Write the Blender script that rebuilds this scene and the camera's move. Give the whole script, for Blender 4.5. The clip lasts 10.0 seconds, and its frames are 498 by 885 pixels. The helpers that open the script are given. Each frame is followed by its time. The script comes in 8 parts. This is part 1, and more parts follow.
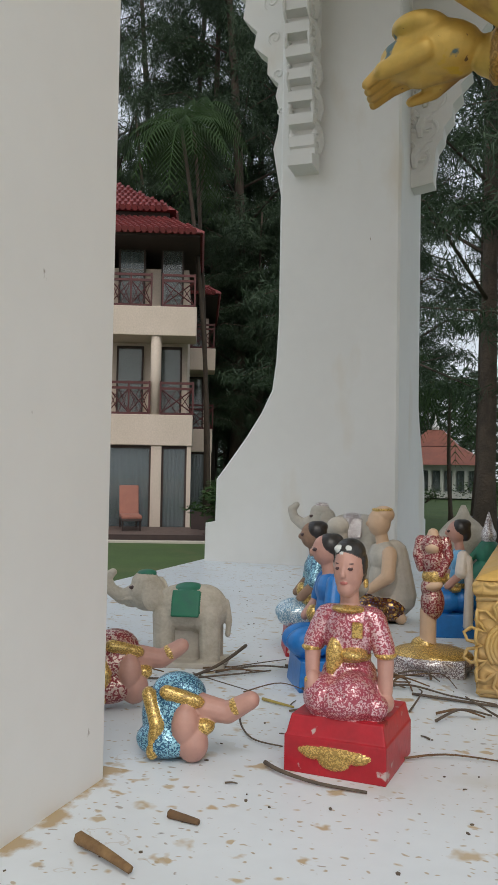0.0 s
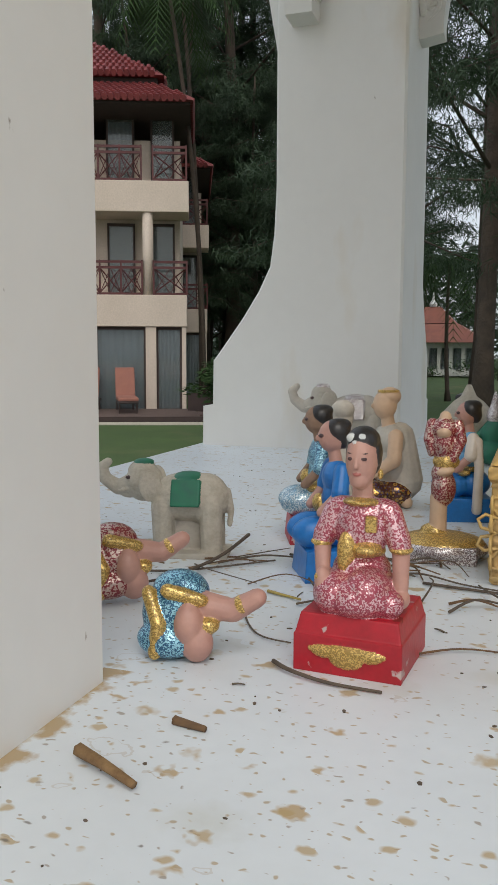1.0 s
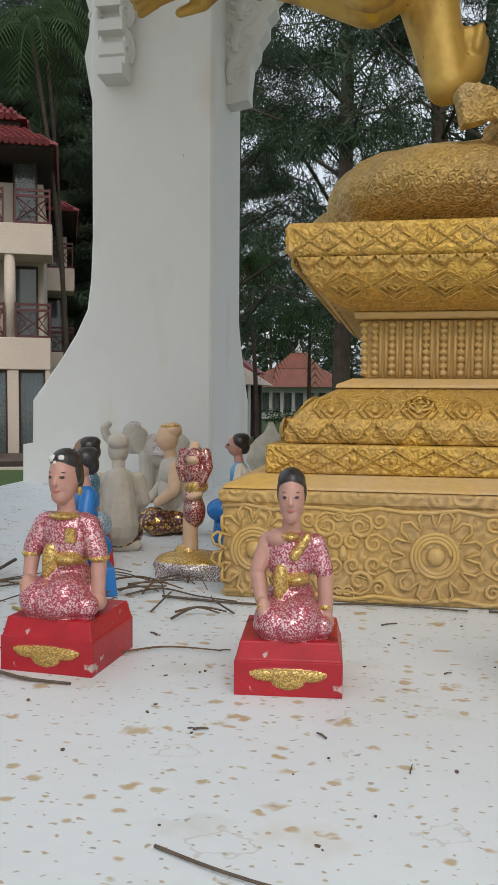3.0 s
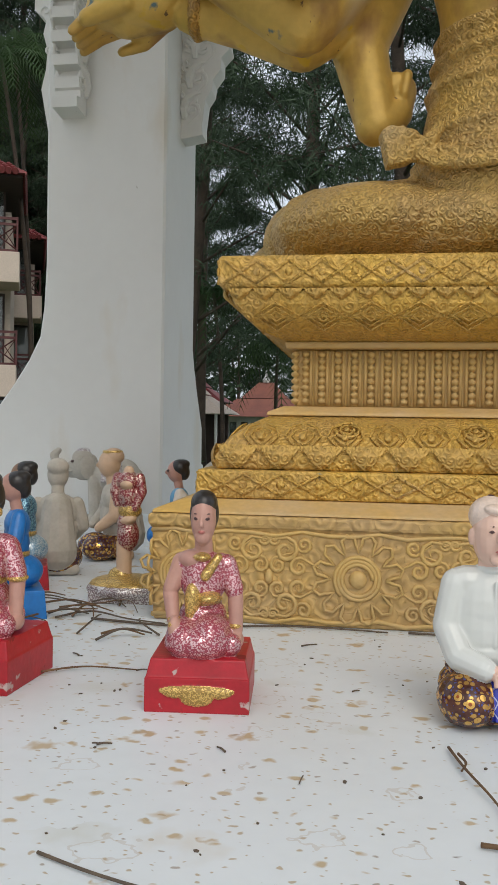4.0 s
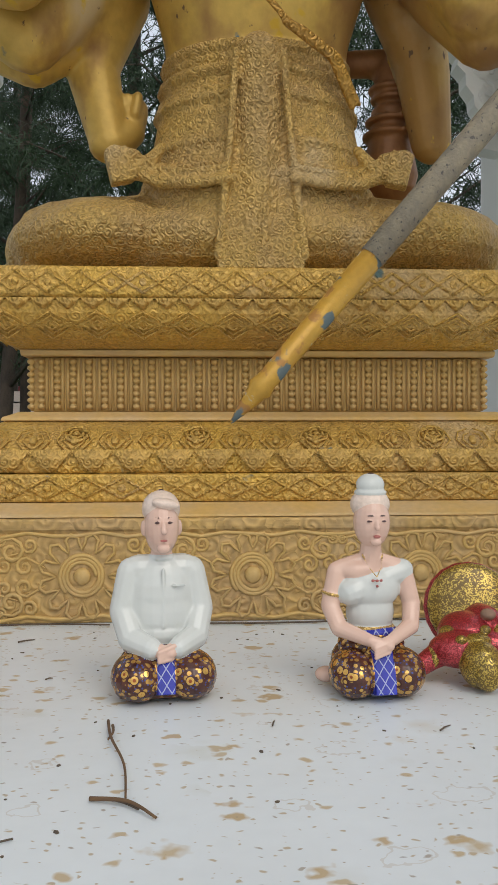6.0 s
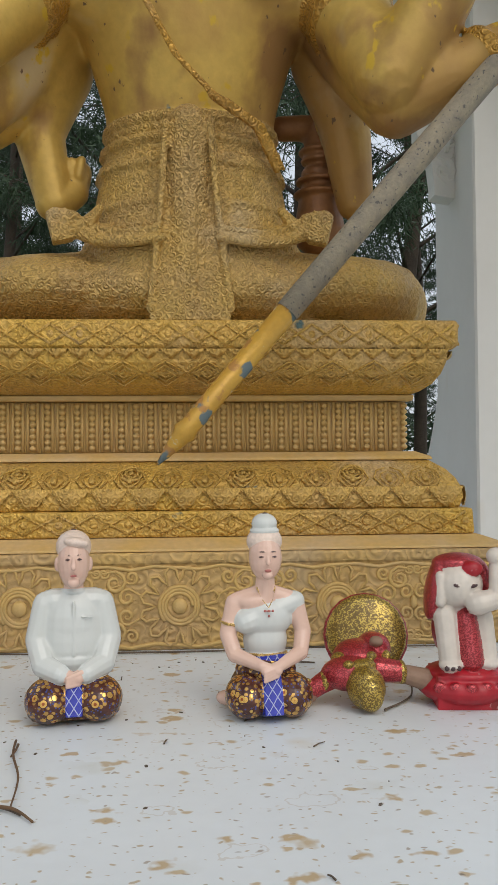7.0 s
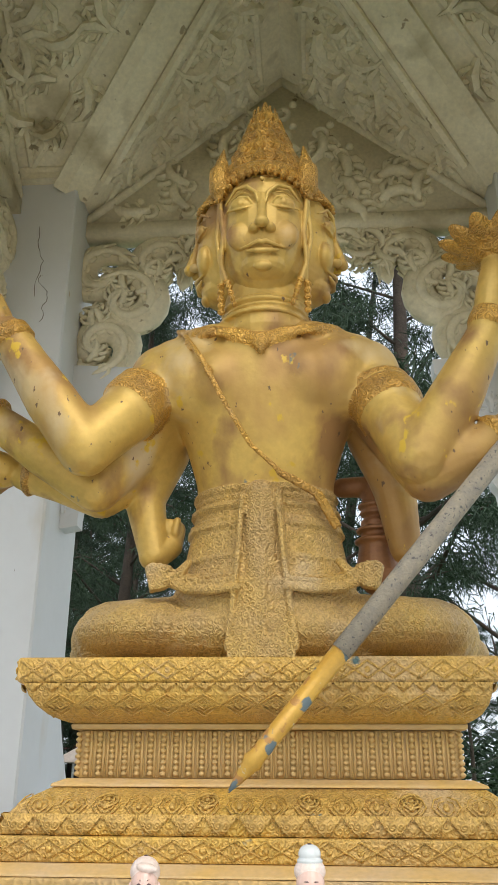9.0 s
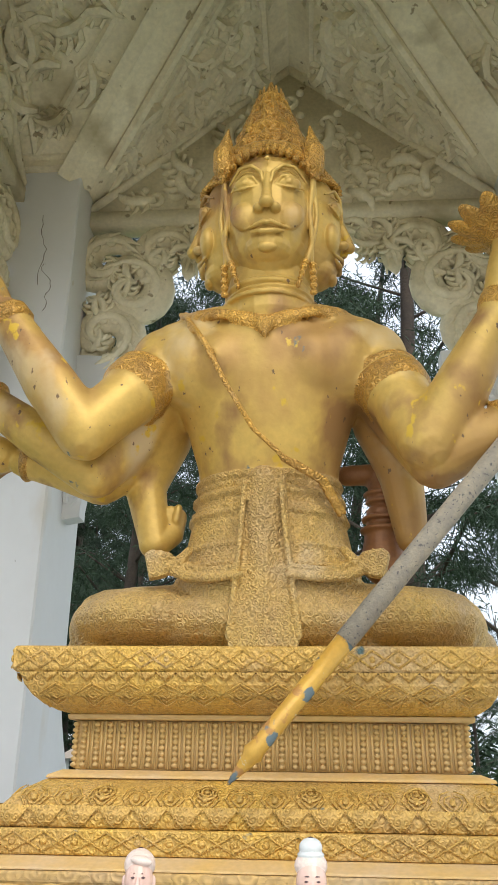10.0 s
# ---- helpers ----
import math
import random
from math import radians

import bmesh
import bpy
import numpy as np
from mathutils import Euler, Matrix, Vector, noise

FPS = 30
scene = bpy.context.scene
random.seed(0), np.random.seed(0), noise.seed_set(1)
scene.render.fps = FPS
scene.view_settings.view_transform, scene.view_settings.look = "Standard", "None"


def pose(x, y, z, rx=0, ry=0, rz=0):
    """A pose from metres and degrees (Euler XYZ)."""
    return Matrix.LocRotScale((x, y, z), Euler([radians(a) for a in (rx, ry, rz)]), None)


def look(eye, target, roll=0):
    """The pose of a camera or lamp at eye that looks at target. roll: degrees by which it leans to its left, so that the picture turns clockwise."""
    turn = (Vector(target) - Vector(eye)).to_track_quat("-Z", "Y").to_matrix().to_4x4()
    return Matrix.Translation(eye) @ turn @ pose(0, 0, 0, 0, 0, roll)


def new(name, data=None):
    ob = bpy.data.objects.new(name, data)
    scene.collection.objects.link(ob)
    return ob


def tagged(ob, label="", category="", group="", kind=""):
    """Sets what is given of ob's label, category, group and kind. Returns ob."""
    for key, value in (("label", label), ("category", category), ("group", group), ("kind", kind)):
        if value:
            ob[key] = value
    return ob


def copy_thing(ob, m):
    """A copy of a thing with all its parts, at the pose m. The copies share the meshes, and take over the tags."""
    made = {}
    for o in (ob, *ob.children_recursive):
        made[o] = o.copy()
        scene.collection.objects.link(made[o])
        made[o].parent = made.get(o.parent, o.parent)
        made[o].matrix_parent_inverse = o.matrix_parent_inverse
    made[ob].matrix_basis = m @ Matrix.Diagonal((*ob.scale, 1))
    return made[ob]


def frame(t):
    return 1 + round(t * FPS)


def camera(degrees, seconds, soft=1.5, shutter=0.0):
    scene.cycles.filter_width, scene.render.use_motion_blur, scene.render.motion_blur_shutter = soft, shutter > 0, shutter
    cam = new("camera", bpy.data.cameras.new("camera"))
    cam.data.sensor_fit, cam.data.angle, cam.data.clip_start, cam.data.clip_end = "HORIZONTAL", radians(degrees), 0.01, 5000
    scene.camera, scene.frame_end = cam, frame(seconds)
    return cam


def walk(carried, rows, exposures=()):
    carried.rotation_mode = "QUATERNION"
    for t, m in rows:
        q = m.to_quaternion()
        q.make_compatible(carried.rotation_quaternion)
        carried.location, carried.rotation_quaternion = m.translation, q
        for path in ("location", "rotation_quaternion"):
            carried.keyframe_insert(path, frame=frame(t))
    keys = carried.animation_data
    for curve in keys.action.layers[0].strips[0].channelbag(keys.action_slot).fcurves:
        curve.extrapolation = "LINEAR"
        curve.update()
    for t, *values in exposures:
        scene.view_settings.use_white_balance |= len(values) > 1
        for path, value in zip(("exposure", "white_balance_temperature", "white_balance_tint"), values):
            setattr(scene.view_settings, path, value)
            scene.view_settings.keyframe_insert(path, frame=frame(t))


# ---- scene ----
cam = camera(33.5, 10.0)
PATH = [
    (0, (0.231, 0.125, 0.282), (-0.439, 2.009, 0.351), 1.0),
    (0.5, (0.191, 0.18, 0.289), (-0.495, 2.059, 0.304), 0.9),
    (1, (0.2, 0.193, 0.284), (-0.455, 2.07, 0.065), 0.2),
    (1.5, (0.223, 0.196, 0.266), (-0.302, 2.112, 0.03), 0.5),
    (2, (0.274, 0.19, 0.264), (-0.121, 2.136, 0.031), 0.4),
    (2.5, (0.352, 0.153, 0.269), (-0.01, 2.109, 0.057), 0.5),
    (2.7, (0.369, 0.145, 0.272), (0.004, 2.104, 0.102), 0.3),
    (4, (0.444, 0.117, 0.268), (0.159, 2.096, 0.228), 0.9),
    (4.5, (0.485, 0.108, 0.266), (0.302, 2.099, 0.227), 0.6),
    (5, (0.514, 0.096, 0.262), (0.398, 2.092, 0.229), 0.4),
    (5.5, (0.554, 0.081, 0.264), (0.547, 2.081, 0.232), 0.2),
    (6, (0.601, 0.061, 0.264), (0.714, 2.057, 0.243), -0.1),
    (6.2, (0.629, 0.054, 0.264), (0.771, 2.049, 0.251), -0.3),
    (7.3, (0.717, -0.062, 0.282), (0.836, 1.932, 0.393), -0.5),
    (7.5, (0.731, -0.073, 0.281), (0.835, 1.917, 0.447), -0.5),
    (8, (0.738, -0.138, 0.287), (0.715, 1.831, 0.641), -0.2),
    (8.5, (0.749, -0.228, 0.3), (0.637, 1.681, 0.885), 0.2),
    (9, (0.779, -0.291, 0.305), (0.646, 1.559, 1.052), 0.3),
    (9.5, (0.804, -0.32, 0.31), (0.643, 1.495, 1.134), 0.7),
    (10, (0.782, -0.241, 0.296), (0.634, 1.61, 1.039), 0.8),
]
walk(cam, [(t, look(eye, target, roll)) for t, eye, target, roll in PATH],
     [(0, -0.02, 6350, 8), (1.0, 0.0, 6350, 8), (2.5, 0.05, 6350, 8), (4.5, 0.0, 6350, 8), (6.0, -0.05, 6350, 8), (7.5, -0.10, 6350, 8), (8.1, 0.02, 6350, 8), (9.0, 0.60, 6150, 8), (10, 0.74, 6100, 8)])

# ---- world, sun, exposure ----
world = bpy.data.worlds.new("overcast_sky")
scene.world = world
world.use_nodes = True
wn = world.node_tree.nodes
wn.clear()
w_out = wn.new("ShaderNodeOutputWorld")
w_bg = wn.new("ShaderNodeBackground")
w_sky = wn.new("ShaderNodeTexSky")
w_sky.sky_type = "NISHITA"
w_sky.sun_disc = False
w_sky.sun_elevation = radians(48)
w_sky.sun_rotation = radians(156)
w_sky.air_density = 1.0
w_sky.dust_density = 8.0
w_sky.ozone_density = 0.6
w_bg.inputs["Strength"].default_value = 0.15
w_mix = wn.new("ShaderNodeMix")      # thin cloud veil over the clear sky
w_mix.data_type = "RGBA"
w_mix.inputs[0].default_value = 0.7
w_mix.inputs[7].default_value = (6.4, 6.7, 7.1, 1)
world.node_tree.links.new(w_sky.outputs[0], w_mix.inputs[6])
world.node_tree.links.new(w_mix.outputs[2], w_bg.inputs[0])
world.node_tree.links.new(w_bg.outputs[0], w_out.inputs[0])
sun_data = bpy.data.lights.new("sun", "SUN")
sun_data.energy = 0.5
sun_data.angle = radians(40)
sun_data.color = (1.0, 0.98, 0.95)
sun = new("sun", sun_data)
sun.matrix_world = look((2.2, -5.0, 6.5), (0, 0, 0))

# ---- materials ----


def mat(name, c1, c2, scale=6.0, rough=0.6, metal=0.0, bump=0.15, fine=120.0, dist=0.002, spots=(), spec=0.5, grain=0.18, stretch=1.0):
    """Two-scale mottled surface. spots: (colour, scale, threshold, metal, rough) rows, laid over in turn."""
    m = bpy.data.materials.new(name)
    m.use_nodes = True
    nt = m.node_tree
    N, L = nt.nodes, nt.links.new
    bs = N["Principled BSDF"]
    tc = N.new("ShaderNodeTexCoord")
    n1 = N.new("ShaderNodeTexNoise")
    n1.inputs["Scale"].default_value = scale
    n1.inputs["Detail"].default_value = 6
    n1.inputs["Roughness"].default_value = 0.62
    L(tc.outputs["Object"], n1.inputs["Vector"])
    n2 = N.new("ShaderNodeTexNoise")
    n2.inputs["Scale"].default_value = fine
    n2.inputs["Detail"].default_value = 3
    L(tc.outputs["Object"], n2.inputs["Vector"])
    ramp = N.new("ShaderNodeMapRange")
    ramp.inputs["From Min"].default_value = 0.36
    ramp.inputs["From Max"].default_value = 0.66
    L(n1.outputs[0], ramp.inputs["Value"])
    mix = N.new("ShaderNodeMix")
    mix.data_type = "RGBA"
    mix.inputs[6].default_value = (*c1, 1)
    mix.inputs[7].default_value = (*c2, 1)
    L(ramp.outputs[0], mix.inputs[0])
    f = N.new("ShaderNodeMapRange")
    f.inputs["To Min"].default_value = 1 - grain
    f.inputs["To Max"].default_value = 1 + grain
    L(n2.outputs[0], f.inputs["Value"])
    mul = N.new("ShaderNodeMix")
    mul.data_type = "RGBA"
    mul.blend_type = "MULTIPLY"
    mul.inputs[0].default_value = 1.0
    L(mix.outputs[2], mul.inputs[6])
    L(f.outputs[0], mul.inputs[7])
    col, rg, mt = mul.outputs[2], None, None
    bs.inputs["Roughness"].default_value = rough
    bs.inputs["Metallic"].default_value = metal
    bs.inputs["Specular IOR Level"].default_value = spec
    for k, (sc, ss, th, sm, sr) in enumerate(spots):
        ns = N.new("ShaderNodeTexNoise")
        ns.inputs["Scale"].default_value = ss
        ns.inputs["Detail"].default_value = 5
        mp = N.new("ShaderNodeMapping")
        mp.inputs["Location"].default_value = (3.1 + k, 1.7 * k, 0.4 + k)
        mp.inputs["Scale"].default_value = (1, 1, stretch)
        L(tc.outputs["Object"], mp.inputs[0])
        L(mp.outputs[0], ns.inputs["Vector"])
        st = N.new("ShaderNodeMapRange")
        st.inputs["From Min"].default_value = th
        st.inputs["From Max"].default_value = th + (0.03 if ss >= 13 else 0.13)
        L(ns.outputs[0], st.inputs["Value"])
        mx = N.new("ShaderNodeMix")
        mx.data_type = "RGBA"
        mx.inputs[7].default_value = (*sc, 1)
        L(st.outputs[0], mx.inputs[0])
        L(col, mx.inputs[6])
        col = mx.outputs[2]
        for sock, prev, base_v, v in (("Roughness", rg, rough, sr), ("Metallic", mt, metal, sm)):
            q = N.new("ShaderNodeMix")
            q.inputs[2].default_value = base_v
            q.inputs[3].default_value = v
            L(st.outputs[0], q.inputs[0])
            if prev:
                L(prev, q.inputs[2])
            L(q.outputs[0], bs.inputs[sock])
            if sock == "Roughness":
                rg = q.outputs[0]
            else:
                mt = q.outputs[0]
    L(col, bs.inputs["Base Color"])
    b = N.new("ShaderNodeBump")
    b.inputs["Strength"].default_value = bump
    b.inputs["Distance"].default_value = dist
    L(n2.outputs[0], b.inputs["Height"])
    L(b.outputs[0], bs.inputs["Normal"])
    return m


def cells(name, c1, c2, scale, rough=0.3, metal=0.8, th=0.5, base_c=None, bump=0.4):
    """Glitter: tiny cells, each of one colour by chance."""
    m = bpy.data.materials.new(name)
    m.use_nodes = True
    nt = m.node_tree
    N, L = nt.nodes, nt.links.new
    bs = N["Principled BSDF"]
    tc = N.new("ShaderNodeTexCoord")
    v = N.new("ShaderNodeTexVoronoi")
    v.inputs["Scale"].default_value = scale
    L(tc.outputs["Object"], v.inputs["Vector"])
    sep = N.new("ShaderNodeSeparateColor")
    L(v.outputs["Color"], sep.inputs[0])
    lf = N.new("ShaderNodeTexNoise")
    lf.inputs["Scale"].default_value = 45
    L(tc.outputs["Object"], lf.inputs["Vector"])
    ad = N.new("ShaderNodeMath")
    ad.operation = "MULTIPLY_ADD"
    ad.inputs[1].default_value = 0.9
    L(lf.outputs[0], ad.inputs[0])
    ad.inputs[2].default_value = -0.45
    sm = N.new("ShaderNodeMath")
    sm.operation = "ADD"
    L(sep.outputs[0], sm.inputs[0])
    L(ad.outputs[0], sm.inputs[1])
    st = N.new("ShaderNodeMapRange")
    st.inputs["From Min"].default_value = th
    st.inputs["From Max"].default_value = th + 0.12
    L(sm.outputs[0], st.inputs["Value"])
    mx = N.new("ShaderNodeMix")
    mx.data_type = "RGBA"
    mx.inputs[6].default_value = (*c1, 1)
    mx.inputs[7].default_value = (*c2, 1)
    L(st.outputs[0], mx.inputs[0])
    L(mx.outputs[2], bs.inputs["Base Color"])
    me = N.new("ShaderNodeMath")
    me.operation = "MULTIPLY"
    me.inputs[1].default_value = metal
    L(st.outputs[0], me.inputs[0])
    L(me.outputs[0], bs.inputs["Metallic"])
    bs.inputs["Roughness"].default_value = rough
    nm = N.new("ShaderNodeBump")
    nm.inputs["Strength"].default_value = bump
    nm.inputs["Distance"].default_value = 0.001
    L(sep.outputs[1], nm.inputs["Height"])
    L(nm.outputs[0], bs.inputs["Normal"])
    return m


def bump_waves(m, scale, strength, distance, trellis=0.35, groove_shade=0.78):
    """Adds a cast relief of small scrolls over a faint trellis to a material made by mat()."""
    nt = m.node_tree
    N, L = nt.nodes, nt.links.new
    bs = N["Principled BSDF"]
    old = [n for n in N if n.type == "BUMP"][0]
    tc = [n for n in N if n.type == "TEX_COORD"][0]

    def math_node(op, a, b=0.0, c=0.0):
        q = N.new("ShaderNodeMath")
        q.operation = op
        for k, v in enumerate((a, b, c)):
            if isinstance(v, (int, float)):
                q.inputs[k].default_value = v
            else:
                L(v, q.inputs[k])
        return q.outputs[0]

    vec = tc.outputs["Object"]
    for ns, amp in ((9, 0.012), (55, 0.007)):
        nz = N.new("ShaderNodeTexNoise")
        nz.inputs["Scale"].default_value = ns
        va = N.new("ShaderNodeVectorMath")
        va.operation = "MULTIPLY_ADD"
        va.inputs[1].default_value = (amp, amp, amp)
        L(tc.outputs["Object"], nz.inputs["Vector"])
        L(nz.outputs[1], va.inputs[0])
        L(vec, va.inputs[2])
        vec = va.outputs[0]
    vo = N.new("ShaderNodeTexVoronoi")
    vo.inputs["Scale"].default_value = scale
    vo.inputs["Randomness"].default_value = 0.8
    L(vec, vo.inputs["Vector"])
    off = N.new("ShaderNodeVectorMath")
    off.operation = "SUBTRACT"
    L(vec, off.inputs[0])
    L(vo.outputs["Position"], off.inputs[1])
    xyz = N.new("ShaderNodeSeparateXYZ")
    L(off.outputs[0], xyz.inputs[0])
    turn = math_node("ARCTAN2", xyz.outputs[2], xyz.outputs[0])
    ring = math_node("SINE", math_node("MULTIPLY_ADD", vo.outputs["Distance"], 15.0, turn))
    crossing = []
    for sx in (1, -1):
        mp = N.new("ShaderNodeMapping")
        mp.inputs["Rotation"].default_value = (0, radians(42 * sx), 0)
        L(vec, mp.inputs[0])
        w = N.new("ShaderNodeTexWave")
        w.wave_profile = "TRI"
        w.inputs["Scale"].default_value = scale * 0.32
        w.inputs["Distortion"].default_value = 3.0
        w.inputs["Detail"].default_value = 2
        L(mp.outputs[0], w.inputs["Vector"])
        crossing.append(w.outputs[1])
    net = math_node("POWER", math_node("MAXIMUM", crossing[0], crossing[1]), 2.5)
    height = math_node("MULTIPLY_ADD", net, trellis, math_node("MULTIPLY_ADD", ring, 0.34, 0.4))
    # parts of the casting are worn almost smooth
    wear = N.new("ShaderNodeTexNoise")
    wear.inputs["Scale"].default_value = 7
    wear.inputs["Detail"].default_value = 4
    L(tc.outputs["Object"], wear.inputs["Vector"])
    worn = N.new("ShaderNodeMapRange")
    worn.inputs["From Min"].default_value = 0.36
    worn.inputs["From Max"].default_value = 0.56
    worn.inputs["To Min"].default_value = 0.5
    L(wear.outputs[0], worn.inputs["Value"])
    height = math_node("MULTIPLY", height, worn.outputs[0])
    b = N.new("ShaderNodeBump")
    b.inputs["Strength"].default_value = strength
    b.inputs["Distance"].default_value = distance
    L(height, b.inputs["Height"])
    # relief shading put into the colour: hollows darker, ridges slightly paler
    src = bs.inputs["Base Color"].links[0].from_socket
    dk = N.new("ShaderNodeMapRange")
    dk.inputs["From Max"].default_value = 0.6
    dk.inputs["To Min"].default_value = groove_shade
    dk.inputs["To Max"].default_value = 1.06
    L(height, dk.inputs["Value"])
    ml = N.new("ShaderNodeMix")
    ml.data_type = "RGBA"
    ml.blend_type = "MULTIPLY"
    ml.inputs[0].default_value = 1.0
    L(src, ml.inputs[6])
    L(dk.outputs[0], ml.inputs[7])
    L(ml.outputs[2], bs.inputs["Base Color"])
    L(old.outputs[0], b.inputs["Normal"])
    L(b.outputs[0], bs.inputs["Normal"])
    return m


WHITE = mat("white_painted_render", (0.73, 0.73, 0.705), (0.69, 0.685, 0.655), 1.6, 0.62, bump=0.06, fine=30, grain=0.02,
            spots=(((0.66, 0.62, 0.54), 5.0, 0.62, 0, 0.7), ((0.55, 0.45, 0.30), 13.0, 0.735, 0, 0.7), ((0.30, 0.27, 0.22), 60, 0.76, 0, 0.8)), stretch=0.4)
CEIL = mat("aged_cream_plaster", (0.88, 0.80, 0.58), (0.72, 0.63, 0.42), 3.0, 0.75, bump=0.4, fine=60,
           spots=(((0.52, 0.44, 0.26), 4.0, 0.58, 0, 0.8), ((0.40, 0.32, 0.19), 16, 0.68, 0, 0.7)))
GOLD = mat("gold_leaf_paint", (0.62, 0.42, 0.10), (0.54, 0.355, 0.085), 4.0, 0.48, 0.30, 0.45, 60, 0.002,
           spots=(((0.42, 0.245, 0.07), 3.2, 0.46, 0.22, 0.55), ((0.31, 0.17, 0.055), 9, 0.53, 0.15, 0.6), ((0.55, 0.42, 0.22), 6, 0.57, 0.0, 0.7), ((0.60, 0.39, 0.03), 19, 0.65, 0.0, 0.5), ((0.10, 0.16, 0.17), 14, 0.685, 0, 0.7), ((0.16, 0.10, 0.05), 60, 0.69, 0, 0.8)), stretch=0.7)
CLOTH = mat("dusty_gold_cast_cloth", (0.59, 0.39, 0.11), (0.49, 0.33, 0.13), 9.0, 0.55, 0.3, 0.3, 160, 0.002,
            spots=(((0.56, 0.42, 0.22), 6, 0.60, 0.05, 0.8),))
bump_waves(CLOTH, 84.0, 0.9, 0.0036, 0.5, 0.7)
PED = mat("yellow_gold_painted_cement", (0.60, 0.40, 0.12), (0.52, 0.36, 0.16), 5.0, 0.55, 0.15, 0.6, 55, 0.003,
          spots=(((0.55, 0.39, 0.19), 4.2, 0.57, 0.0, 0.8), ((0.10, 0.16, 0.15), 13, 0.70, 0, 0.7)))
PEDR = mat("relief_gold_cement", (0.62, 0.39, 0.075), (0.51, 0.325, 0.10), 6.0, 0.5, 0.3, 0.4, 130, 0.002,
           spots=(((0.55, 0.39, 0.19), 4.2, 0.58, 0.0, 0.8), ((0.10, 0.16, 0.15), 13, 0.70, 0, 0.7)))
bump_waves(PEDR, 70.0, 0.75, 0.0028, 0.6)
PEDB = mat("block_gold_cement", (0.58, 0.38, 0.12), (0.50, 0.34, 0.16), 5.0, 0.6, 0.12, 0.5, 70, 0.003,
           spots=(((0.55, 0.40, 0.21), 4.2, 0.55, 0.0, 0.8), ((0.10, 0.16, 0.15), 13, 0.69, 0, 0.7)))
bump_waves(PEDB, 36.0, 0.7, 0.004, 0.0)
LEDGE = mat("worn_buff_cement", (0.56, 0.40, 0.21), (0.60, 0.38, 0.10), 7.0, 0.7, 0.05, 0.35, 110, 0.002)
SPEARM = mat("spear_gold_paint_worn", (0.60, 0.36, 0.05), (0.52, 0.30, 0.05), 8.0, 0.45, 0.2, 0.3, 120, 0.002,
             spots=(((0.40, 0.20, 0.05), 24, 0.60, 0.1, 0.6), ((0.12, 0.16, 0.17), 22, 0.565, 0, 0.7), ((0.55, 0.47, 0.33), 45, 0.68, 0, 0.8)))
SPEARG = mat("spear_bare_cement", (0.36, 0.31, 0.22), (0.25, 0.225, 0.18), 40.0, 0.8, 0, 0.6, 220, 0.003,
             spots=(((0.12, 0.11, 0.10), 160, 0.62, 0, 0.8),))
REDBROWN = mat("dull_red_gold", (0.36, 0.17, 0.06), (0.26, 0.12, 0.05), 12, 0.5, 0.25)
RED = mat("red_gloss_paint", (0.42, 0.010, 0.022), (0.33, 0.010, 0.018), 30, 0.40, 0, 0.3, 150, 0.001,
          spots=(((0.46, 0.36, 0.34), 48, 0.64, 0, 0.7), ((0.22, 0.02, 0.02), 30, 0.60, 0, 0.6)))
SKIN = mat("pink_painted_skin", (0.50, 0.28, 0.22), (0.42, 0.23, 0.19), 40, 0.45, grain=0.08)
SKIN2 = mat("porcelain_skin", (0.72, 0.50, 0.40), (0.68, 0.46, 0.37), 30, 0.22, grain=0.03)
TAN = mat("tan_painted_skin", (0.60, 0.42, 0.28), (0.52, 0.36, 0.24), 30, 0.5)
CLAY = mat("unpainted_beige_clay", (0.50, 0.46, 0.40), (0.40, 0.37, 0.31), 25, 0.75, 0, 0.3, 200)
PORC = mat("white_porcelain", (0.62, 0.64, 0.62), (0.59, 0.61, 0.585), 18, 0.25, grain=0.015, bump=0.02)
BLACK = mat("black_painted_hair", (0.018, 0.016, 0.016), (0.03, 0.028, 0.028), 60, 0.35)
DARK = mat("dark_eye_paint", (0.05, 0.03, 0.03), (0.09, 0.04, 0.04), 80, 0.5)
LIP = mat("lip_paint", (0.40, 0.12, 0.10), (0.42, 0.14, 0.12), 80, 0.5)
BLUE = mat("bright_blue_paint", (0.015, 0.17, 0.50), (0.015, 0.14, 0.42), 40, 0.35)
GREEN = mat("green_blanket_paint", (0.015, 0.17, 0.09), (0.02, 0.12, 0.08), 60, 0.5)
STONE = mat("grey_clay_elephant", (0.50, 0.46, 0.38), (0.40, 0.36, 0.29), 40, 0.75, 0, 0.4, 220)
PINKG = cells("pink_glitter", (0.34, 0.055, 0.085), (0.72, 0.50, 0.52), 800, th=0.54)
GOLDG = cells("gold_glitter", (0.34, 0.21, 0.05), (0.74, 0.52, 0.18), 800, th=0.5, bump=0.7)
DISCG = cells("dark_gold_glitter", (0.16, 0.10, 0.015), (0.56, 0.41, 0.10), 800, th=0.5, bump=0.7)
BLUEG = cells("blue_glitter", (0.02, 0.10, 0.20), (0.35, 0.62, 0.72), 900, th=0.5)
SILVG = cells("silver_glitter", (0.22, 0.16, 0.16), (0.78, 0.75, 0.74), 900, th=0.5)
REDG = cells("red_glitter", (0.24, 0.012, 0.018), (0.55, 0.09, 0.10), 900, th=0.5)
PALEB = cells("pale_blue_glitter", (0.16, 0.32, 0.45), (0.72, 0.78, 0.80), 900, th=0.5)


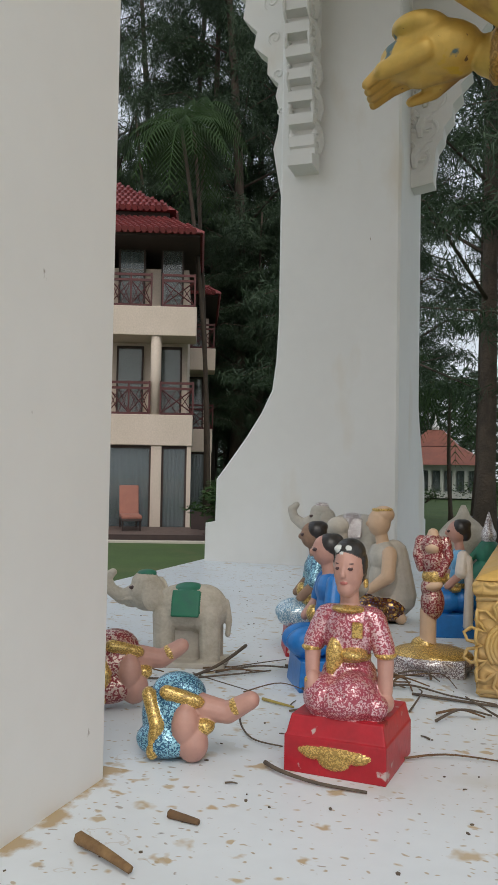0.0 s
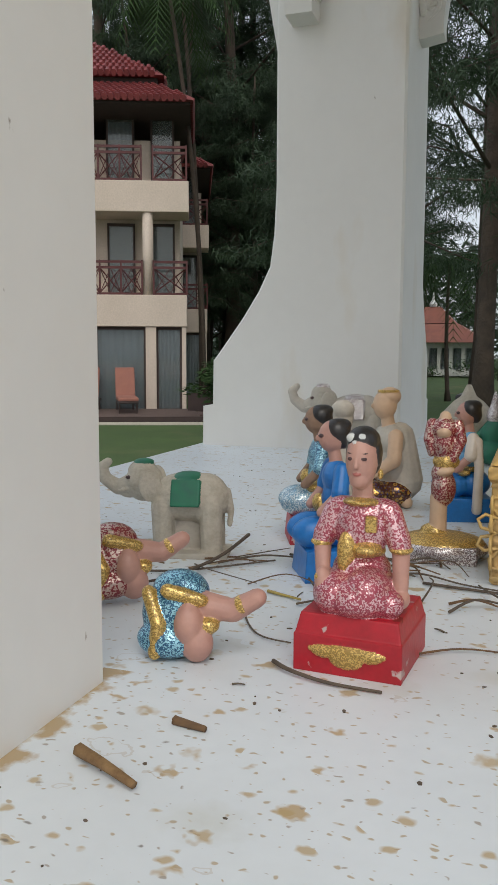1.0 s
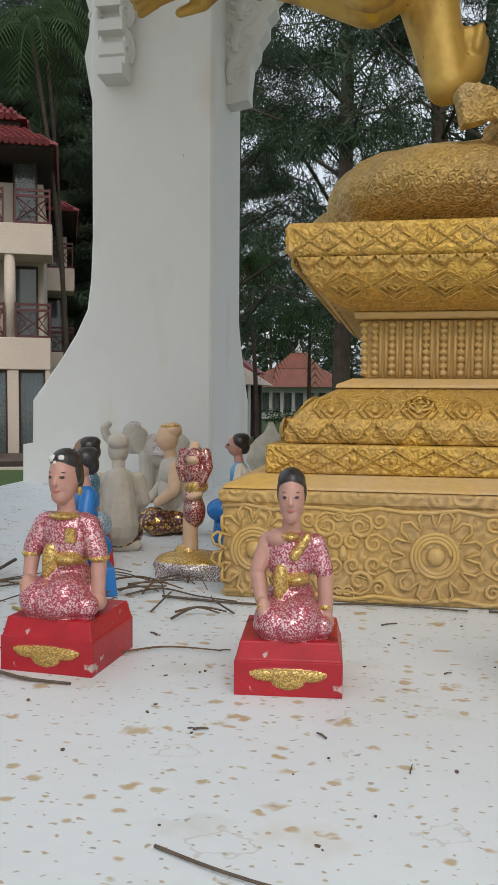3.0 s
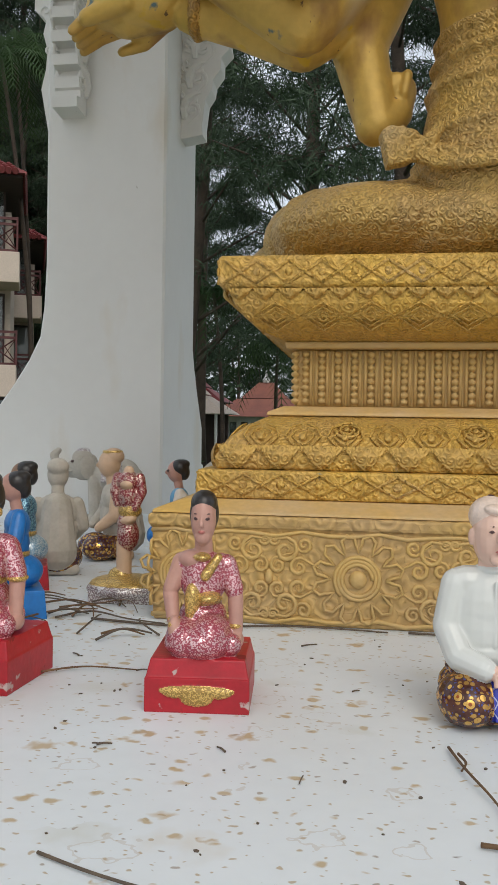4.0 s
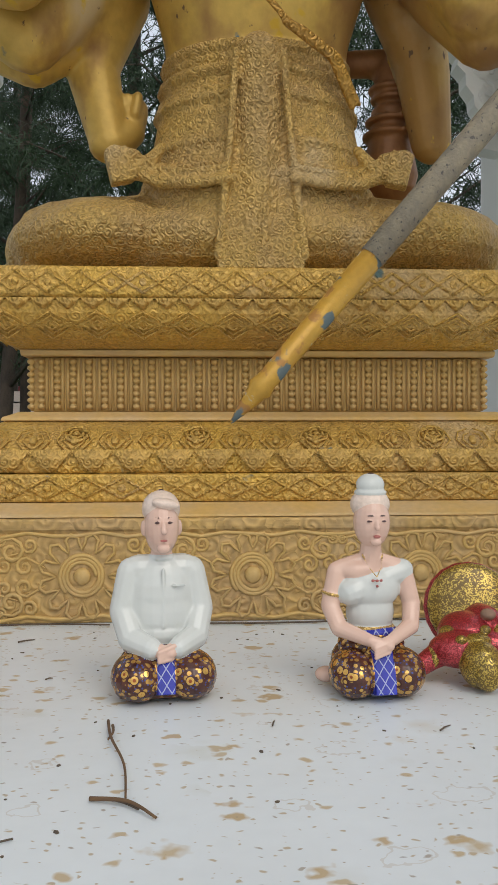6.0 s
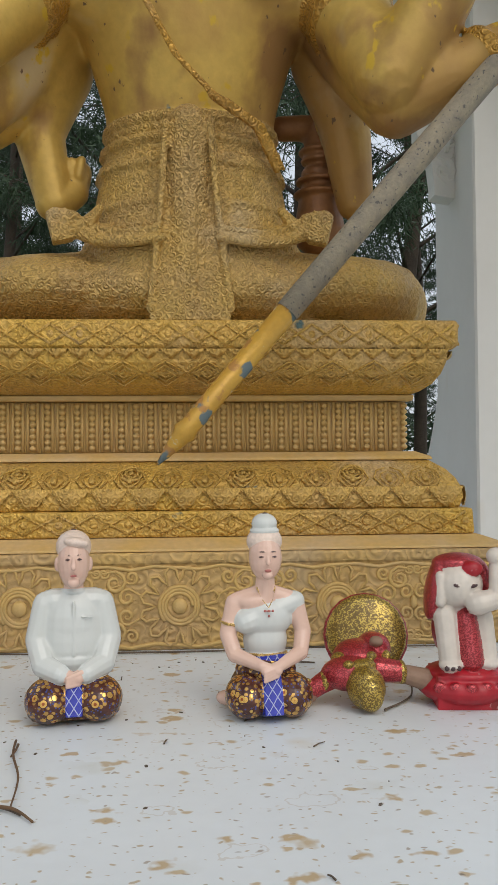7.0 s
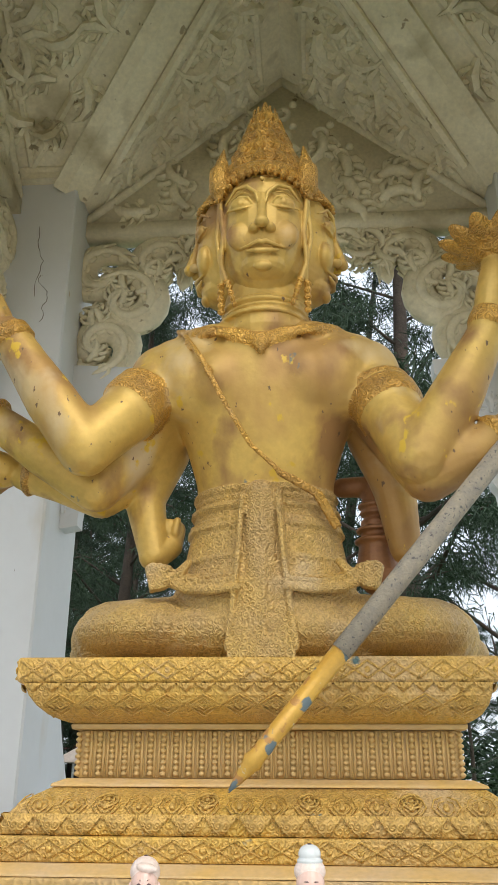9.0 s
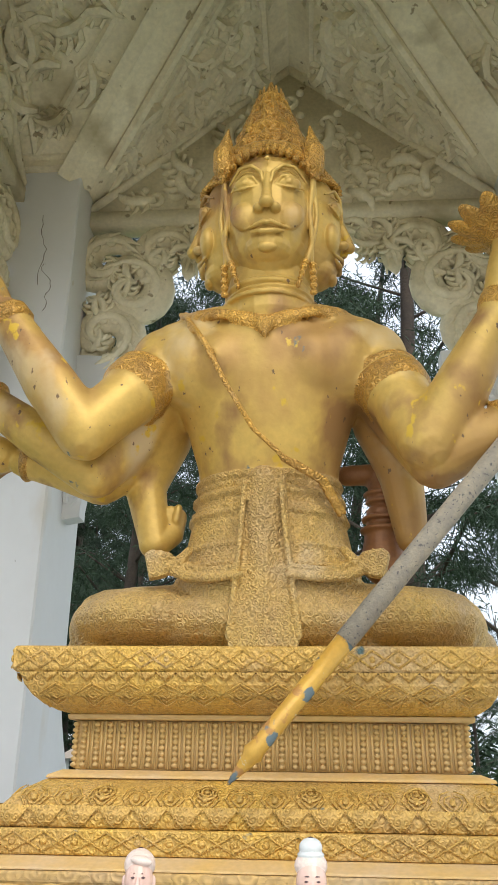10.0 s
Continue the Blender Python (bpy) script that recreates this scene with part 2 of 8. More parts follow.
def sarong_cloth():
    """Dark brown glaze with gold medallions, orange hearts and small gold dabs."""
    m = mat("brown_and_gold_sarong", (0.05, 0.018, 0.015), (0.11, 0.035, 0.02), 60, 0.22, 0, 0.1, 300, 0.001)
    N, L = m.node_tree.nodes, m.node_tree.links.new
    bs = N["Principled BSDF"]
    tc = [n for n in N if n.type == "TEX_COORD"][0]
    col = bs.inputs["Base Color"].links[0].from_socket
    metal = None
    for sc, far, colour, mt in ((170, 0.40, (0.60, 0.34, 0.10), 0.7), (250, 0.26, (0.05, 0.06, 0.20), 0.1), (84, 0.40, (0.06, 0.02, 0.015), 0.1), (84, 0.33, (0.74, 0.44, 0.12), 0.75), (84, 0.14, (0.30, 0.08, 0.02), 0.2)):
        v = N.new("ShaderNodeTexVoronoi")
        v.inputs["Scale"].default_value = sc
        v.inputs["Randomness"].default_value = 1.0
        L(tc.outputs["Object"], v.inputs["Vector"])
        st = N.new("ShaderNodeMath")
        st.operation = "LESS_THAN"
        st.inputs[1].default_value = far
        L(v.outputs["Distance"], st.inputs[0])
        mx = N.new("ShaderNodeMix")
        mx.data_type = "RGBA"
        mx.inputs[7].default_value = (*colour, 1)
        L(st.outputs[0], mx.inputs[0])
        L(col, mx.inputs[6])
        col = mx.outputs[2]
        q = N.new("ShaderNodeMix")
        q.inputs[3].default_value = mt
        L(st.outputs[0], q.inputs[0])
        if metal:
            L(metal, q.inputs[2])
        metal = q.outputs[0]
    L(col, bs.inputs["Base Color"])
    L(metal, bs.inputs["Metallic"])
    return m


def sash_cloth():
    """Cobalt glaze with a pale diagonal trellis and dots."""
    m = mat("cobalt_patterned_sash", (0.015, 0.025, 0.30), (0.03, 0.04, 0.40), 60, 0.25, 0, 0.1, 300, 0.001)
    N, L = m.node_tree.nodes, m.node_tree.links.new
    bs = N["Principled BSDF"]
    tc = [n for n in N if n.type == "TEX_COORD"][0]
    col = bs.inputs["Base Color"].links[0].from_socket
    for sx in (1, -1):
        mp = N.new("ShaderNodeMapping")
        mp.inputs["Rotation"].default_value = (0, radians(35 * sx), 0)
        L(tc.outputs["Object"], mp.inputs[0])
        w = N.new("ShaderNodeTexWave")
        w.inputs["Scale"].default_value = 38
        w.inputs["Distortion"].default_value = 0.6
        L(mp.outputs[0], w.inputs["Vector"])
        st = N.new("ShaderNodeMath")
        st.operation = "GREATER_THAN"
        st.inputs[1].default_value = 0.965
        L(w.outputs[1], st.inputs[0])
        mx = N.new("ShaderNodeMix")
        mx.data_type = "RGBA"
        mx.inputs[7].default_value = (0.30, 0.34, 0.55, 1)
        L(st.outputs[0], mx.inputs[0])
        L(col, mx.inputs[6])
        col = mx.outputs[2]
    L(col, bs.inputs["Base Color"])
    return m


SARONG = sarong_cloth()
BLUEP = sash_cloth()
TWIG = mat("dry_twig", (0.16, 0.09, 0.04), (0.10, 0.06, 0.035), 60, 0.8)
TWIGD = mat("dark_dry_needle", (0.085, 0.065, 0.05), (0.12, 0.09, 0.06), 60, 0.8)
GRASS = mat("lawn_ground", (0.055, 0.10, 0.022), (0.04, 0.075, 0.018), 0.8, 0.9, 0, 0.6, 30, 0.02,
            spots=(((0.09, 0.10, 0.035), 0.5, 0.58, 0, 0.9),))
LEAF = mat("casuarina_needles", (0.030, 0.060, 0.024), (0.018, 0.038, 0.018), 1.5, 0.7, 0, 0.1, 20)
PALML = mat("palm_leaf", (0.04, 0.075, 0.025), (0.025, 0.05, 0.018), 2.0, 0.8, 0, 0.1, 20, spec=0.15)
BARK = mat("rough_brown_bark", (0.075, 0.055, 0.04), (0.045, 0.035, 0.027), 3, 0.9, 0, 0.8, 25, 0.03)
CREAM = mat("cream_render_wall", (0.62, 0.53, 0.45), (0.56, 0.48, 0.40), 0.8, 0.8, 0, 0.2, 20)
TILE = mat("red_clay_roof_tile", (0.23, 0.045, 0.045), (0.15, 0.030, 0.033), 2.5, 0.6, 0, 0.3, 20)
TILEB = mat("brown_red_shingle", (0.25, 0.09, 0.06), (0.20, 0.075, 0.055), 1.5, 0.8, 0, 0.3, 10)
RAIL = mat("dark_red_painted_timber", (0.10, 0.022, 0.022), (0.075, 0.02, 0.02), 4, 0.55)
TIMBER = mat("dark_timber_soffit", (0.05, 0.03, 0.025), (0.035, 0.022, 0.02), 4, 0.7)
DECK = mat("grey_brown_deck_boards", (0.13, 0.09, 0.075), (0.10, 0.07, 0.06), 3, 0.8)
LOUNGE = mat("terracotta_cushion", (0.33, 0.14, 0.10), (0.28, 0.12, 0.09), 4, 0.8)
CURTAIN = mat("grey_blue_curtain", (0.40, 0.45, 0.50), (0.30, 0.35, 0.40), 3, 0.8)
GLASS = bpy.data.materials.new("tinted_window_glass")
GLASS.use_nodes = True
GLASS.node_tree.nodes["Principled BSDF"].inputs["Base Color"].default_value = (0.42, 0.48, 0.50, 1)
GLASS.node_tree.nodes["Principled BSDF"].inputs["Roughness"].default_value = 0.04
GLASS.node_tree.nodes["Principled BSDF"].inputs["Transmission Weight"].default_value = 0.8


def floor_paint():
    """White floor paint with brown leaf stains, worn rings and dirt."""
    m = mat("stained_white_floor_paint", (0.69, 0.745, 0.785), (0.645, 0.69, 0.725), 3.0, 0.42, 0, 0.05, 60, 0.001, grain=0.03,
            spots=(((0.60, 0.55, 0.46), 7, 0.70, 0, 0.6), ((0.45, 0.38, 0.30), 26, 0.76, 0, 0.7)))
    nt = m.node_tree
    N, L = nt.nodes, nt.links.new
    bs = N["Principled BSDF"]
    tc = [n for n in N if n.type == "TEX_COORD"][0]
    col = bs.inputs["Base Color"].links[0].from_socket
    nz = N.new("ShaderNodeTexNoise")
    nz.inputs["Scale"].default_value = 60
    L(tc.outputs["Object"], nz.inputs["Vector"])
    for sc, rmin, keep, colour, soft, off in ((27, 0.30, 0.76, (0.42, 0.28, 0.10), 0.12, 0.0), (52, 0.33, 0.72, (0.44, 0.32, 0.15), 0.14, 5.0), (20, 0.42, 0.82, (0.50, 0.46, 0.40), 0.0, 3.3), (15, 0.45, 0.80, (0.52, 0.53, 0.47), 0.40, 7.7), (130, 0.32, 0.72, (0.40, 0.31, 0.18), 0.12, 1.3),
                                              (34, 0.10, 0.90, (0.14, 0.12, 0.10), 0.05, 9.0), (95, 0.22, 0.88, (0.30, 0.26, 0.21), 0.08, 2.0), (19, 0.26, 0.88, (0.46, 0.34, 0.17), 0.16, 4.1)):
        mp = N.new("ShaderNodeMapping")
        mp.inputs["Location"].default_value = (off, off * 0.37, 0)
        mp.inputs["Scale"].default_value = (0.8, 1.15, 1)
        wob = N.new("ShaderNodeVectorMath")
        wob.operation = "MULTIPLY_ADD"
        wob.inputs[1].default_value = (0.016, 0.014, 0) if sc > 30 else (0.040, 0.032, 0)
        L(nz.outputs[1], wob.inputs[0])
        L(tc.outputs["Object"], wob.inputs[2])
        L(wob.outputs[0], mp.inputs[0])
        v = N.new("ShaderNodeTexVoronoi")
        v.voronoi_dimensions = "2D"
        v.inputs["Scale"].default_value = sc
        L(mp.outputs[0], v.inputs["Vector"])
        sep = N.new("ShaderNodeSeparateColor")
        L(v.outputs["Color"], sep.inputs[0])
        gate = N.new("ShaderNodeMath")
        gate.operation = "GREATER_THAN"
        gate.inputs[1].default_value = keep
        L(sep.outputs[0], gate.inputs[0])
        size = N.new("ShaderNodeMath")
        size.operation = "MULTIPLY"
        size.inputs[1].default_value = rmin
        L(sep.outputs[1], size.inputs[0])
        near = N.new("ShaderNodeMapRange")
        near.inputs["To Min"].default_value = 1.0
        near.inputs["To Max"].default_value = 0.0
        ad = N.new("ShaderNodeMath")
        ad.operation = "SUBTRACT"
        L(v.outputs["Distance"], ad.inputs[0])
        L(size.outputs[0], ad.inputs[1])
        near.inputs["From Min"].default_value = -soft
        near.inputs["From Max"].default_value = 0.0
        L(ad.outputs[0], near.inputs["Value"])
        if soft == 0.0:
            near = N.new("ShaderNodeMath")
            near.operation = "COMPARE"
            near.inputs[1].default_value = -0.06
            near.inputs[2].default_value = 0.022
            L(ad.outputs[0], near.inputs[0])
        fac = N.new("ShaderNodeMath")
        fac.operation = "MULTIPLY"
        L(near.outputs[0], fac.inputs[0])
        L(gate.outputs[0], fac.inputs[1])
        f2 = N.new("ShaderNodeMath")
        f2.operation = "MULTIPLY"
        f2.inputs[1].default_value = 0.45 if soft in (0.0, 0.40) else 0.8
        L(fac.outputs[0], f2.inputs[0])
        mx = N.new("ShaderNodeMix")
        mx.data_type = "RGBA"
        mx.inputs[7].default_value = (*colour, 1)
        L(f2.outputs[0], mx.inputs[0])
        L(col, mx.inputs[6])
        col = mx.outputs[2]
    # rust that has crept out from the foot of the near pillar
    xyz = N.new("ShaderNodeSeparateXYZ")
    L(tc.outputs["Object"], xyz.inputs[0])
    reach = N.new("ShaderNodeMath")
    reach.operation = "MULTIPLY_ADD"
    reach.inputs[1].default_value = -11.0
    reach.inputs[2].default_value = -11.0 * 0.134
    L(xyz.outputs[0], reach.inputs[0])
    blot = N.new("ShaderNodeTexNoise")
    blot.inputs["Scale"].default_value = 34
    blot.inputs["Detail"].default_value = 5
    L(tc.outputs["Object"], blot.inputs["Vector"])
    both = N.new("ShaderNodeMath")
    both.operation = "ADD"
    L(reach.outputs[0], both.inputs[0])
    L(blot.outputs[0], both.inputs[1])
    crept = N.new("ShaderNodeMapRange")
    crept.inputs["From Min"].default_value = 0.50
    crept.inputs["From Max"].default_value = 0.62
    L(both.outputs[0], crept.inputs["Value"])
    nearby = N.new("ShaderNodeMath")
    nearby.operation = "LESS_THAN"
    nearby.inputs[1].default_value = 0.83
    L(xyz.outputs[1], nearby.inputs[0])
    amount = N.new("ShaderNodeMath")
    amount.operation = "MULTIPLY"
    L(crept.outputs[0], amount.inputs[0])
    inner = N.new("ShaderNodeMath")
    inner.operation = "GREATER_THAN"
    inner.inputs[1].default_value = -0.16
    L(xyz.outputs[0], inner.inputs[0])
    beside = N.new("ShaderNodeMath")
    beside.operation = "MULTIPLY"
    L(nearby.outputs[0], beside.inputs[0])
    L(inner.outputs[0], beside.inputs[1])
    L(beside.outputs[0], amount.inputs[1])
    mx = N.new("ShaderNodeMix")
    mx.data_type = "RGBA"
    mx.inputs[7].default_value = (0.44, 0.33, 0.19, 1)
    L(amount.outputs[0], mx.inputs[0])
    L(col, mx.inputs[6])
    L(mx.outputs[2], bs.inputs["Base Color"])
    return m


FLOOR = floor_paint()

# ---- mesh helpers ----


def add_box(bm, lo, hi, m=None, bevel=0.0):
    vs = [bm.verts.new((x, y, z)) for x in (lo[0], hi[0]) for y in (lo[1], hi[1]) for z in (lo[2], hi[2])]
    fs = [bm.faces.new([vs[i] for i in q]) for q in ((0, 1, 3, 2), (4, 6, 7, 5), (0, 4, 5, 1), (2, 3, 7, 6), (0, 2, 6, 4), (1, 5, 7, 3))]
    if bevel:
        es = list({e for f in fs for e in f.edges})
        vs = list({v for f in bmesh.ops.bevel(bm, geom=es, offset=bevel, segments=2, affect="EDGES", profile=0.5)["faces"] for v in f.verts} | {v for f in fs if f.is_valid for v in f.verts})
    if m is not None:
        bmesh.ops.transform(bm, matrix=m, verts=[v for v in vs if v.is_valid])
    return vs


def prism(bm, outline, d0, d1, axis="y"):
    """A closed outline of (a, b) pairs drawn out along an axis: y takes (x, z), x takes (y, z), z takes (x, y)."""
    put = {"y": lambda a, b, d: (a, d, b), "x": lambda a, b, d: (d, a, b), "z": lambda a, b, d: (a, b, d)}[axis]
    r0 = [bm.verts.new(put(a, b, d0)) for a, b in outline]
    r1 = [bm.verts.new(put(a, b, d1)) for a, b in outline]
    n = len(outline)
    fs = [bm.faces.new((r0[i], r0[(i + 1) % n], r1[(i + 1) % n], r1[i])) for i in range(n)]
    fs += [bm.faces.new(r0[::-1]), bm.faces.new(r1)]
    for f in fs[-2:]:
        f.normal_update()
    bmesh.ops.triangulate(bm, faces=fs[-2:])


def tube(bm, pts, radii, sides=8, flat=None, cap=True):
    """A swept tube. radii: one or a list. flat: (normal, ratio) presses it along a direction."""
    pts = [Vector(p) for p in pts]
    if not hasattr(radii, "__len__"):
        radii = [radii] * len(pts)
    rings = []
    up = Vector((0.31, 0.17, 0.93))
    for i, p in enumerate(pts):
        d = (pts[min(i + 1, len(pts) - 1)] - pts[max(i - 1, 0)]).normalized()
        if flat:
            w = Vector(flat[0]).normalized()
            u = d.cross(w)
            if u.length < 1e-5:
                u = d.orthogonal()
            u.normalize()
            k = flat[1]
        else:
            u = (up - up.dot(d) * d)
            if u.length < 1e-4:
                u = d.orthogonal()
            u.normalize()
            up = u
            w, k = d.cross(u), 1.0
        rings.append([bm.verts.new(p + radii[i] * (math.cos(a) * u + k * math.sin(a) * w)) for a in (2 * math.pi * j / sides for j in range(sides))])
    for a, b in zip(rings, rings[1:]):
        for j in range(sides):
            bm.faces.new((a[j], a[(j + 1) % sides], b[(j + 1) % sides], b[j]))
    if cap:
        bm.faces.new(rings[0][::-1])
        bm.faces.new(rings[-1])
    return rings


def ball(bm, m, u=12, v=8):
    rings = []
    for i in range(1, v):
        z, r = math.cos(math.pi * i / v), math.sin(math.pi * i / v)
        rings.append([bm.verts.new(m @ Vector((r * math.cos(2 * math.pi * j / u), r * math.sin(2 * math.pi * j / u), z))) for j in range(u)])
    top, low = bm.verts.new(m @ Vector((0, 0, 1))), bm.verts.new(m @ Vector((0, 0, -1)))
    for j in range(u):
        k = (j + 1) % u
        bm.faces.new((top, rings[0][j], rings[0][k]))
        bm.faces.new((low, rings[-1][k], rings[-1][j]))
        for a, b in zip(rings, rings[1:]):
            bm.faces.new((a[j], b[j], b[k], a[k]))


def blob(bm, c, r, rot=(0, 0, 0), u=12, v=8):
    ball(bm, pose(*c, *rot) @ Matrix.Diagonal((*r, 1)), u, v)


def lathe(bm, profile, c=(0, 0, 0), seg=20):
    rings = [[bm.verts.new((c[0] + r * math.cos(a), c[1] + r * math.sin(a), c[2] + z)) for a in (2 * math.pi * j / seg for j in range(seg))] for r, z in profile]
    for a, b in zip(rings, rings[1:]):
        for j in range(seg):
            bm.faces.new((a[j], a[(j + 1) % seg], b[(j + 1) % seg], b[j]))
    bm.faces.new(rings[0][::-1])
    bm.faces.new(rings[-1])


def square_profile(bm, profile, cx, cy):
    """Stacked rectangles: rows of z, half width, half depth and, where it differs, the middle x."""
    rings = [[bm.verts.new(((mid[0] if mid else cx) + sx * hx, cy + sy * hy, z)) for sx, sy in ((-1, -1), (1, -1), (1, 1), (-1, 1))] for z, hx, hy, *mid in profile]
    for a, b in zip(rings, rings[1:]):
        for j in range(4):
            bm.faces.new((a[j], a[(j + 1) % 4], b[(j + 1) % 4], b[j]))
    bm.faces.new(rings[0][::-1])
    bm.faces.new(rings[-1])


def scroll(bm, c, u, v, r, turns=1.4, width=0.012, lift=0.5, start=0.0, sense=1, tail=0.0, n=22):
    """A carved spiral on the plane of u and v at c."""
    c, u, v = Vector(c), Vector(u), Vector(v)
    w = u.cross(v)
    pts, rad = [], []
    for i in range(n):
        k = i / (n - 1)
        a = start + sense * turns * 2 * math.pi * k
        rr = r * (1 - 0.86 * k)
        pts.append(c + rr * (math.cos(a) * u + math.sin(a) * v))
        rad.append(width * (0.55 + 0.6 * math.sin(math.pi * min(1, k * 1.1))) * (1 - 0.35 * k))
    if tail:
        d = (pts[0] - pts[1]).normalized()
        pts.insert(0, pts[0] + d * tail * 0.5)
        rad.insert(0, width * 0.45)
        pts.insert(0, pts[0] + d * tail * 0.5)
        rad.insert(0, width * 0.12)
    tube(bm, pts, rad, 7, (w, lift))


def flame(bm, c, u, v, size, turn, sense=1, lift=1.3):
    """A carved flame leaf: a bent main tongue with three curling side lobes, on the plane of u and v."""
    c, u, v = Vector(c), Vector(u), Vector(v)
    w = u.cross(v)
    a = math.cos(turn) * u + math.sin(turn) * v
    b = sense * (math.cos(turn) * v - math.sin(turn) * u)
    P = lambda x, y: c + size * (x * a + y * b)
    tube(bm, [P(0, 0), P(0.35, 0.16), P(0.72, 0.14), P(1.02, -0.08), P(1.15, -0.34)], [size * 0.10, size * 0.19, size * 0.17, size * 0.10, size * 0.02], 6, (w, lift))
    for x, y, k in ((0.18, 0.22, 0.5), (0.48, 0.30, 0.42), (0.76, 0.22, 0.34)):
        tube(bm, [P(x, y - 0.12), P(x + 0.10 * k, y + 0.45 * k), P(x + 0.50 * k, y + 0.80 * k), P(x + 0.85 * k, y + 0.55 * k)], [size * 0.07, size * 0.11, size * 0.08, size * 0.015], 5, (w, lift))
    for x, y, k in ((0.30, -0.05, 0.4), (0.62, -0.08, 0.3)):
        tube(bm, [P(x, y), P(x + 0.35 * k, y - 0.55 * k), P(x + 0.9 * k, y - 0.5 * k)], [size * 0.06, size * 0.085, size * 0.012], 5, (w, lift))


def finish(bm, smooth=True):
    bmesh.ops.recalc_face_normals(bm, faces=bm.faces)
    for f in bm.faces:
        f.smooth = smooth


def ob_from(name, bm, material, parent=None, label="", smooth=False):
    finish(bm, smooth)
    me = bpy.data.meshes.new(name)
    bm.to_mesh(me)
    bm.free()
    for m in (material if isinstance(material, (list, tuple)) else [material]):
        me.materials.append(m)
    ob = new(name, me)
    if parent is not None:
        ob.parent = parent
    if label:
        ob["label"] = label
    return ob


def part(name, bm, material, parent, label="", smooth=False):
    return ob_from(name, bm, material, parent, label, smooth)


def share(name, src, parent, m):
    ob = new(name, src.data)
    ob.parent = parent
    ob.matrix_local = m
    return ob


def thing(name, label, category, group="", kind="", at=None):
    e = new(name)
    e.empty_display_size = 0.05
    if at is not None:
        e.matrix_world = at
    return tagged(e, label, category, group, kind)


# ---- fused figures: closed shapes melted into one skin, coloured by the nearest shape ----


def cap(a, b, ra, rb, m):
    return ("cap", Vector(a), Vector(b), ra, rb, m)


def ell(c, r, m, rot=(0, 0, 0)):
    return ("ell", pose(*c, *rot), Vector(r), m)


def bx(c, r, m, rot=(0, 0, 0), taper=1.0):
    return ("box", pose(*c, *rot), Vector(r), taper, m)


def chain(pts, radii, m):
    return [cap(pts[i], pts[i + 1], radii[i], radii[i + 1], m) for i in range(len(pts) - 1)]


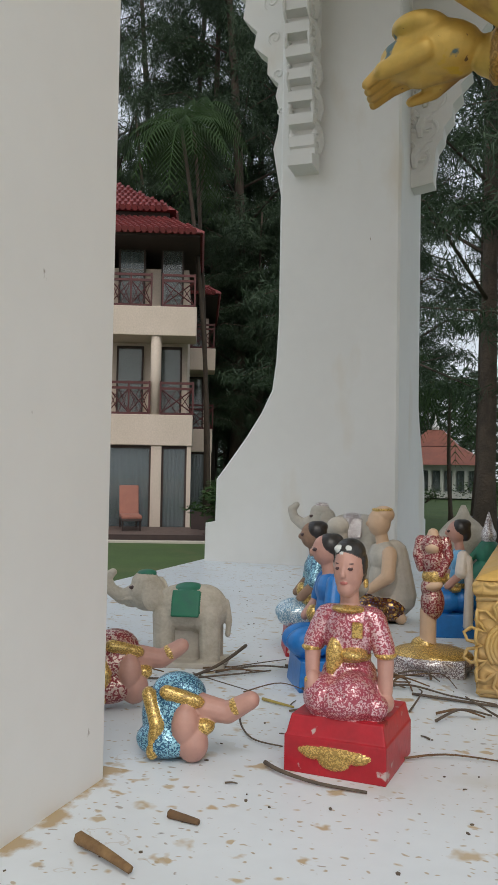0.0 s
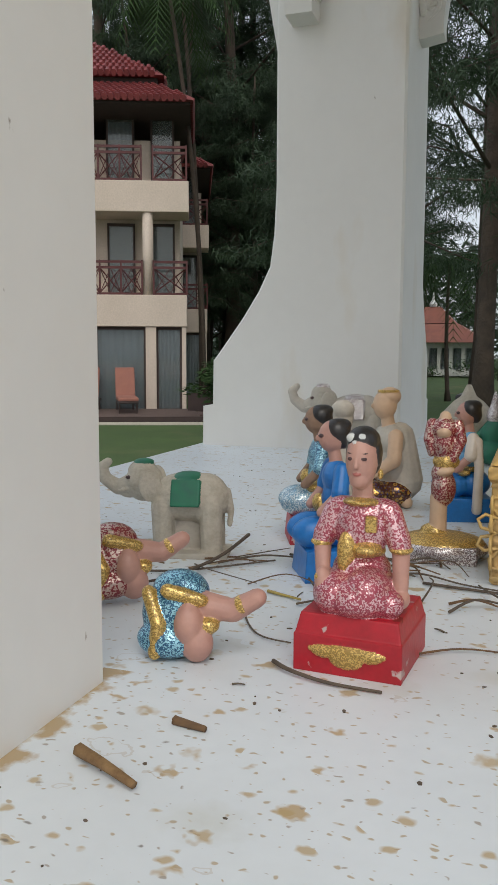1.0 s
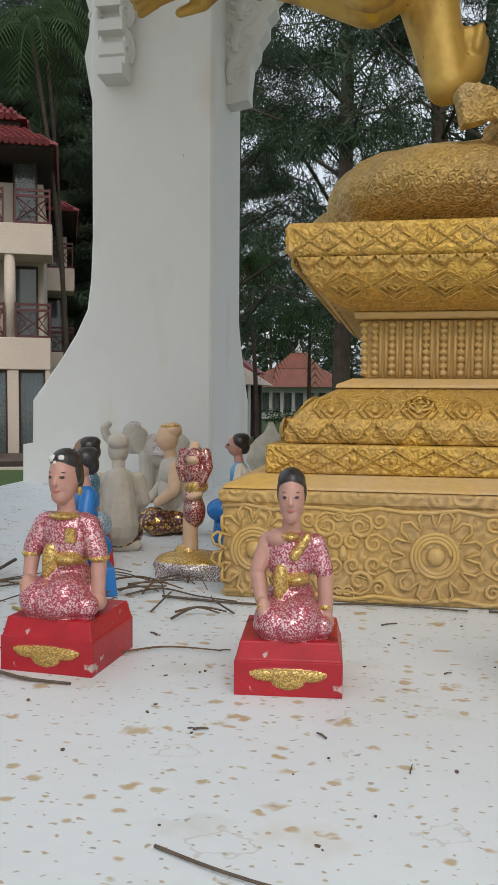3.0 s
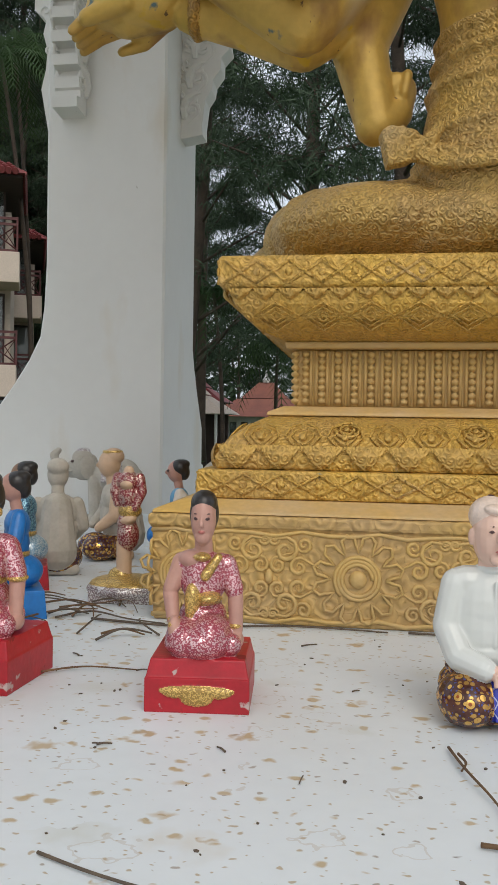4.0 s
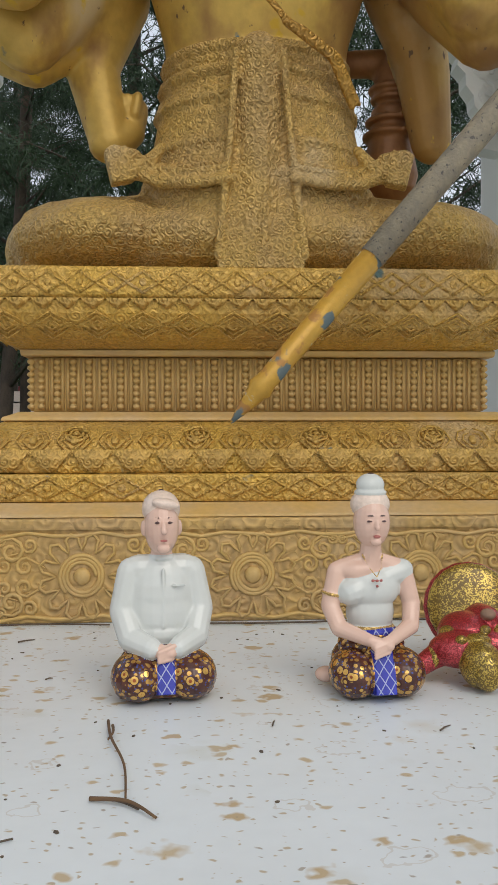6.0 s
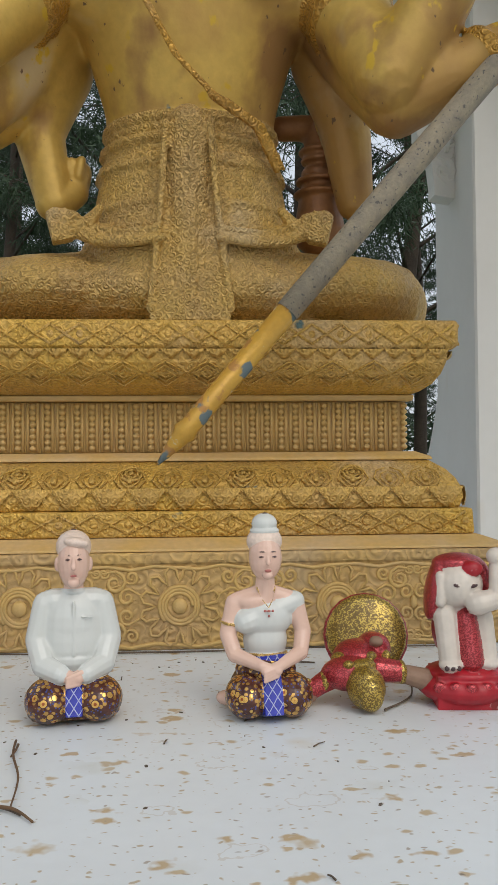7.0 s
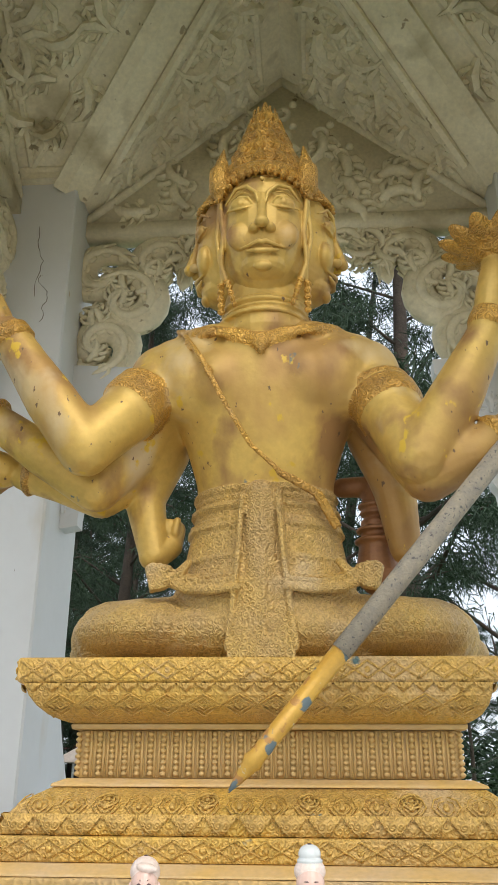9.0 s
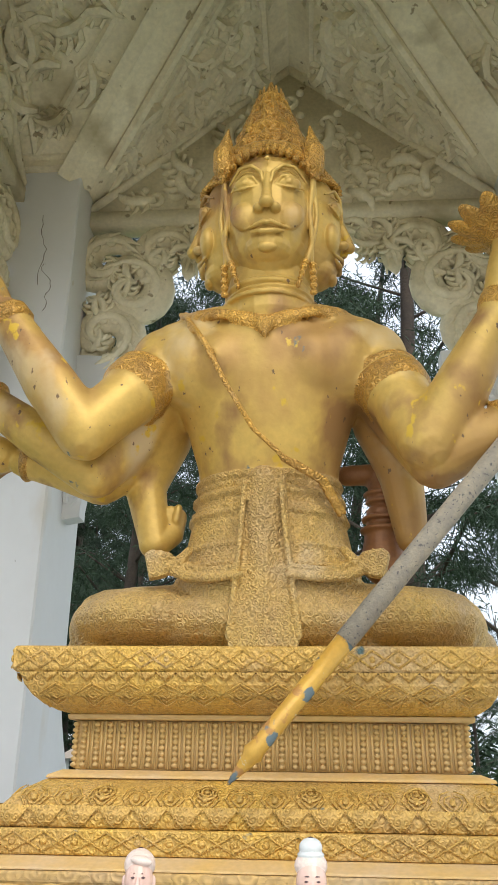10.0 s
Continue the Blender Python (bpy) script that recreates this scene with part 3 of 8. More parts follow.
def fused(name, shapes, mats, voxel, smooth=3, at=None, relax=None):
    bm = bmesh.new()
    for s in shapes:
        if s[0] == "loft":
            rings = [[bm.verts.new((s[2] + rx * math.cos(q), y + ry * math.sin(q), z)) for q in (2 * math.pi * j / 40 for j in range(40))] for z, y, rx, ry in s[1]]
            for ra, rb in zip(rings, rings[1:]):
                for j in range(40):
                    bm.faces.new((ra[j], ra[(j + 1) % 40], rb[(j + 1) % 40], rb[j]))
            bm.faces.new(rings[0][::-1])
            bm.faces.new(rings[-1])
        elif s[0] == "cap":
            _, a, b, ra, rb, _m = s
            d = (b - a)
            ln = max(d.length, 1e-5)
            pts, rad = [], []
            for k in (0.02, 0.3, 0.65):
                pts.append(a - d / ln * ra * math.cos(k * math.pi / 2))
                rad.append(ra * math.sin(k * math.pi / 2))
            pts += [a, b]
            rad += [ra, rb]
            for k in (0.65, 0.3, 0.02):
                pts.append(b + d / ln * rb * math.cos(k * math.pi / 2))
                rad.append(rb * math.sin(k * math.pi / 2))
            tube(bm, pts, rad, 20 if ra > 0.03 else 12)
        elif s[0] == "ell":
            ball(bm, s[1] @ Matrix.Diagonal((*s[2], 1)), 20, 12)
        else:
            r, tp = s[2], s[3]
            vs = add_box(bm, (-r.x, -r.y, -r.z), (r.x, r.y, r.z))
            for v in vs:
                if v.co.z > 0:
                    v.co.x *= tp
                    v.co.y *= tp
            for v in vs:
                v.co = s[1] @ v.co
    bmesh.ops.recalc_face_normals(bm, faces=bm.faces)
    me = bpy.data.meshes.new(name)
    bm.to_mesh(me)
    bm.free()
    tmp = new(name, me)
    rm = tmp.modifiers.new("melt", "REMESH")
    rm.mode = "VOXEL"
    rm.voxel_size = voxel
    if smooth:
        sm = tmp.modifiers.new("soften", "SMOOTH")
        sm.factor = 0.5
        sm.iterations = smooth
    dg = bpy.context.evaluated_depsgraph_get()
    out = bpy.data.meshes.new_from_object(tmp.evaluated_get(dg))
    bpy.data.objects.remove(tmp)
    bpy.data.meshes.remove(me)
    n = len(out.polygons)
    cen = np.empty(n * 3)
    out.polygons.foreach_get("center", cen)
    P = cen.reshape(-1, 3)
    best, idx = np.full(n, 1e9), np.zeros(n, int)
    if relax:
        count, where = relax
        nv = len(out.vertices)
        co = np.empty(nv * 3)
        out.vertices.foreach_get("co", co)
        V = co.reshape(-1, 3)
        ed = np.empty(len(out.edges) * 2, np.int32)
        out.edges.foreach_get("vertices", ed)
        ed = ed.reshape(-1, 2)
        deg = np.maximum(np.bincount(ed.ravel(), minlength=nv), 1)[:, None]
        free = where(V)[:, None] * 0.6
        for _ in range(count):
            acc = np.zeros_like(V)
            for ax in range(3):
                acc[:, ax] = np.bincount(ed[:, 0], V[ed[:, 1], ax], nv) + np.bincount(ed[:, 1], V[ed[:, 0], ax], nv)
            V = V + free * (acc / deg - V)
        out.vertices.foreach_set("co", V.ravel())
        out.update()
    order = np.argsort(P[:, 2])
    Z = P[order, 2]
    for s in shapes:
        if s[0] == "cap":
            mid, reach = (s[1] + s[2]) / 2, (s[2] - s[1]).length / 2 + max(s[3], s[4])
        elif s[0] == "loft":
            mid, reach = Vector((s[2], s[1][0][1], (s[1][0][0] + s[1][-1][0]) / 2)), 0.5
        else:
            mid, reach = s[1].translation, max(s[2]) * 1.75
        lo, hi = np.searchsorted(Z, (mid.z - reach - 0.01, mid.z + reach + 0.01))
        sel = order[lo:hi]
        sel = sel[np.abs(P[sel, 0] - mid.x) < reach + 0.01]
        Q = P[sel]
        if s[0] == "cap":
            a, b = np.array(s[1]), np.array(s[2])
            ab = b - a
            t = np.clip((Q - a) @ ab / max(ab @ ab, 1e-9), 0, 1)
            d = np.linalg.norm(Q - a - t[:, None] * ab, axis=1) - (s[3] + (s[4] - s[3]) * t)
        elif s[0] == "loft":
            R = np.array(s[1])
            ly, lx, lr = (np.interp(Q[:, 2], R[:, 0], R[:, k]) for k in (1, 2, 3))
            k = np.sqrt(((Q[:, 0] - s[2]) / lx) ** 2 + ((Q[:, 1] - ly) / lr) ** 2)
            d = np.abs(k - 1) * np.minimum(lx, lr) + np.maximum(0, np.maximum(R[0, 0] - Q[:, 2], Q[:, 2] - R[-1, 0]))
        else:
            inv = np.array(s[1].inverted())
            q = Q @ inv[:3, :3].T + inv[:3, 3]
            r = np.array(s[2])
            if s[0] == "ell":
                k = np.linalg.norm(q / r, axis=1)
                d = (k - 1) * np.minimum(r.min() * 1.5, np.linalg.norm(q, axis=1) / np.maximum(k, 1e-6))
            else:
                w = np.abs(q) - r
                d = np.linalg.norm(np.maximum(w, 0), axis=1) + np.minimum(w.max(1), 0)
        hit = d < best[sel]
        best[sel[hit]] = d[hit]
        idx[sel[hit]] = s[-1]
    for m in mats:
        out.materials.append(m)
    out.polygons.foreach_set("material_index", idx.astype(np.int32))
    out.polygons.foreach_set("use_smooth", np.ones(n, bool))
    out.name = name
    ob = new(name, out)
    if at is not None:
        ob.matrix_world = at
    return ob


# ---- shrine: platform, pillars, brackets, ceiling ----
SX = 0.692          # middle of the statue
bm = bmesh.new()
add_box(bm, (-0.79, 0.10, -0.16), (2.21, 3.22, 0.0), bevel=0.006)
add_box(bm, (-0.74, 0.15, -1.5), (2.16, 3.17, -0.163))
platform = tagged(ob_from("floor", bm, FLOOR), "white painted concrete shrine floor with brown stains", "floor", kind="structure")

FOOT = ((0.0, 0.232), (0.118, 0.230), (0.124, 0.198), (0.255, 0.196), (0.268, 0.186), (0.30, 0.162), (0.385, 0.10), (0.46, 0.052), (0.53, 0.018), (0.62, 0.006), (0.75, 0.0))


def pillar(name, xi, xo, yi, yo):
    """A square pillar whose two outer sides spread out to a stepped foot. i: inner faces, o: outer faces."""
    bm = bmesh.new()
    sx, sy = (1 if xo > xi else -1), (1 if yo > yi else -1)
    q = 0.007

    def stack(levels):
        rings = []
        for x0, x1, y0, y1, z in levels:
            x0, x1, y0, y1 = min(x0, x1), max(x0, x1), min(y0, y1), max(y0, y1)
            rings.append([bm.verts.new((x, y, z)) for x, y in ((x0 + q, y0), (x1 - q, y0), (x1, y0 + q), (x1, y1 - q), (x1 - q, y1), (x0 + q, y1), (x0, y1 - q), (x0, y0 + q))])
        for a, b in zip(rings, rings[1:]):
            for j in range(8):
                bm.faces.new((a[j], a[(j + 1) % 8], b[(j + 1) % 8], b[j]))
        bm.faces.new(rings[0][::-1])
        bm.faces.new(rings[-1])

    stack([(xi, xo + sx * d, yi, yo, z) for z, d in FOOT] + [(xi, xo, yi, yo, 2.78)])
    stack([(xi + sx * 0.004, xo - sx * 0.004, yi + sy * 0.004, yo + sy * d, z) for z, d in FOOT[:-1]] + [(xi + sx * 0.004, xo - sx * 0.004, yi + sy * 0.004, yo - sy * 0.01, 0.752)])
    return tagged(ob_from(name, bm, WHITE), "white painted render pillar with a flared stepped foot, chipped edges", "pillar", kind="structure")


XL, XR, YN, YF = -0.165, 1.585, 0.808, 2.526
pillar("pillar_far_left", XL, XL - 0.37, YF, YF + 0.42)
pillar("pillar_far_right", XR, XR + 0.37, YF, YF + 0.42)
pillar("pillar_near_left", XL + 0.020, XL - 0.37, YN, YN - 0.42)
pillar("pillar_near_right", XR, XR + 0.37, YN, YN - 0.42)

BR = ((0.0, 1.18), (0.035, 1.19), (0.05, 1.225), (0.042, 1.30), (0.075, 1.33), (0.062, 1.36), (0.10, 1.395), (0.085, 1.43), (0.125, 1.46), (0.105, 1.49),
      (0.15, 1.525), (0.125, 1.555), (0.17, 1.60), (0.155, 1.64), (0.20, 1.69), (0.18, 1.74), (0.235, 1.80), (0.22, 1.86), (0.28, 1.93), (0.27, 2.0), (0.35, 2.08),
      (0.34, 2.16), (0.43, 2.24), (0.44, 2.32), (0.54, 2.39), (0.56, 2.46), (0.70, 2.50), (0.84, 2.52))


def crack(name, x, y, z, length, seed):
    """A hairline crack running down a pillar's face."""
    rnd = random.Random(seed)
    bm = bmesh.new()
    pts = [Vector((x, y, z))]
    for j in range(14):
        pts.append(pts[-1] + Vector((rnd.gauss(0, 0.010), 0, -length / 14)))
    tube(bm, pts, [0.0008 + 0.0012 * rnd.random() for _ in pts], 5)
    tagged(ob_from(name, bm, CRACK), "dark hairline crack in the pillar plaster", "crack", kind="structure")


CRACK = mat("crack_shadow_dirt", (0.16, 0.14, 0.11), (0.22, 0.19, 0.15), 40, 0.9)
crack("crack_1", -0.31, YF, 2.44, 0.34, 4)
crack("crack_2", -0.28, YF, 2.20, 0.22, 9)


def spandrel(name, end_a, end_b, across, axis):
    """The carved, pierced filling of one opening: two toothed brackets, scrolls and a gable panel."""
    bm = bmesh.new()
    mid, half = (end_a + end_b) / 2, (end_b - end_a) / 2
    lowb = bmesh.new()
    P = (lambda a, d, z: (a, d, z)) if axis == "y" else (lambda a, d, z: (d, a, z))
    u = Vector(P(1, 0, 0))
    k = Vector((0, 0, 1))
    for s in (-1, 1):
        edge = end_a if s < 0 else end_b
        # toothed lower bracket against the pillar
        low = [(edge, 1.185)]
        if axis == "y":
            low = [(edge - s * (d * 1.15 + 0.012 + (0.018 if i % 2 else 0.0)), z) for i, (d, z) in enumerate(BR[:18])]
            low.insert(0, (edge, 1.18))
        for j in range(0 if axis == "y" else 11):
            z, d = 1.19 + 0.062 * j, 0.035 + 0.0135 * j + (0.03 if j == 0 else 0)
            low += [(edge - s * (d + 0.016), z), (edge - s * (d + 0.020), z + 0.030), (edge - s * (d - 0.012), z + 0.036), (edge - s * (d - 0.010), z + 0.058)]
        prism(lowb, low + [(edge, 1.88)], across - 0.038, across + 0.038, axis)
        for j in range(5):
            z = 1.27 + 0.095 * j
            for side in (-1, 1):
                scroll(lowb, P(edge - s * (0.035 + 0.018 * j), across + side * 0.036, z), u * -s, k, 0.026 + 0.006 * j, 1.3, 0.009, 0.9, -1.2, 1, 0.04, 16)
                flame(lowb, P(edge - s * (0.012 + 0.016 * j), across + side * 0.036, z - 0.03), u * -s, k, 0.085, 1.25, 1, 1.4)
        # pierced scrollwork above it
        for da, z, r, wd, sense, st in ((0.10, 1.98, 0.13, 0.062, 1, -1.4), (0.20, 2.19, 0.15, 0.066, -1, 2.2), (0.33, 2.37, 0.13, 0.058, 1, -0.5), (0.08, 2.33, 0.13, 0.06, 1, 0.6),
                                      (0.50, 2.47, 0.09, 0.036, -1, 2.6), (0.64, 2.50, 0.06, 0.028, 1, 0.2)):
            scroll(bm, P(edge - s * da, across, z), u * -s, k, r, 1.15, wd * 1.25, 0.55, st, sense, 0.06, 22)
            for side in (-1, 1):
                scroll(bm, P(edge - s * da, across + side * wd * 0.6, z), u * -s, k, r * 0.96, 1.15, wd * 0.35, 0.8, st, sense, 0.05, 22)
                for q in range(7):
                    t = st + sense * 0.75 * q
                    scroll(bm, P(edge - s * (da + r * (0.95 - 0.1 * q) * math.cos(t)), across + side * wd * 0.55, z + r * (0.95 - 0.1 * q) * math.sin(t)), u * -s, k, 0.034, 1.0, 0.012, 0.9, t, sense, 0.03, 10)
        for j in range(16):
            q = j / 15
            for side in (-1, 1):
                flame(bm, P(edge - s * (0.05 + 0.60 * q ** 1.3), across + side * 0.03, 1.90 + 0.56 * q ** 0.6 + 0.05 * (j % 2)), u * -s, k, 0.10, 1.2 - 1.5 * q + 0.5 * (j % 3), 1 if j % 2 else -1, 1.2)
        for j in range(9):
            q = j / 8
            scroll(bm, P(edge - s * (0.03 + 0.62 * q ** 1.4), across, 1.92 + 0.60 * q ** 0.55), u * -s, k, 0.055, 0.8, 0.020, 0.9, 1.0 + j, 1 if j % 2 else -1, 0.06, 12)
    # bar and gable panel
    z0, zr = 2.56, 3.36
    prism(bm, [(end_a - 0.05, z0 - 0.05), (end_b + 0.05, z0 - 0.05), (end_b + 0.05, z0 + 0.02), (end_a - 0.05, z0 + 0.02)], across - 0.05, across + 0.05, axis)
    prism(bm, [(end_a - 0.05, z0 + 0.02), (end_b + 0.05, z0 + 0.02), (mid, zr)], across - 0.03, across + 0.03, axis)
    for side in (-1, 1):
        d = across + side * 0.03
        for row in range(5):
            z = z0 + 0.09 + row * 0.13
            w = half * (zr - z - 0.08) / (zr - z0)
            n = max(1, int(w * 2 / 0.17))
            for j in range(n):
                a = mid + (j - (n - 1) / 2) * 0.17
                sgn = -1 if a < mid else 1
                flame(bm, P(a, d, z), u * sgn, k, 0.15, 0.8 * row + 1.1 * j, sgn, 1.7)
                scroll(bm, P(a, d, z), u * sgn, k, 0.045, 1.3, 0.014, 1.2, 0.8 * row + 1.1 * j, sgn, 0.03, 14)
                blob(bm, P(a + 0.05 * sgn, d, z + 0.05), (0.02, 0.02, 0.02), u=8, v=5)
        for s in (-1, 1):
            tube(bm, [P(mid + s * (half + 0.05), d, z0), P(mid, d, zr + 0.005)], 0.022, 6)
    tagged(ob_from(name.replace("arch", "bracket"), lowb, WHITE), "white plaster stepped brackets on the pillars", "bracket", kind="structure")
    return tagged(ob_from(name, bm, CEIL, smooth=True), "cream plaster pierced scrollwork arch filling with gable panel", "carved panel", kind="structure")


def outer_bracket(name, xe, sx, y):
    """A toothed bracket on the outer face of a pillar."""
    bm = bmesh.new()
    prism(bm, [(xe, 1.10)] + [(xe + sx * d * 0.95, z) for d, z in ((0.012, 1.13), (0.03, 1.22), (0.045, 1.30), (0.03, 1.36), (0.025, 1.42), (0.04, 1.47), (0.03, 1.51), (0.07, 1.545), (0.07, 1.60), (0.12, 1.64), (0.11, 1.69), (0.16, 1.74), (0.15, 1.80), (0.21, 1.86), (0.22, 1.95), (0.30, 2.05))] + [(xe, 2.10)], y - 0.04, y + 0.04, "y")
    for j in range(6):
        scroll(bm, (xe + sx * (0.004 + 0.013 * j), y - 0.04, 1.30 + 0.12 * j), (sx, 0, 0), (0, 0, 1), 0.008 + 0.005 * j, 1.3, 0.005, 0.9, -1.0, 1, 0, 14)
    tagged(ob_from(name, bm, WHITE), "white plaster toothed bracket on the outside of a pillar", "bracket", kind="structure")


outer_bracket("carved_bracket_left", XL - 0.37, -1, 2.62)
outer_bracket("carved_bracket_right", XR + 0.37, 1, 2.62)
spandrel("carved_arch_back", XL, XR, 2.75, "y")
spandrel("carved_arch_front", XL, XR, 0.58, "y")
spandrel("carved_arch_left", YN, YF, -0.45, "x")
spandrel("carved_arch_right", YN, YF, 1.80, "x")

# ceiling: four gables meeting in a cross
CX, CY, ZR, SLOPE = 0.71, 1.667, 3.38, 0.84
bm = bmesh.new()


def ceil_z(x, y):
    return max(ZR - SLOPE * abs(x - CX), ZR - SLOPE * abs(y - CY))


for sx in (-1, 1):
    for sy in (-1, 1):
        # each quarter: two slopes that meet on the diagonal
        far = 1.27
        for kx in (0, 1):
            if kx:
                q = [(CX, CY), (CX + sx * far, CY), (CX + sx * far, CY + sy * far)]
            else:
                q = [(CX, CY), (CX, CY + sy * far), (CX + sx * far, CY + sy * far)]
            lo = [bm.verts.new((x, y, ceil_z(x, y))) for x, y in q]
            hi = [bm.verts.new((x, y, ceil_z(x, y) + 0.12)) for x, y in q]
            bm.faces.new(lo)
            bm.faces.new(hi[::-1])
            for i in range(3):
                bm.faces.new((lo[i], lo[(i + 1) % 3], hi[(i + 1) % 3], hi[i]))
        # ribs along the diagonal and framed carved fields
        D = lambda t: Vector((CX + sx * t, CY + sy * t, ZR - SLOPE * t))
        for off in (-0.10, 0.10):
            tube(bm, [D(0.05) + Vector((sx * off, 0, 0.0 if off > 0 else 0)), D(0.86) + Vector((sx * off, 0, -SLOPE * max(0, off) * 0))], 0.022, 6)
        tube(bm, [D(0.02), D(0.9)], [0.10, 0.10], 6, (Vector((sx, sy, 2.2)), 0.25))
        for kx in (0, 1):
            # local frame on the slope: e runs level along the ridge, g runs down the slope
            e = Vector((sx, 0, 0)) if kx else Vector((0, sy, 0))
            g = Vector((0, sy, -SLOPE)) if kx else Vector((sx, 0, -SLOPE))
            o = Vector((CX, CY, ZR))
            gl = g.length
            gu = g / gl
            S = lambda a, b: o + e * a + g * b
            for a0, b0, a1, b1 in ((0.25, 0.10, 0.98, 0.10), (0.98, 0.10, 0.98, 0.80), (0.25, 0.10, 0.98, 0.80)):
                tube(bm, [S(a0 + 0.08, b0), S(a1 + 0.08, b1)], 0.018, 6)
            rnd = random.Random(7)
            for a in (0.34, 0.46, 0.58, 0.70, 0.82, 0.94, 1.02):
                b = 0.17
                while b < a - 0.14 and b < 0.78:
                    flame(bm, S(a + 0.08, b), e, gu, rnd.uniform(0.13, 0.18), rnd.uniform(-1.2, 1.6), rnd.choice((-1, 1)), 1.9)
                    if rnd.random() < 0.4:
                        scroll(bm, S(a + 0.11, b + 0.03), e, gu, 0.04, 1.2, 0.016, 1.3, rnd.uniform(0, 6.28), 1, 0.04, 12)
                    b += 0.125
            for a, b in ((0.86, 0.40), (0.62, 0.26)):
                for j in range(8):
                    t = j * math.pi / 4
                    pc = S(a + 0.08, b) + (e * math.cos(t) + gu * math.sin(t)) * 0.062
                    tube(bm, [S(a + 0.08, b), pc, pc + (pc - S(a + 0.08, b)) * 0.7], [0.012, 0.03, 0.004], 6)
for y in (YF - 0.01, YN + 0.01):
    for x0, x1 in ((-0.56, XL), (XR, 1.98)):
        add_box(bm, (x0, y - 0.05, 2.70), (x1, y + 0.05, 2.75))
        add_box(bm, (x0, y - 0.03, 2.66), (x1, y + 0.03, 2.70))
for x in (XL + 0.01, XR - 0.01):
    for y0, y1 in ((0.36, YN), (YF, 2.98)):
        add_box(bm, (x - 0.045, y0, 2.69), (x + 0.045, y1, 2.745))
tagged(ob_from("ceiling", bm, CEIL, smooth=False), "aged cream plaster cross-gabled ceiling with carved floral relief", "ceiling", kind="structure")

# ---- pedestal ----
PX, PY = 0.668, 1.735
pedestal = thing("pedestal", "gold painted carved cement pedestal with lotus mouldings", "pedestal")


def square_part(name, prof, material, bevel=0.004):
    bm = bmesh.new()
    square_profile(bm, prof, PX, PY)
    bmesh.ops.recalc_face_normals(bm, faces=bm.faces)
    es = [e for e in bm.edges if len(e.link_faces) == 2 and e.calc_face_angle(0) > 0.6]
    bmesh.ops.bevel(bm, geom=es, offset=bevel, segments=2, affect="EDGES", profile=0.5)
    return part(name, bm, material, pedestal)


NX = 0.6955          # middle of the neck
square_part("base_block", ((0.0, 0.514, 0.512), (0.128, 0.516, 0.514), (0.131, 0.521, 0.519), (0.147, 0.521, 0.519)), PEDB)
square_part("base_ledge", ((0.1475, 0.519, 0.517), (0.152, 0.515, 0.513), (0.165, 0.478, 0.476)), LEDGE)
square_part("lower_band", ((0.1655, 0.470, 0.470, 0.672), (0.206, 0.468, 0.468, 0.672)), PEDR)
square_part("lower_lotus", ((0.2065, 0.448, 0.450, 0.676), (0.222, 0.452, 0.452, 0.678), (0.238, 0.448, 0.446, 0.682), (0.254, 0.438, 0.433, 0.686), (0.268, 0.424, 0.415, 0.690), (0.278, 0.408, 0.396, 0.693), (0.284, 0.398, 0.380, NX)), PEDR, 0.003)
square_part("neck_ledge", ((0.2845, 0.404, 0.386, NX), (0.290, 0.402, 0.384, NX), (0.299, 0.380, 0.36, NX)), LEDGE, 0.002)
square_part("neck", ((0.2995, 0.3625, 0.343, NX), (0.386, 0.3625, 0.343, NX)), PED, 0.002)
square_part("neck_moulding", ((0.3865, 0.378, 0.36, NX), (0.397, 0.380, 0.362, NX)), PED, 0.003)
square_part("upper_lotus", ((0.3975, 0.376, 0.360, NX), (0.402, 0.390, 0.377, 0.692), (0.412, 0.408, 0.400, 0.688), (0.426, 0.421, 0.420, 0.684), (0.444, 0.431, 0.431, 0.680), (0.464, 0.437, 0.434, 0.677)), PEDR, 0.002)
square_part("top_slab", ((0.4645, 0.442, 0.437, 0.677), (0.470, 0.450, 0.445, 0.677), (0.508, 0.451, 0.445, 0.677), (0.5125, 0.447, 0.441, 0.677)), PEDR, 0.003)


def side_frames():
    """For each side of the pedestal: turn about its middle."""
    return [Matrix.Translation((PX, PY, 0)) @ Matrix.Rotation(a * math.pi / 2, 4, "Z") for a in range(4)]


def petal_mesh(w, h, d):
    bm = bmesh.new()
    n = 6
    rows = []
    for i in range(n + 1):
        t = i / n
        hw = w / 2 * (1 - t) ** 0.7 * (1.0 if t < 0.95 else 0.2)
        rows.append([bm.verts.new((x * hw, -d * math.sin(math.pi * (0.25 + 0.6 * t)) * (1 - 0.6 * abs(x)), -t * h)) for x in (-1, -0.5, 0, 0.5, 1)])
    for a, b in zip(rows, rows[1:]):
        for j in range(4):
            bm.faces.new((a[j], a[j + 1], b[j + 1], b[j]))
    return bm


def side_parts(name, make, spots, material, smooth=True, less=0.0, mid=None):
    """One mesh shared by pieces set along every side. spots: rows of along, out, z, tilt, scale."""
    src = None
    for turn, fr in enumerate(side_frames()):
        for along, out, z, tilt, sc in spots:
            m = Matrix.Translation(((mid or PX) - PX, 0, 0)) @ fr @ Matrix.Translation((along, -out + less * (turn % 2), z)) @ Matrix.Rotation(tilt, 4, "X") @ Matrix.Scale(sc, 4)
            if src is None:
                src = part(name, make(), material, pedestal, smooth=smooth)
                src.matrix_local = m
            else:
                share(name, src, pedestal, m)


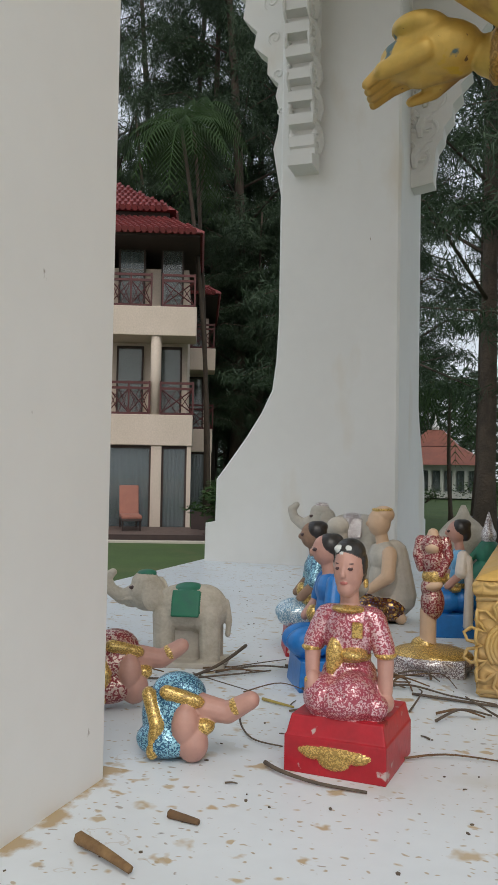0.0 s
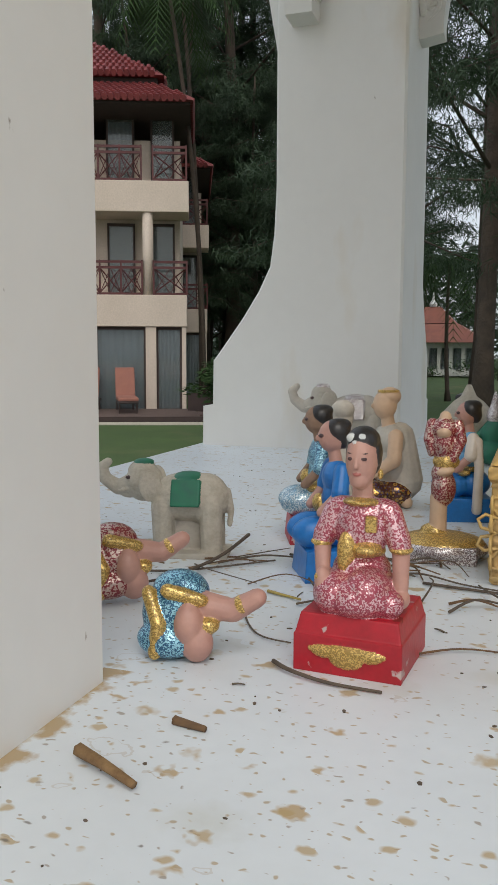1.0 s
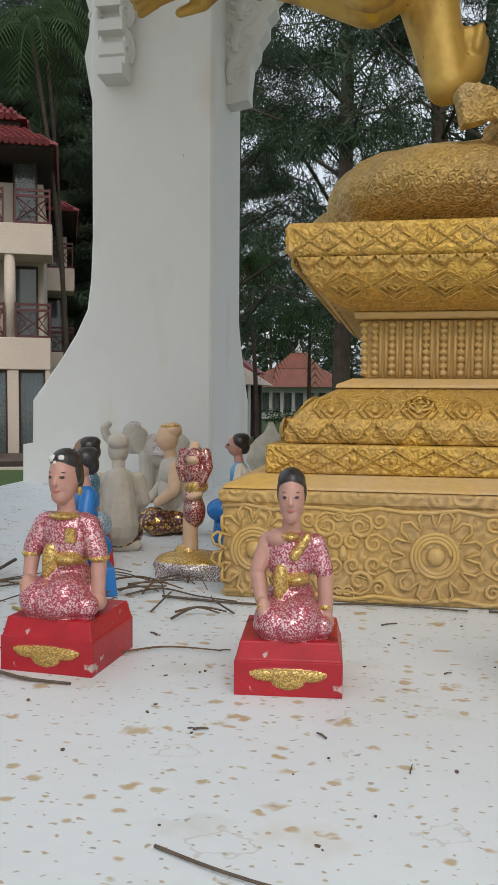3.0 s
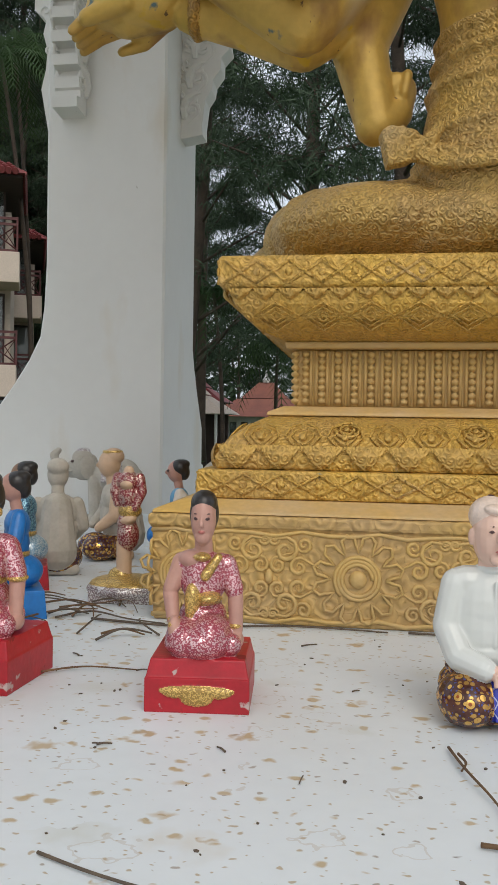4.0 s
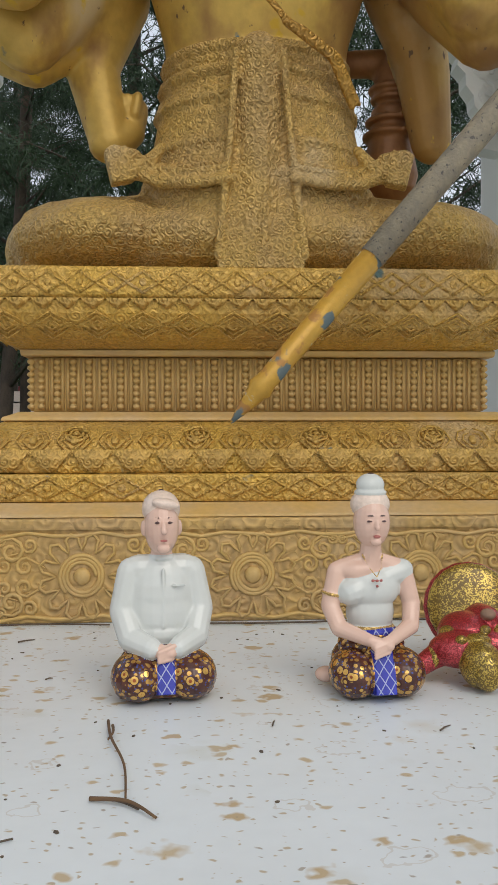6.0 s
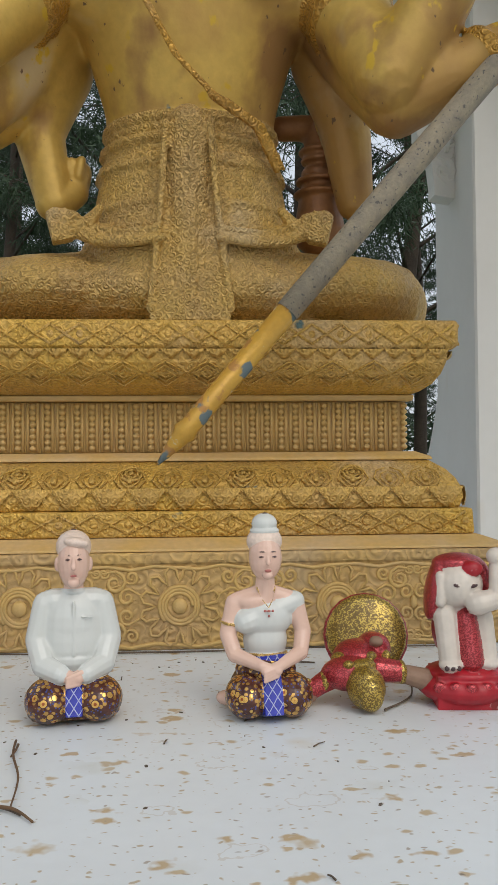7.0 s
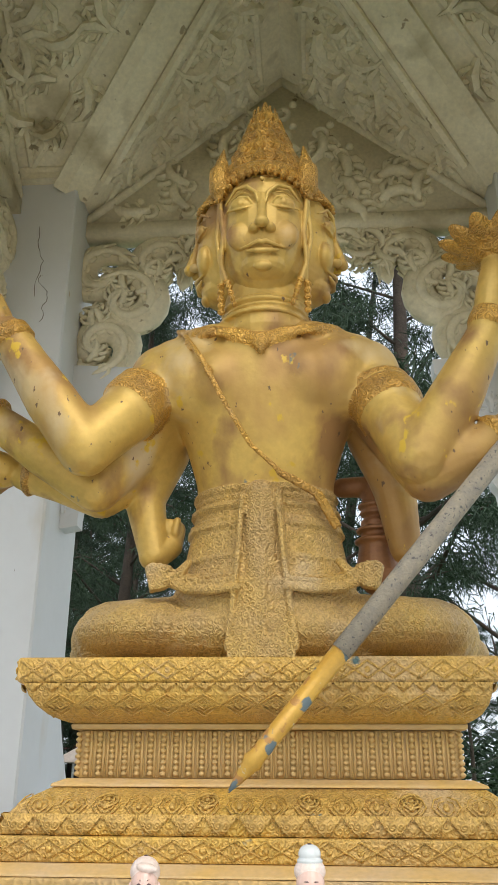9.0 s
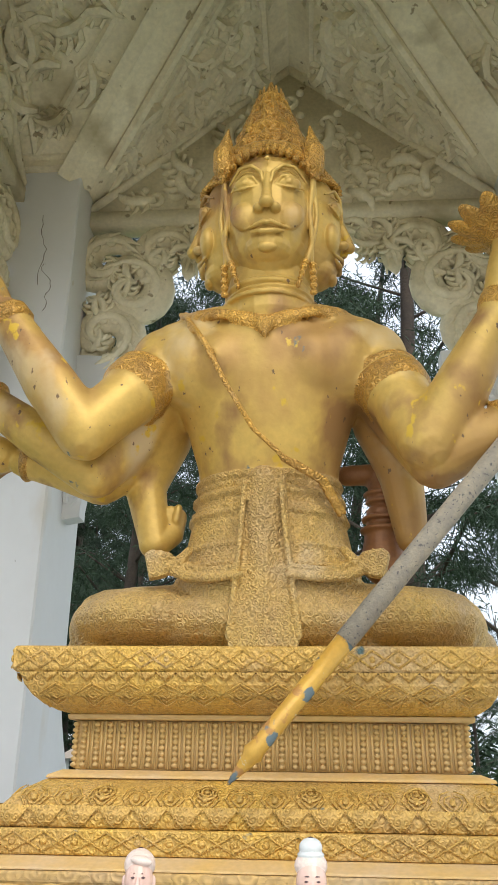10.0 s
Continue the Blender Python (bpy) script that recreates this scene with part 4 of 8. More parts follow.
def rosette():
    bm = bmesh.new()
    tube(bm, [((0.022 + 0.0055 * i / 24) * math.cos(2 * math.pi * i / 24), 0, (0.022 + 0.0055 * i / 24) * math.sin(2 * math.pi * i / 24)) for i in range(64)], 0.0036, 6, ((0, 1, 0), 0.8))
    blob(bm, (0, 0, 0), (0.014, 0.008, 0.014))
    path = []
    for j in range(12):
        a = j * math.pi / 6
        for r, o in ((0.043, 0.0), (0.054, 0.08), (0.064, 0.10), (0.071, 0.26), (0.064, 0.42), (0.054, 0.44)):
            path.append((math.cos(a + o) * r, -0.001, math.sin(a + o) * r))
    tube(bm, path + path[:1], 0.0028, 5, ((0, 1, 0), 0.9))
    return bm


def vine():
    bm = bmesh.new()
    for sx in (-1, 1):
        for sz in (-1, 1):
            for x, z, r, w, st, sense in ((0.022, 0.036, 0.019, 0.0036, 2.2, -1), (0.040, 0.014, 0.014, 0.0032, 0.6, 1), (0.012, 0.016, 0.012, 0.003, 1.4, 1), (0.047, 0.044, 0.011, 0.003, 3.6, 1), (0.006, 0.050, 0.008, 0.0026, 0.2, -1)):
                scroll(bm, (sx * x, 0, sz * z), (sx, 0, 0), (0, 0, sz), r, 1.5, w, 1.0, st, sense, 0.02, 14)
    blob(bm, (0, 0, 0), (0.006, 0.006, 0.011), u=8, v=6)
    return bm


side_parts("rosette", rosette, [(x, 0.514, 0.066, 0, 0.86) for x in (-0.472, -0.234, 0.004, 0.244, 0.478)], PED)
side_parts("vine_scroll", vine, [(x, 0.514, 0.066, 0, 1.0) for x in (-0.353, -0.115, 0.124, 0.361)], PED)


def rim():
    bm = bmesh.new()
    n = 30
    tube(bm, [(-0.515 + 1.03 * i / n, 0, 0.0035 * math.sin(i * 2.3)) for i in range(n + 1)], 0.0032, 6)
    return bm


side_parts("block_rim", rim, [(0, 0.514, 0.124, 0, 1), (0, 0.513, 0.008, 0, 1)], PED)


def beads():
    bm = bmesh.new()
    prof = []
    for i in range(8):
        z = (i - 4) * 0.0102
        prof += [(0.0022, z + 0.0006), (0.0054, z + 0.0026), (0.0064, z + 0.0051), (0.0054, z + 0.0076), (0.0022, z + 0.0096)]
    lathe(bm, prof, (0, 0, 0), 8)
    return bm


def reed():
    bm = bmesh.new()
    tube(bm, [(0, 0, -0.042), (0, 0, 0.042)], 0.0031, 6)
    return bm


cols = 29
side_parts("beaded_strip", beads, [((i - (cols - 1) / 2) * 0.0249, 0.346, 0.343, 0, 1) for i in range(cols)], PED, less=-0.018, mid=NX)
side_parts("reed", reed, [((i - (cols - 2) / 2) * 0.0249 + o, 0.345, 0.343, 0, 1) for i in range(cols - 1) for o in (-0.0042, 0.0042)], PED, less=-0.018, mid=NX)

side_parts("lotus_petal", lambda: petal_mesh(0.0600, 0.034, 0.013), [((i - 7) * 0.0600, 0.449, 0.240, radians(-12), 1) for i in range(15)], PEDR, mid=0.680)


def flame_leaf():
    """A pointed leaf with a raised rim and a curled heart, lying on the slope."""
    bm = bmesh.new()
    for k, r in ((1.0, 0.0016), (0.62, 0.0014)):
        for sx in (-1, 1):
            tube(bm, [(sx * 0.004 * k, 0, 0.024 * k), (sx * 0.020 * k, -0.001, 0.016 * k), (sx * 0.025 * k, -0.001, 0.0), (sx * 0.014 * k, -0.001, -0.016 * k), (0, 0, -0.027 * k)], [r * 0.6, r, r, r, r * 0.5], 5)
    blob(bm, (0, 0, 0.001), (0.006, 0.004, 0.009), u=8, v=5)
    return bm


side_parts("flame_leaf", flame_leaf, [((i - 6.5) * 0.0600, 0.436, 0.254, radians(-42), 1) for i in range(14)], PEDR, mid=0.682)
side_parts("small_petal", lambda: petal_mesh(0.036, 0.018, 0.010), [((i - 11.5) * 0.0365, 0.436, 0.467, radians(20), 1) for i in range(24)], PEDR, less=-0.004, mid=0.677)


def medallion():
    bm = bmesh.new()
    for r, w in ((0.017, 0.003), (0.010, 0.0025)):
        tube(bm, [(r * math.cos(a), 0, r * math.sin(a)) for a in (2 * math.pi * i / 16 for i in range(17))], w, 5, cap=False)
    blob(bm, (0, 0, 0), (0.005, 0.005, 0.005), u=8, v=5)
    return bm


side_parts("medallion", medallion, [(x, 0.424, 0.264, radians(-52), 1) for x in (-0.27, -0.09, 0.09, 0.27)], PEDR, mid=0.684)


def lattice(n, w, h, r):
    def make():
        bm = bmesh.new()
        for i in range(n):
            x0 = (i - n / 2) * w
            for z0, z1 in ((-h / 2, h / 2), (h / 2, -h / 2)):
                tube(bm, [(x0, 0, z0), (x0 + w / 2, -0.001, 0), (x0 + w, 0, z1)], r, 5, ((0, 1, 0), 0.8))
            blob(bm, (x0 + w / 2, -0.001, 0), (0.0035, 0.004, 0.0035), u=6, v=4)
            blob(bm, (x0 + w, 0, 0), (w * 0.12, 0.002, h * 0.2), u=8, v=5)
        return bm
    return make


side_parts("lattice_band", lattice(17, 0.0535, 0.030, 0.0020), [(0, 0.470, 0.186, 0, 1)], PEDR, mid=0.672)
side_parts("top_lattice_band", lattice(19, 0.0465, 0.032, 0.0026), [(0, 0.445, 0.488, 0, 1)], PEDR, less=-0.006, mid=0.677)
def chevrons():
    """Nested diamonds, cast low on the curved moulding."""
    bm = bmesh.new()
    path = []
    for k in (1.0, 0.66, 0.33):
        w, h = 0.033 * k, 0.024 * k
        path += [(-w, 0, 0), (0, -0.0015, h), (w, 0, 0), (0, -0.0015, -h), (-w * 0.96, 0, 0)]
    tube(bm, path, 0.0018, 5)
    return bm


side_parts("diamond", chevrons, [((i - 5.5) * 0.068, 0.420, 0.428, radians(38), 1) for i in range(12)], PEDR, less=0.008, mid=0.683)

# ---- the statue, one skin ----
g, c_, k_, d_ = 0, 1, 2, 3
S = []


def mir(shape_list):
    """The same shapes on the other side of the statue."""
    out = []
    F = Matrix.Translation((2 * SX, 0, 0)) @ Matrix.Diagonal((-1, 1, 1, 1))
    for s in shape_list:
        if s[0] == "cap":
            out.append(("cap", F @ s[1], F @ s[2], s[3], s[4], s[5]))
        else:
            m = s[1].copy()
            m = F @ m @ Matrix.Diagonal((-1, 1, 1, 1))
            out.append((s[0], m, *s[2:]))
    return out


def moved(s, d):
    """A shape set off by d."""
    if s[0] == "cap":
        return ("cap", s[1] + Vector(d), s[2] + Vector(d), *s[3:])
    return (s[0], Matrix.Translation(d) @ s[1], *s[2:])


def band(c, rx, ry, r, m, tilt=0.0, n=22):
    pts = [Vector((c[0] + rx * math.cos(a), c[1] + ry * math.sin(a), c[2] + tilt * math.cos(a))) for a in (2 * math.pi * i / n for i in range(n + 1))]
    return [cap(pts[i], pts[i + 1], r, r, m) for i in range(n)]


def loft(rows, n, m):
    """A smooth upright body through rows of z, y, half width, half depth."""
    zs = [r[0] for r in rows]
    ring = []
    for i in range(n):
        z = zs[0] + (zs[-1] - zs[0]) * i / (n - 1)
        ring.append((z, *(float(np.interp(z, zs, [r[k] for r in rows])) for k in (1, 2, 3))))
    return [("loft", ring, SX, m)]


def cuff(p, d, rad, r, m, n=12):
    d = Vector(d).normalized()
    a = d.orthogonal().normalized()
    b = d.cross(a)
    pts = [Vector(p) + rad * (math.cos(t) * a + math.sin(t) * b) for t in (2 * math.pi * i / n for i in range(n + 1))]
    return [cap(pts[i], pts[i + 1], r, r, m) for i in range(n)]


# crossed legs
side = [ell((0.450, 1.52, 0.582), (0.178, 0.215, 0.076), c_), cap((0.358, 1.47, 0.578), (0.60, 1.41, 0.580), 0.074, 0.076, c_), ell((0.362, 1.76, 0.574), (0.165, 0.15, 0.072), c_, (0, 0, 12)), cap((0.335, 1.52, 0.578), (0.315, 1.76, 0.574), 0.074, 0.072, c_)]
S += side + [moved(q, (0.018, 0, 0)) for q in mir(side)] + [ell((SX, 1.46, 0.575), (0.30, 0.165, 0.078), c_), ell((SX, 1.76, 0.56), (0.30, 0.12, 0.06), c_)]
# skirt and hips
S += loft(((0.57, 1.45, 0.205, 0.155), (0.65, 1.45, 0.188, 0.150), (0.73, 1.45, 0.172, 0.138), (0.80, 1.45, 0.158, 0.126), (0.86, 1.448, 0.148, 0.116)), 40, c_)
S += band((SX, 1.45, 0.862), 0.150, 0.118, 0.010, c_) + band((SX, 1.45, 0.825), 0.157, 0.125, 0.008, c_) + band((SX, 1.45, 0.782), 0.166, 0.132, 0.006, c_)
S += band((SX, 1.45, 0.712), 0.178, 0.142, 0.005, c_) + band((SX, 1.45, 0.655), 0.19, 0.152, 0.007, c_)
S += band((SX, 1.45, 0.845), 0.152, 0.121, 0.004, c_) + band((SX, 1.45, 0.795), 0.163, 0.130, 0.004, c_) + band((SX, 1.45, 0.672), 0.188, 0.150, 0.004, c_)
S += [bx((SX - 0.002, 1.318, 0.682), (0.066, 0.022, 0.172), c_, (-1, 0, 0), 0.60), cap((SX - 0.004, 1.312, 0.835), (SX - 0.002, 1.336, 0.575), 0.034, 0.045, c_)]
S += chain([(SX - 0.040, 1.288, 0.83), (SX - 0.048, 1.292, 0.70), (SX - 0.066, 1.296, 0.53)], [0.006, 0.006, 0.007], c_) + chain([(SX + 0.030, 1.286, 0.83), (SX + 0.042, 1.292, 0.70), (SX + 0.064, 1.296, 0.53)], [0.005, 0.006, 0.007], c_) + chain([(SX - 0.002, 1.279, 0.82), (SX + 0.004, 1.286, 0.70), (SX + 0.002, 1.293, 0.53)], [0.003, 0.004, 0.004], c_)
side = chain([(0.648, 1.283, 0.642), (0.59, 1.305, 0.640), (0.535, 1.335, 0.650), (0.500, 1.352, 0.668)], [0.007, 0.009, 0.010, 0.011], c_) + chain([(0.640, 1.290, 0.660), (0.58, 1.312, 0.658), (0.53, 1.345, 0.672)], [0.005, 0.006, 0.007], c_)
side += [cap((0.545, 1.36, 0.668), (0.478, 1.345, 0.676), 0.017, 0.017, c_), bx((0.474, 1.343, 0.674), (0.017, 0.016, 0.026), c_, (0, -14, 10)), cap((0.500, 1.340, 0.690), (0.468, 1.332, 0.694), 0.010, 0.010, c_), cap((0.522, 1.342, 0.682), (0.540, 1.345, 0.705), 0.012, 0.008, c_)]
S += side + mir(side)
# torso
S += loft(((0.85, 1.445, 0.146, 0.112), (0.90, 1.43, 0.152, 0.115), (0.98, 1.415, 0.176, 0.130), (1.06, 1.40, 0.205, 0.140), (1.12, 1.39, 0.222, 0.136), (1.17, 1.382, 0.205, 0.115), (1.205, 1.378, 0.16, 0.095)), 70, g)
side = [cap((0.60, 1.375, 1.205), (0.485, 1.38, 1.165), 0.06, 0.065, g), ell((0.465, 1.375, 1.125), (0.078, 0.082, 0.088), g)]
S += side + mir(side)
S += [cap((SX, 1.37, 1.20), (SX, 1.35, 1.33), 0.098, 0.088, g)] + band((SX, 1.35, 1.275), 0.09, 0.088, 0.006, g) + band((SX, 1.355, 1.245), 0.097, 0.094, 0.006, g)
side = [ell((0.535, 1.365, 1.115), (0.085, 0.105, 0.105), g), ell((0.500, 1.375, 1.150), (0.075, 0.090, 0.070), g), ell((0.60, 1.335, 1.10), (0.085, 0.085, 0.085), g)]
side += [ell((0.600, 1.368, 1.205), (0.105, 0.080, 0.050), g)]
S += side + mir(side)
# collar
for i in range(49):
    x = SX - 0.178 + 0.356 * i / 48
    v = 1 - abs(x - SX) / 0.178
    for row, (dz, r) in enumerate(((0.0, 0.0062), (-0.013, 0.0075), (-0.026, 0.0072))):
        if row == 2 and i % 2:
            continue
        z = 1.230 - 0.044 * v - 0.02 * max(0, v - 0.75) + dz * (0.55 + 0.6 * v)
        S.append(ell((x, 1.374 - 0.113 * math.sqrt(max(0.02, 1 - ((x - SX) / 0.183) ** 2)) - 0.002 * row, z), (r, 0.008, r * 1.1), k_))
S += [ell((SX, 1.248, 1.160), (0.022, 0.010, 0.024), k_), ell((SX, 1.246, 1.138), (0.010, 0.009, 0.014), k_)]
# cord over the shoulder
cord = [(0.50, 1.345, 1.240), (0.522, 1.275, 1.19), (0.562, 1.243, 1.12), (0.61, 1.243, 1.02), (0.665, 1.270, 0.93), (0.73, 1.295, 0.875), (0.80, 1.325, 0.84), (0.838, 1.36, 0.78)]
S += chain(cord, [0.006] * 8, k_) + chain([(x + 0.011, y, z + 0.003) for x, y, z in cord], [0.0045] * 8, k_)
# head with its four faces, cast finer than the body
HX_, HY_, HZ = 0.698, 1.355, 1.43
H = [ell((HX_, HY_, HZ + 0.02), (0.138, 0.138, 0.165), g), cap((HX_, 1.362, 1.22), (HX_, HY_, 1.34), 0.098, 0.090, g)]
H += band((HX_, 1.358, 1.285), 0.0925, 0.0925, 0.0035, g) + band((HX_, 1.36, 1.262), 0.096, 0.096, 0.0035, g)
for a in range(4):
    R = Matrix.Translation((HX_, HY_, HZ)) @ Matrix.Rotation(a * math.pi / 2, 4, "Z")

    def fc(p):
        return tuple(R @ Vector(p))

    def fe(p, r, m=g):
        return ell(fc(p), r, m, (0, 0, 90 * a))

    def fch(pts, radii, m=g):
        return chain([fc(p) for p in pts], radii, m)

    # cheeks, jaw, chin, forehead
    H += [fe((0, -0.058, 0.008), (0.098, 0.105, 0.150)), fe((0, -0.055, -0.058), (0.088, 0.090, 0.070)), fe((0, -0.088, -0.086), (0.056, 0.062, 0.040)), fe((0, -0.062, 0.085), (0.096, 0.093, 0.085)), fe((0, -0.138, -0.106), (0.020, 0.012, 0.012))]
    # nose
    H += fch([(0, -0.156, 0.066), (0, -0.166, 0.030), (0, -0.177, -0.012)], [0.008, 0.009, 0.0125]) + [fe((0, -0.179, -0.021), (0.016, 0.014, 0.013))]
    # mouth
    H += fch([(-0.046, -0.142, -0.064), (-0.022, -0.156, -0.063), (-0.007, -0.162, -0.059), (0, -0.161, -0.062), (0.007, -0.162, -0.059), (0.022, -0.156, -0.063), (0.046, -0.142, -0.064)], [0.0022, 0.0048, 0.0055, 0.005, 0.0055, 0.0048, 0.0022])
    H += fch([(-0.034, -0.146, -0.073), (-0.014, -0.156, -0.079), (0.014, -0.156, -0.079), (0.034, -0.146, -0.073)], [0.003, 0.0062, 0.0062, 0.003])
    H += [fe((0, -0.162, 0.106), (0.006, 0.005, 0.006))]
    for q in (-1, 1):
        H += [fe((q * 0.018, -0.163, -0.026), (0.012, 0.014, 0.0105)), fe((q * 0.046, -0.137, -0.028), (0.034, 0.020, 0.036)), fe((q * 0.045, -0.145, 0.046), (0.027, 0.015, 0.0135)), fe((q * 0.047, -0.158, 0.047), (0.0085, 0.0045, 0.0085))]
        H += fch([(q * 0.046, -0.142, -0.064), (q * 0.052, -0.139, -0.060), (q * 0.052, -0.140, -0.055)], [0.002, 0.0022, 0.0016])
        # brow running into the side of the nose, upper and lower lids
        H += fch([(q * 0.009, -0.165, 0.040), (q * 0.013, -0.163, 0.068), (q * 0.034, -0.158, 0.089), (q * 0.060, -0.146, 0.091), (q * 0.084, -0.124, 0.066)], [0.003, 0.0048, 0.0046, 0.004, 0.0025])
        H += fch([(q * 0.017, -0.156, 0.040), (q * 0.032, -0.160, 0.058), (q * 0.052, -0.155, 0.062), (q * 0.066, -0.145, 0.055), (q * 0.080, -0.130, 0.040)], [0.002, 0.0034, 0.0036, 0.003, 0.002])
        H += fch([(q * 0.017, -0.156, 0.040), (q * 0.038, -0.158, 0.032), (q * 0.060, -0.149, 0.034), (q * 0.076, -0.133, 0.042)], [0.002, 0.0026, 0.0026, 0.002])
        H += fch([(q * 0.026, -0.157, 0.070), (q * 0.046, -0.153, 0.076), (q * 0.070, -0.138, 0.068)], [0.0016, 0.0022, 0.0016])
        # strap and tassel beside the face
        H += fch([(q * 0.098, -0.100, 0.105), (q * 0.106, -0.090, 0.0), (q * 0.098, -0.094, -0.060), (q * 0.084, -0.092, -0.108)], [0.006, 0.0055, 0.0055, 0.006])
        H += [fe((q * (0.080 - 0.004 * k), -0.096, -0.118 - 0.014 * k), (0.0085 - 0.0008 * k, 0.009, 0.008), k_) for k in range(5)]
        H += [fe((q * 0.099, -0.100, 0.112), (0.013, 0.013, 0.016), k_)]
    # diadem: beaded courses bowed over the forehead, tongues above them
    for row, (z, r) in enumerate(((0.116, 0.0050), (0.128, 0.0075), (0.144, 0.0070))):
        n = 15 - row * 2
        for k in range(n):
            t = (k / (n - 1) - 0.5) * (0.205 - 0.018 * row)
            H.append(fe((t, -0.159 + 5.2 * t * t + 0.010 * row, z + 0.012 - 3.2 * t * t), (r * 1.05, 0.010, r * 1.1), k_))
    for k in range(7):
        t = (k - 3) * 0.024
        H.append(cap(fc((t, -0.128 + 4.0 * t * t, 0.160 - 2 * t * t)), fc((t * 0.9, -0.112 + 4.0 * t * t, 0.196 - 3.5 * t * t)), 0.012, 0.004, k_))
    # lotus bud on each corner
    H += fch([(0.100, -0.100, 0.130), (0.103, -0.103, 0.168), (0.098, -0.098, 0.198), (0.094, -0.094, 0.250)], [0.026, 0.024, 0.015, 0.003], k_)
    for k in range(5):
        t = k * 1.256
        H.append(cap(fc((0.101 + 0.018 * math.cos(t), -0.101 + 0.018 * math.sin(t), 0.150)), fc((0.097 + 0.011 * math.cos(t), -0.097 + 0.011 * math.sin(t), 0.212)), 0.008, 0.003, k_))
# tiered tower
H += [ell((HX_, HY_, HZ + 0.175), (0.126, 0.126, 0.060), k_)]
for z, r, h in ((0.222, 0.096, 0.050), (0.275, 0.078, 0.050), (0.322, 0.062, 0.046), (0.364, 0.048, 0.042), (0.402, 0.034, 0.036)):
    H += [ell((HX_, HY_, HZ + z), (r, r, h), k_)] + band((HX_, HY_, HZ + z + 0.012), r * 0.96, r * 0.96, 0.0055, k_) + band((HX_, HY_, HZ + z - 0.016), r * 0.98, r * 0.98, 0.006, k_)
    for k in range(12):
        t = k * math.pi / 6 + z * 9
        H.append(cap((HX_ + r * math.cos(t), HY_ + r * math.sin(t), HZ + z), (HX_ + r * 0.86 * math.cos(t), HY_ + r * 0.86 * math.sin(t), HZ + z + 0.042), r * 0.16, 0.003, k_))
H += [cap((HX_, HY_, HZ + 0.420), (HX_, HY_, HZ + 0.478), 0.022, 0.005, k_)]


def palm(p, d, n, r, m):
    """A closed palm with laid-together fingers."""
    p, d, n = Vector(p), Vector(d).normalized(), Vector(n).normalized()
    s = d.cross(n).normalized()
    out = [cap(p, p + d * r * 1.3, r * 0.72, r * 0.8, m), cap(p + s * r * 0.4, p + d * r * 1.4 + s * r * 0.5, r * 0.55, r * 0.5, m), cap(p - s * r * 0.4, p + d * r * 1.4 - s * r * 0.5, r * 0.55, r * 0.5, m)]
    for j in range(4):
        o = s * r * (j - 1.5) * 0.42
        out += chain([p + d * r * 1.5 + o, p + d * r * 2.4 + o - n * r * 0.25, p + d * r * 3.0 + o * 0.9 - n * r * 0.7], [r * 0.27, r * 0.24, r * 0.18], m)
    out += chain([p + s * r * 0.7, p + d * r * 1.0 + s * r * 1.25 - n * r * 0.3, p + d * r * 1.8 + s * r * 1.2 - n * r * 0.5], [r * 0.3, r * 0.26, r * 0.18], m)
    return out


def arm(pts, radii):
    return chain(pts, radii, g)


# arms on the statue's one side
S += arm([(0.465, 1.37, 1.12), (0.405, 1.30, 1.02), (0.338, 1.235, 0.915)], [0.070, 0.064, 0.056]) + arm([(0.338, 1.235, 0.915), (0.262, 1.22, 1.02), (0.155, 1.215, 1.175)], [0.057, 0.054, 0.038])
S += palm((0.135, 1.215, 1.21), (-0.5, 0, 0.8), (0.8, 0, 0.5), 0.038, g)
S += cuff((0.158, 1.215, 1.168), (-0.5, 0, 0.75), 0.040, 0.010, k_) + cuff((0.168, 1.215, 1.152), (-0.5, 0, 0.75), 0.042, 0.010, k_) + cuff((0.424, 1.32, 1.055), (0.5, 0.6, 0.9), 0.066, 0.012, k_) + cuff((0.412, 1.305, 1.032), (0.5, 0.6, 0.9), 0.066, 0.012, k_)
S += arm([(0.45, 1.42, 1.07), (0.40, 1.40, 0.97), (0.335, 1.355, 0.872)], [0.066, 0.06, 0.052]) + arm([(0.335, 1.355, 0.872), (0.22, 1.34, 0.945), (0.085, 1.335, 1.04)], [0.052, 0.048, 0.036]) + cuff((0.10, 1.335, 1.03), (-0.8, 0, 0.5), 0.04, 0.011, k_)
S += palm((0.06, 1.335, 1.055), (-0.9, 0, 0.35), (0, -0.3, 1), 0.034, g)
S += arm([(0.46, 1.45, 1.04), (0.42, 1.45, 0.95), (0.33, 1.425, 0.875)], [0.062, 0.056, 0.048]) + arm([(0.33, 1.425, 0.875), (0.24, 1.42, 0.905), (0.155, 1.42, 0.925)], [0.048, 0.042, 0.034])
S += palm((0.105, 1.42, 0.934), (-1, 0, -0.12), (0, 0.2, 1), 0.046, g) + [ell((0.075, 1.405, 0.940), (0.070, 0.046, 0.042), g), ell((0.030, 1.405, 0.928), (0.045, 0.044, 0.030), g), cap((0.06, 1.372, 0.925), (-0.005, 1.378, 0.905), 0.018, 0.014, g), ell((0.05, 1.39, 0.968), (0.045, 0.040, 0.022), g)] + cuff((0.165, 1.42, 0.924), (-1, 0, 0.1), 0.036, 0.009, k_)
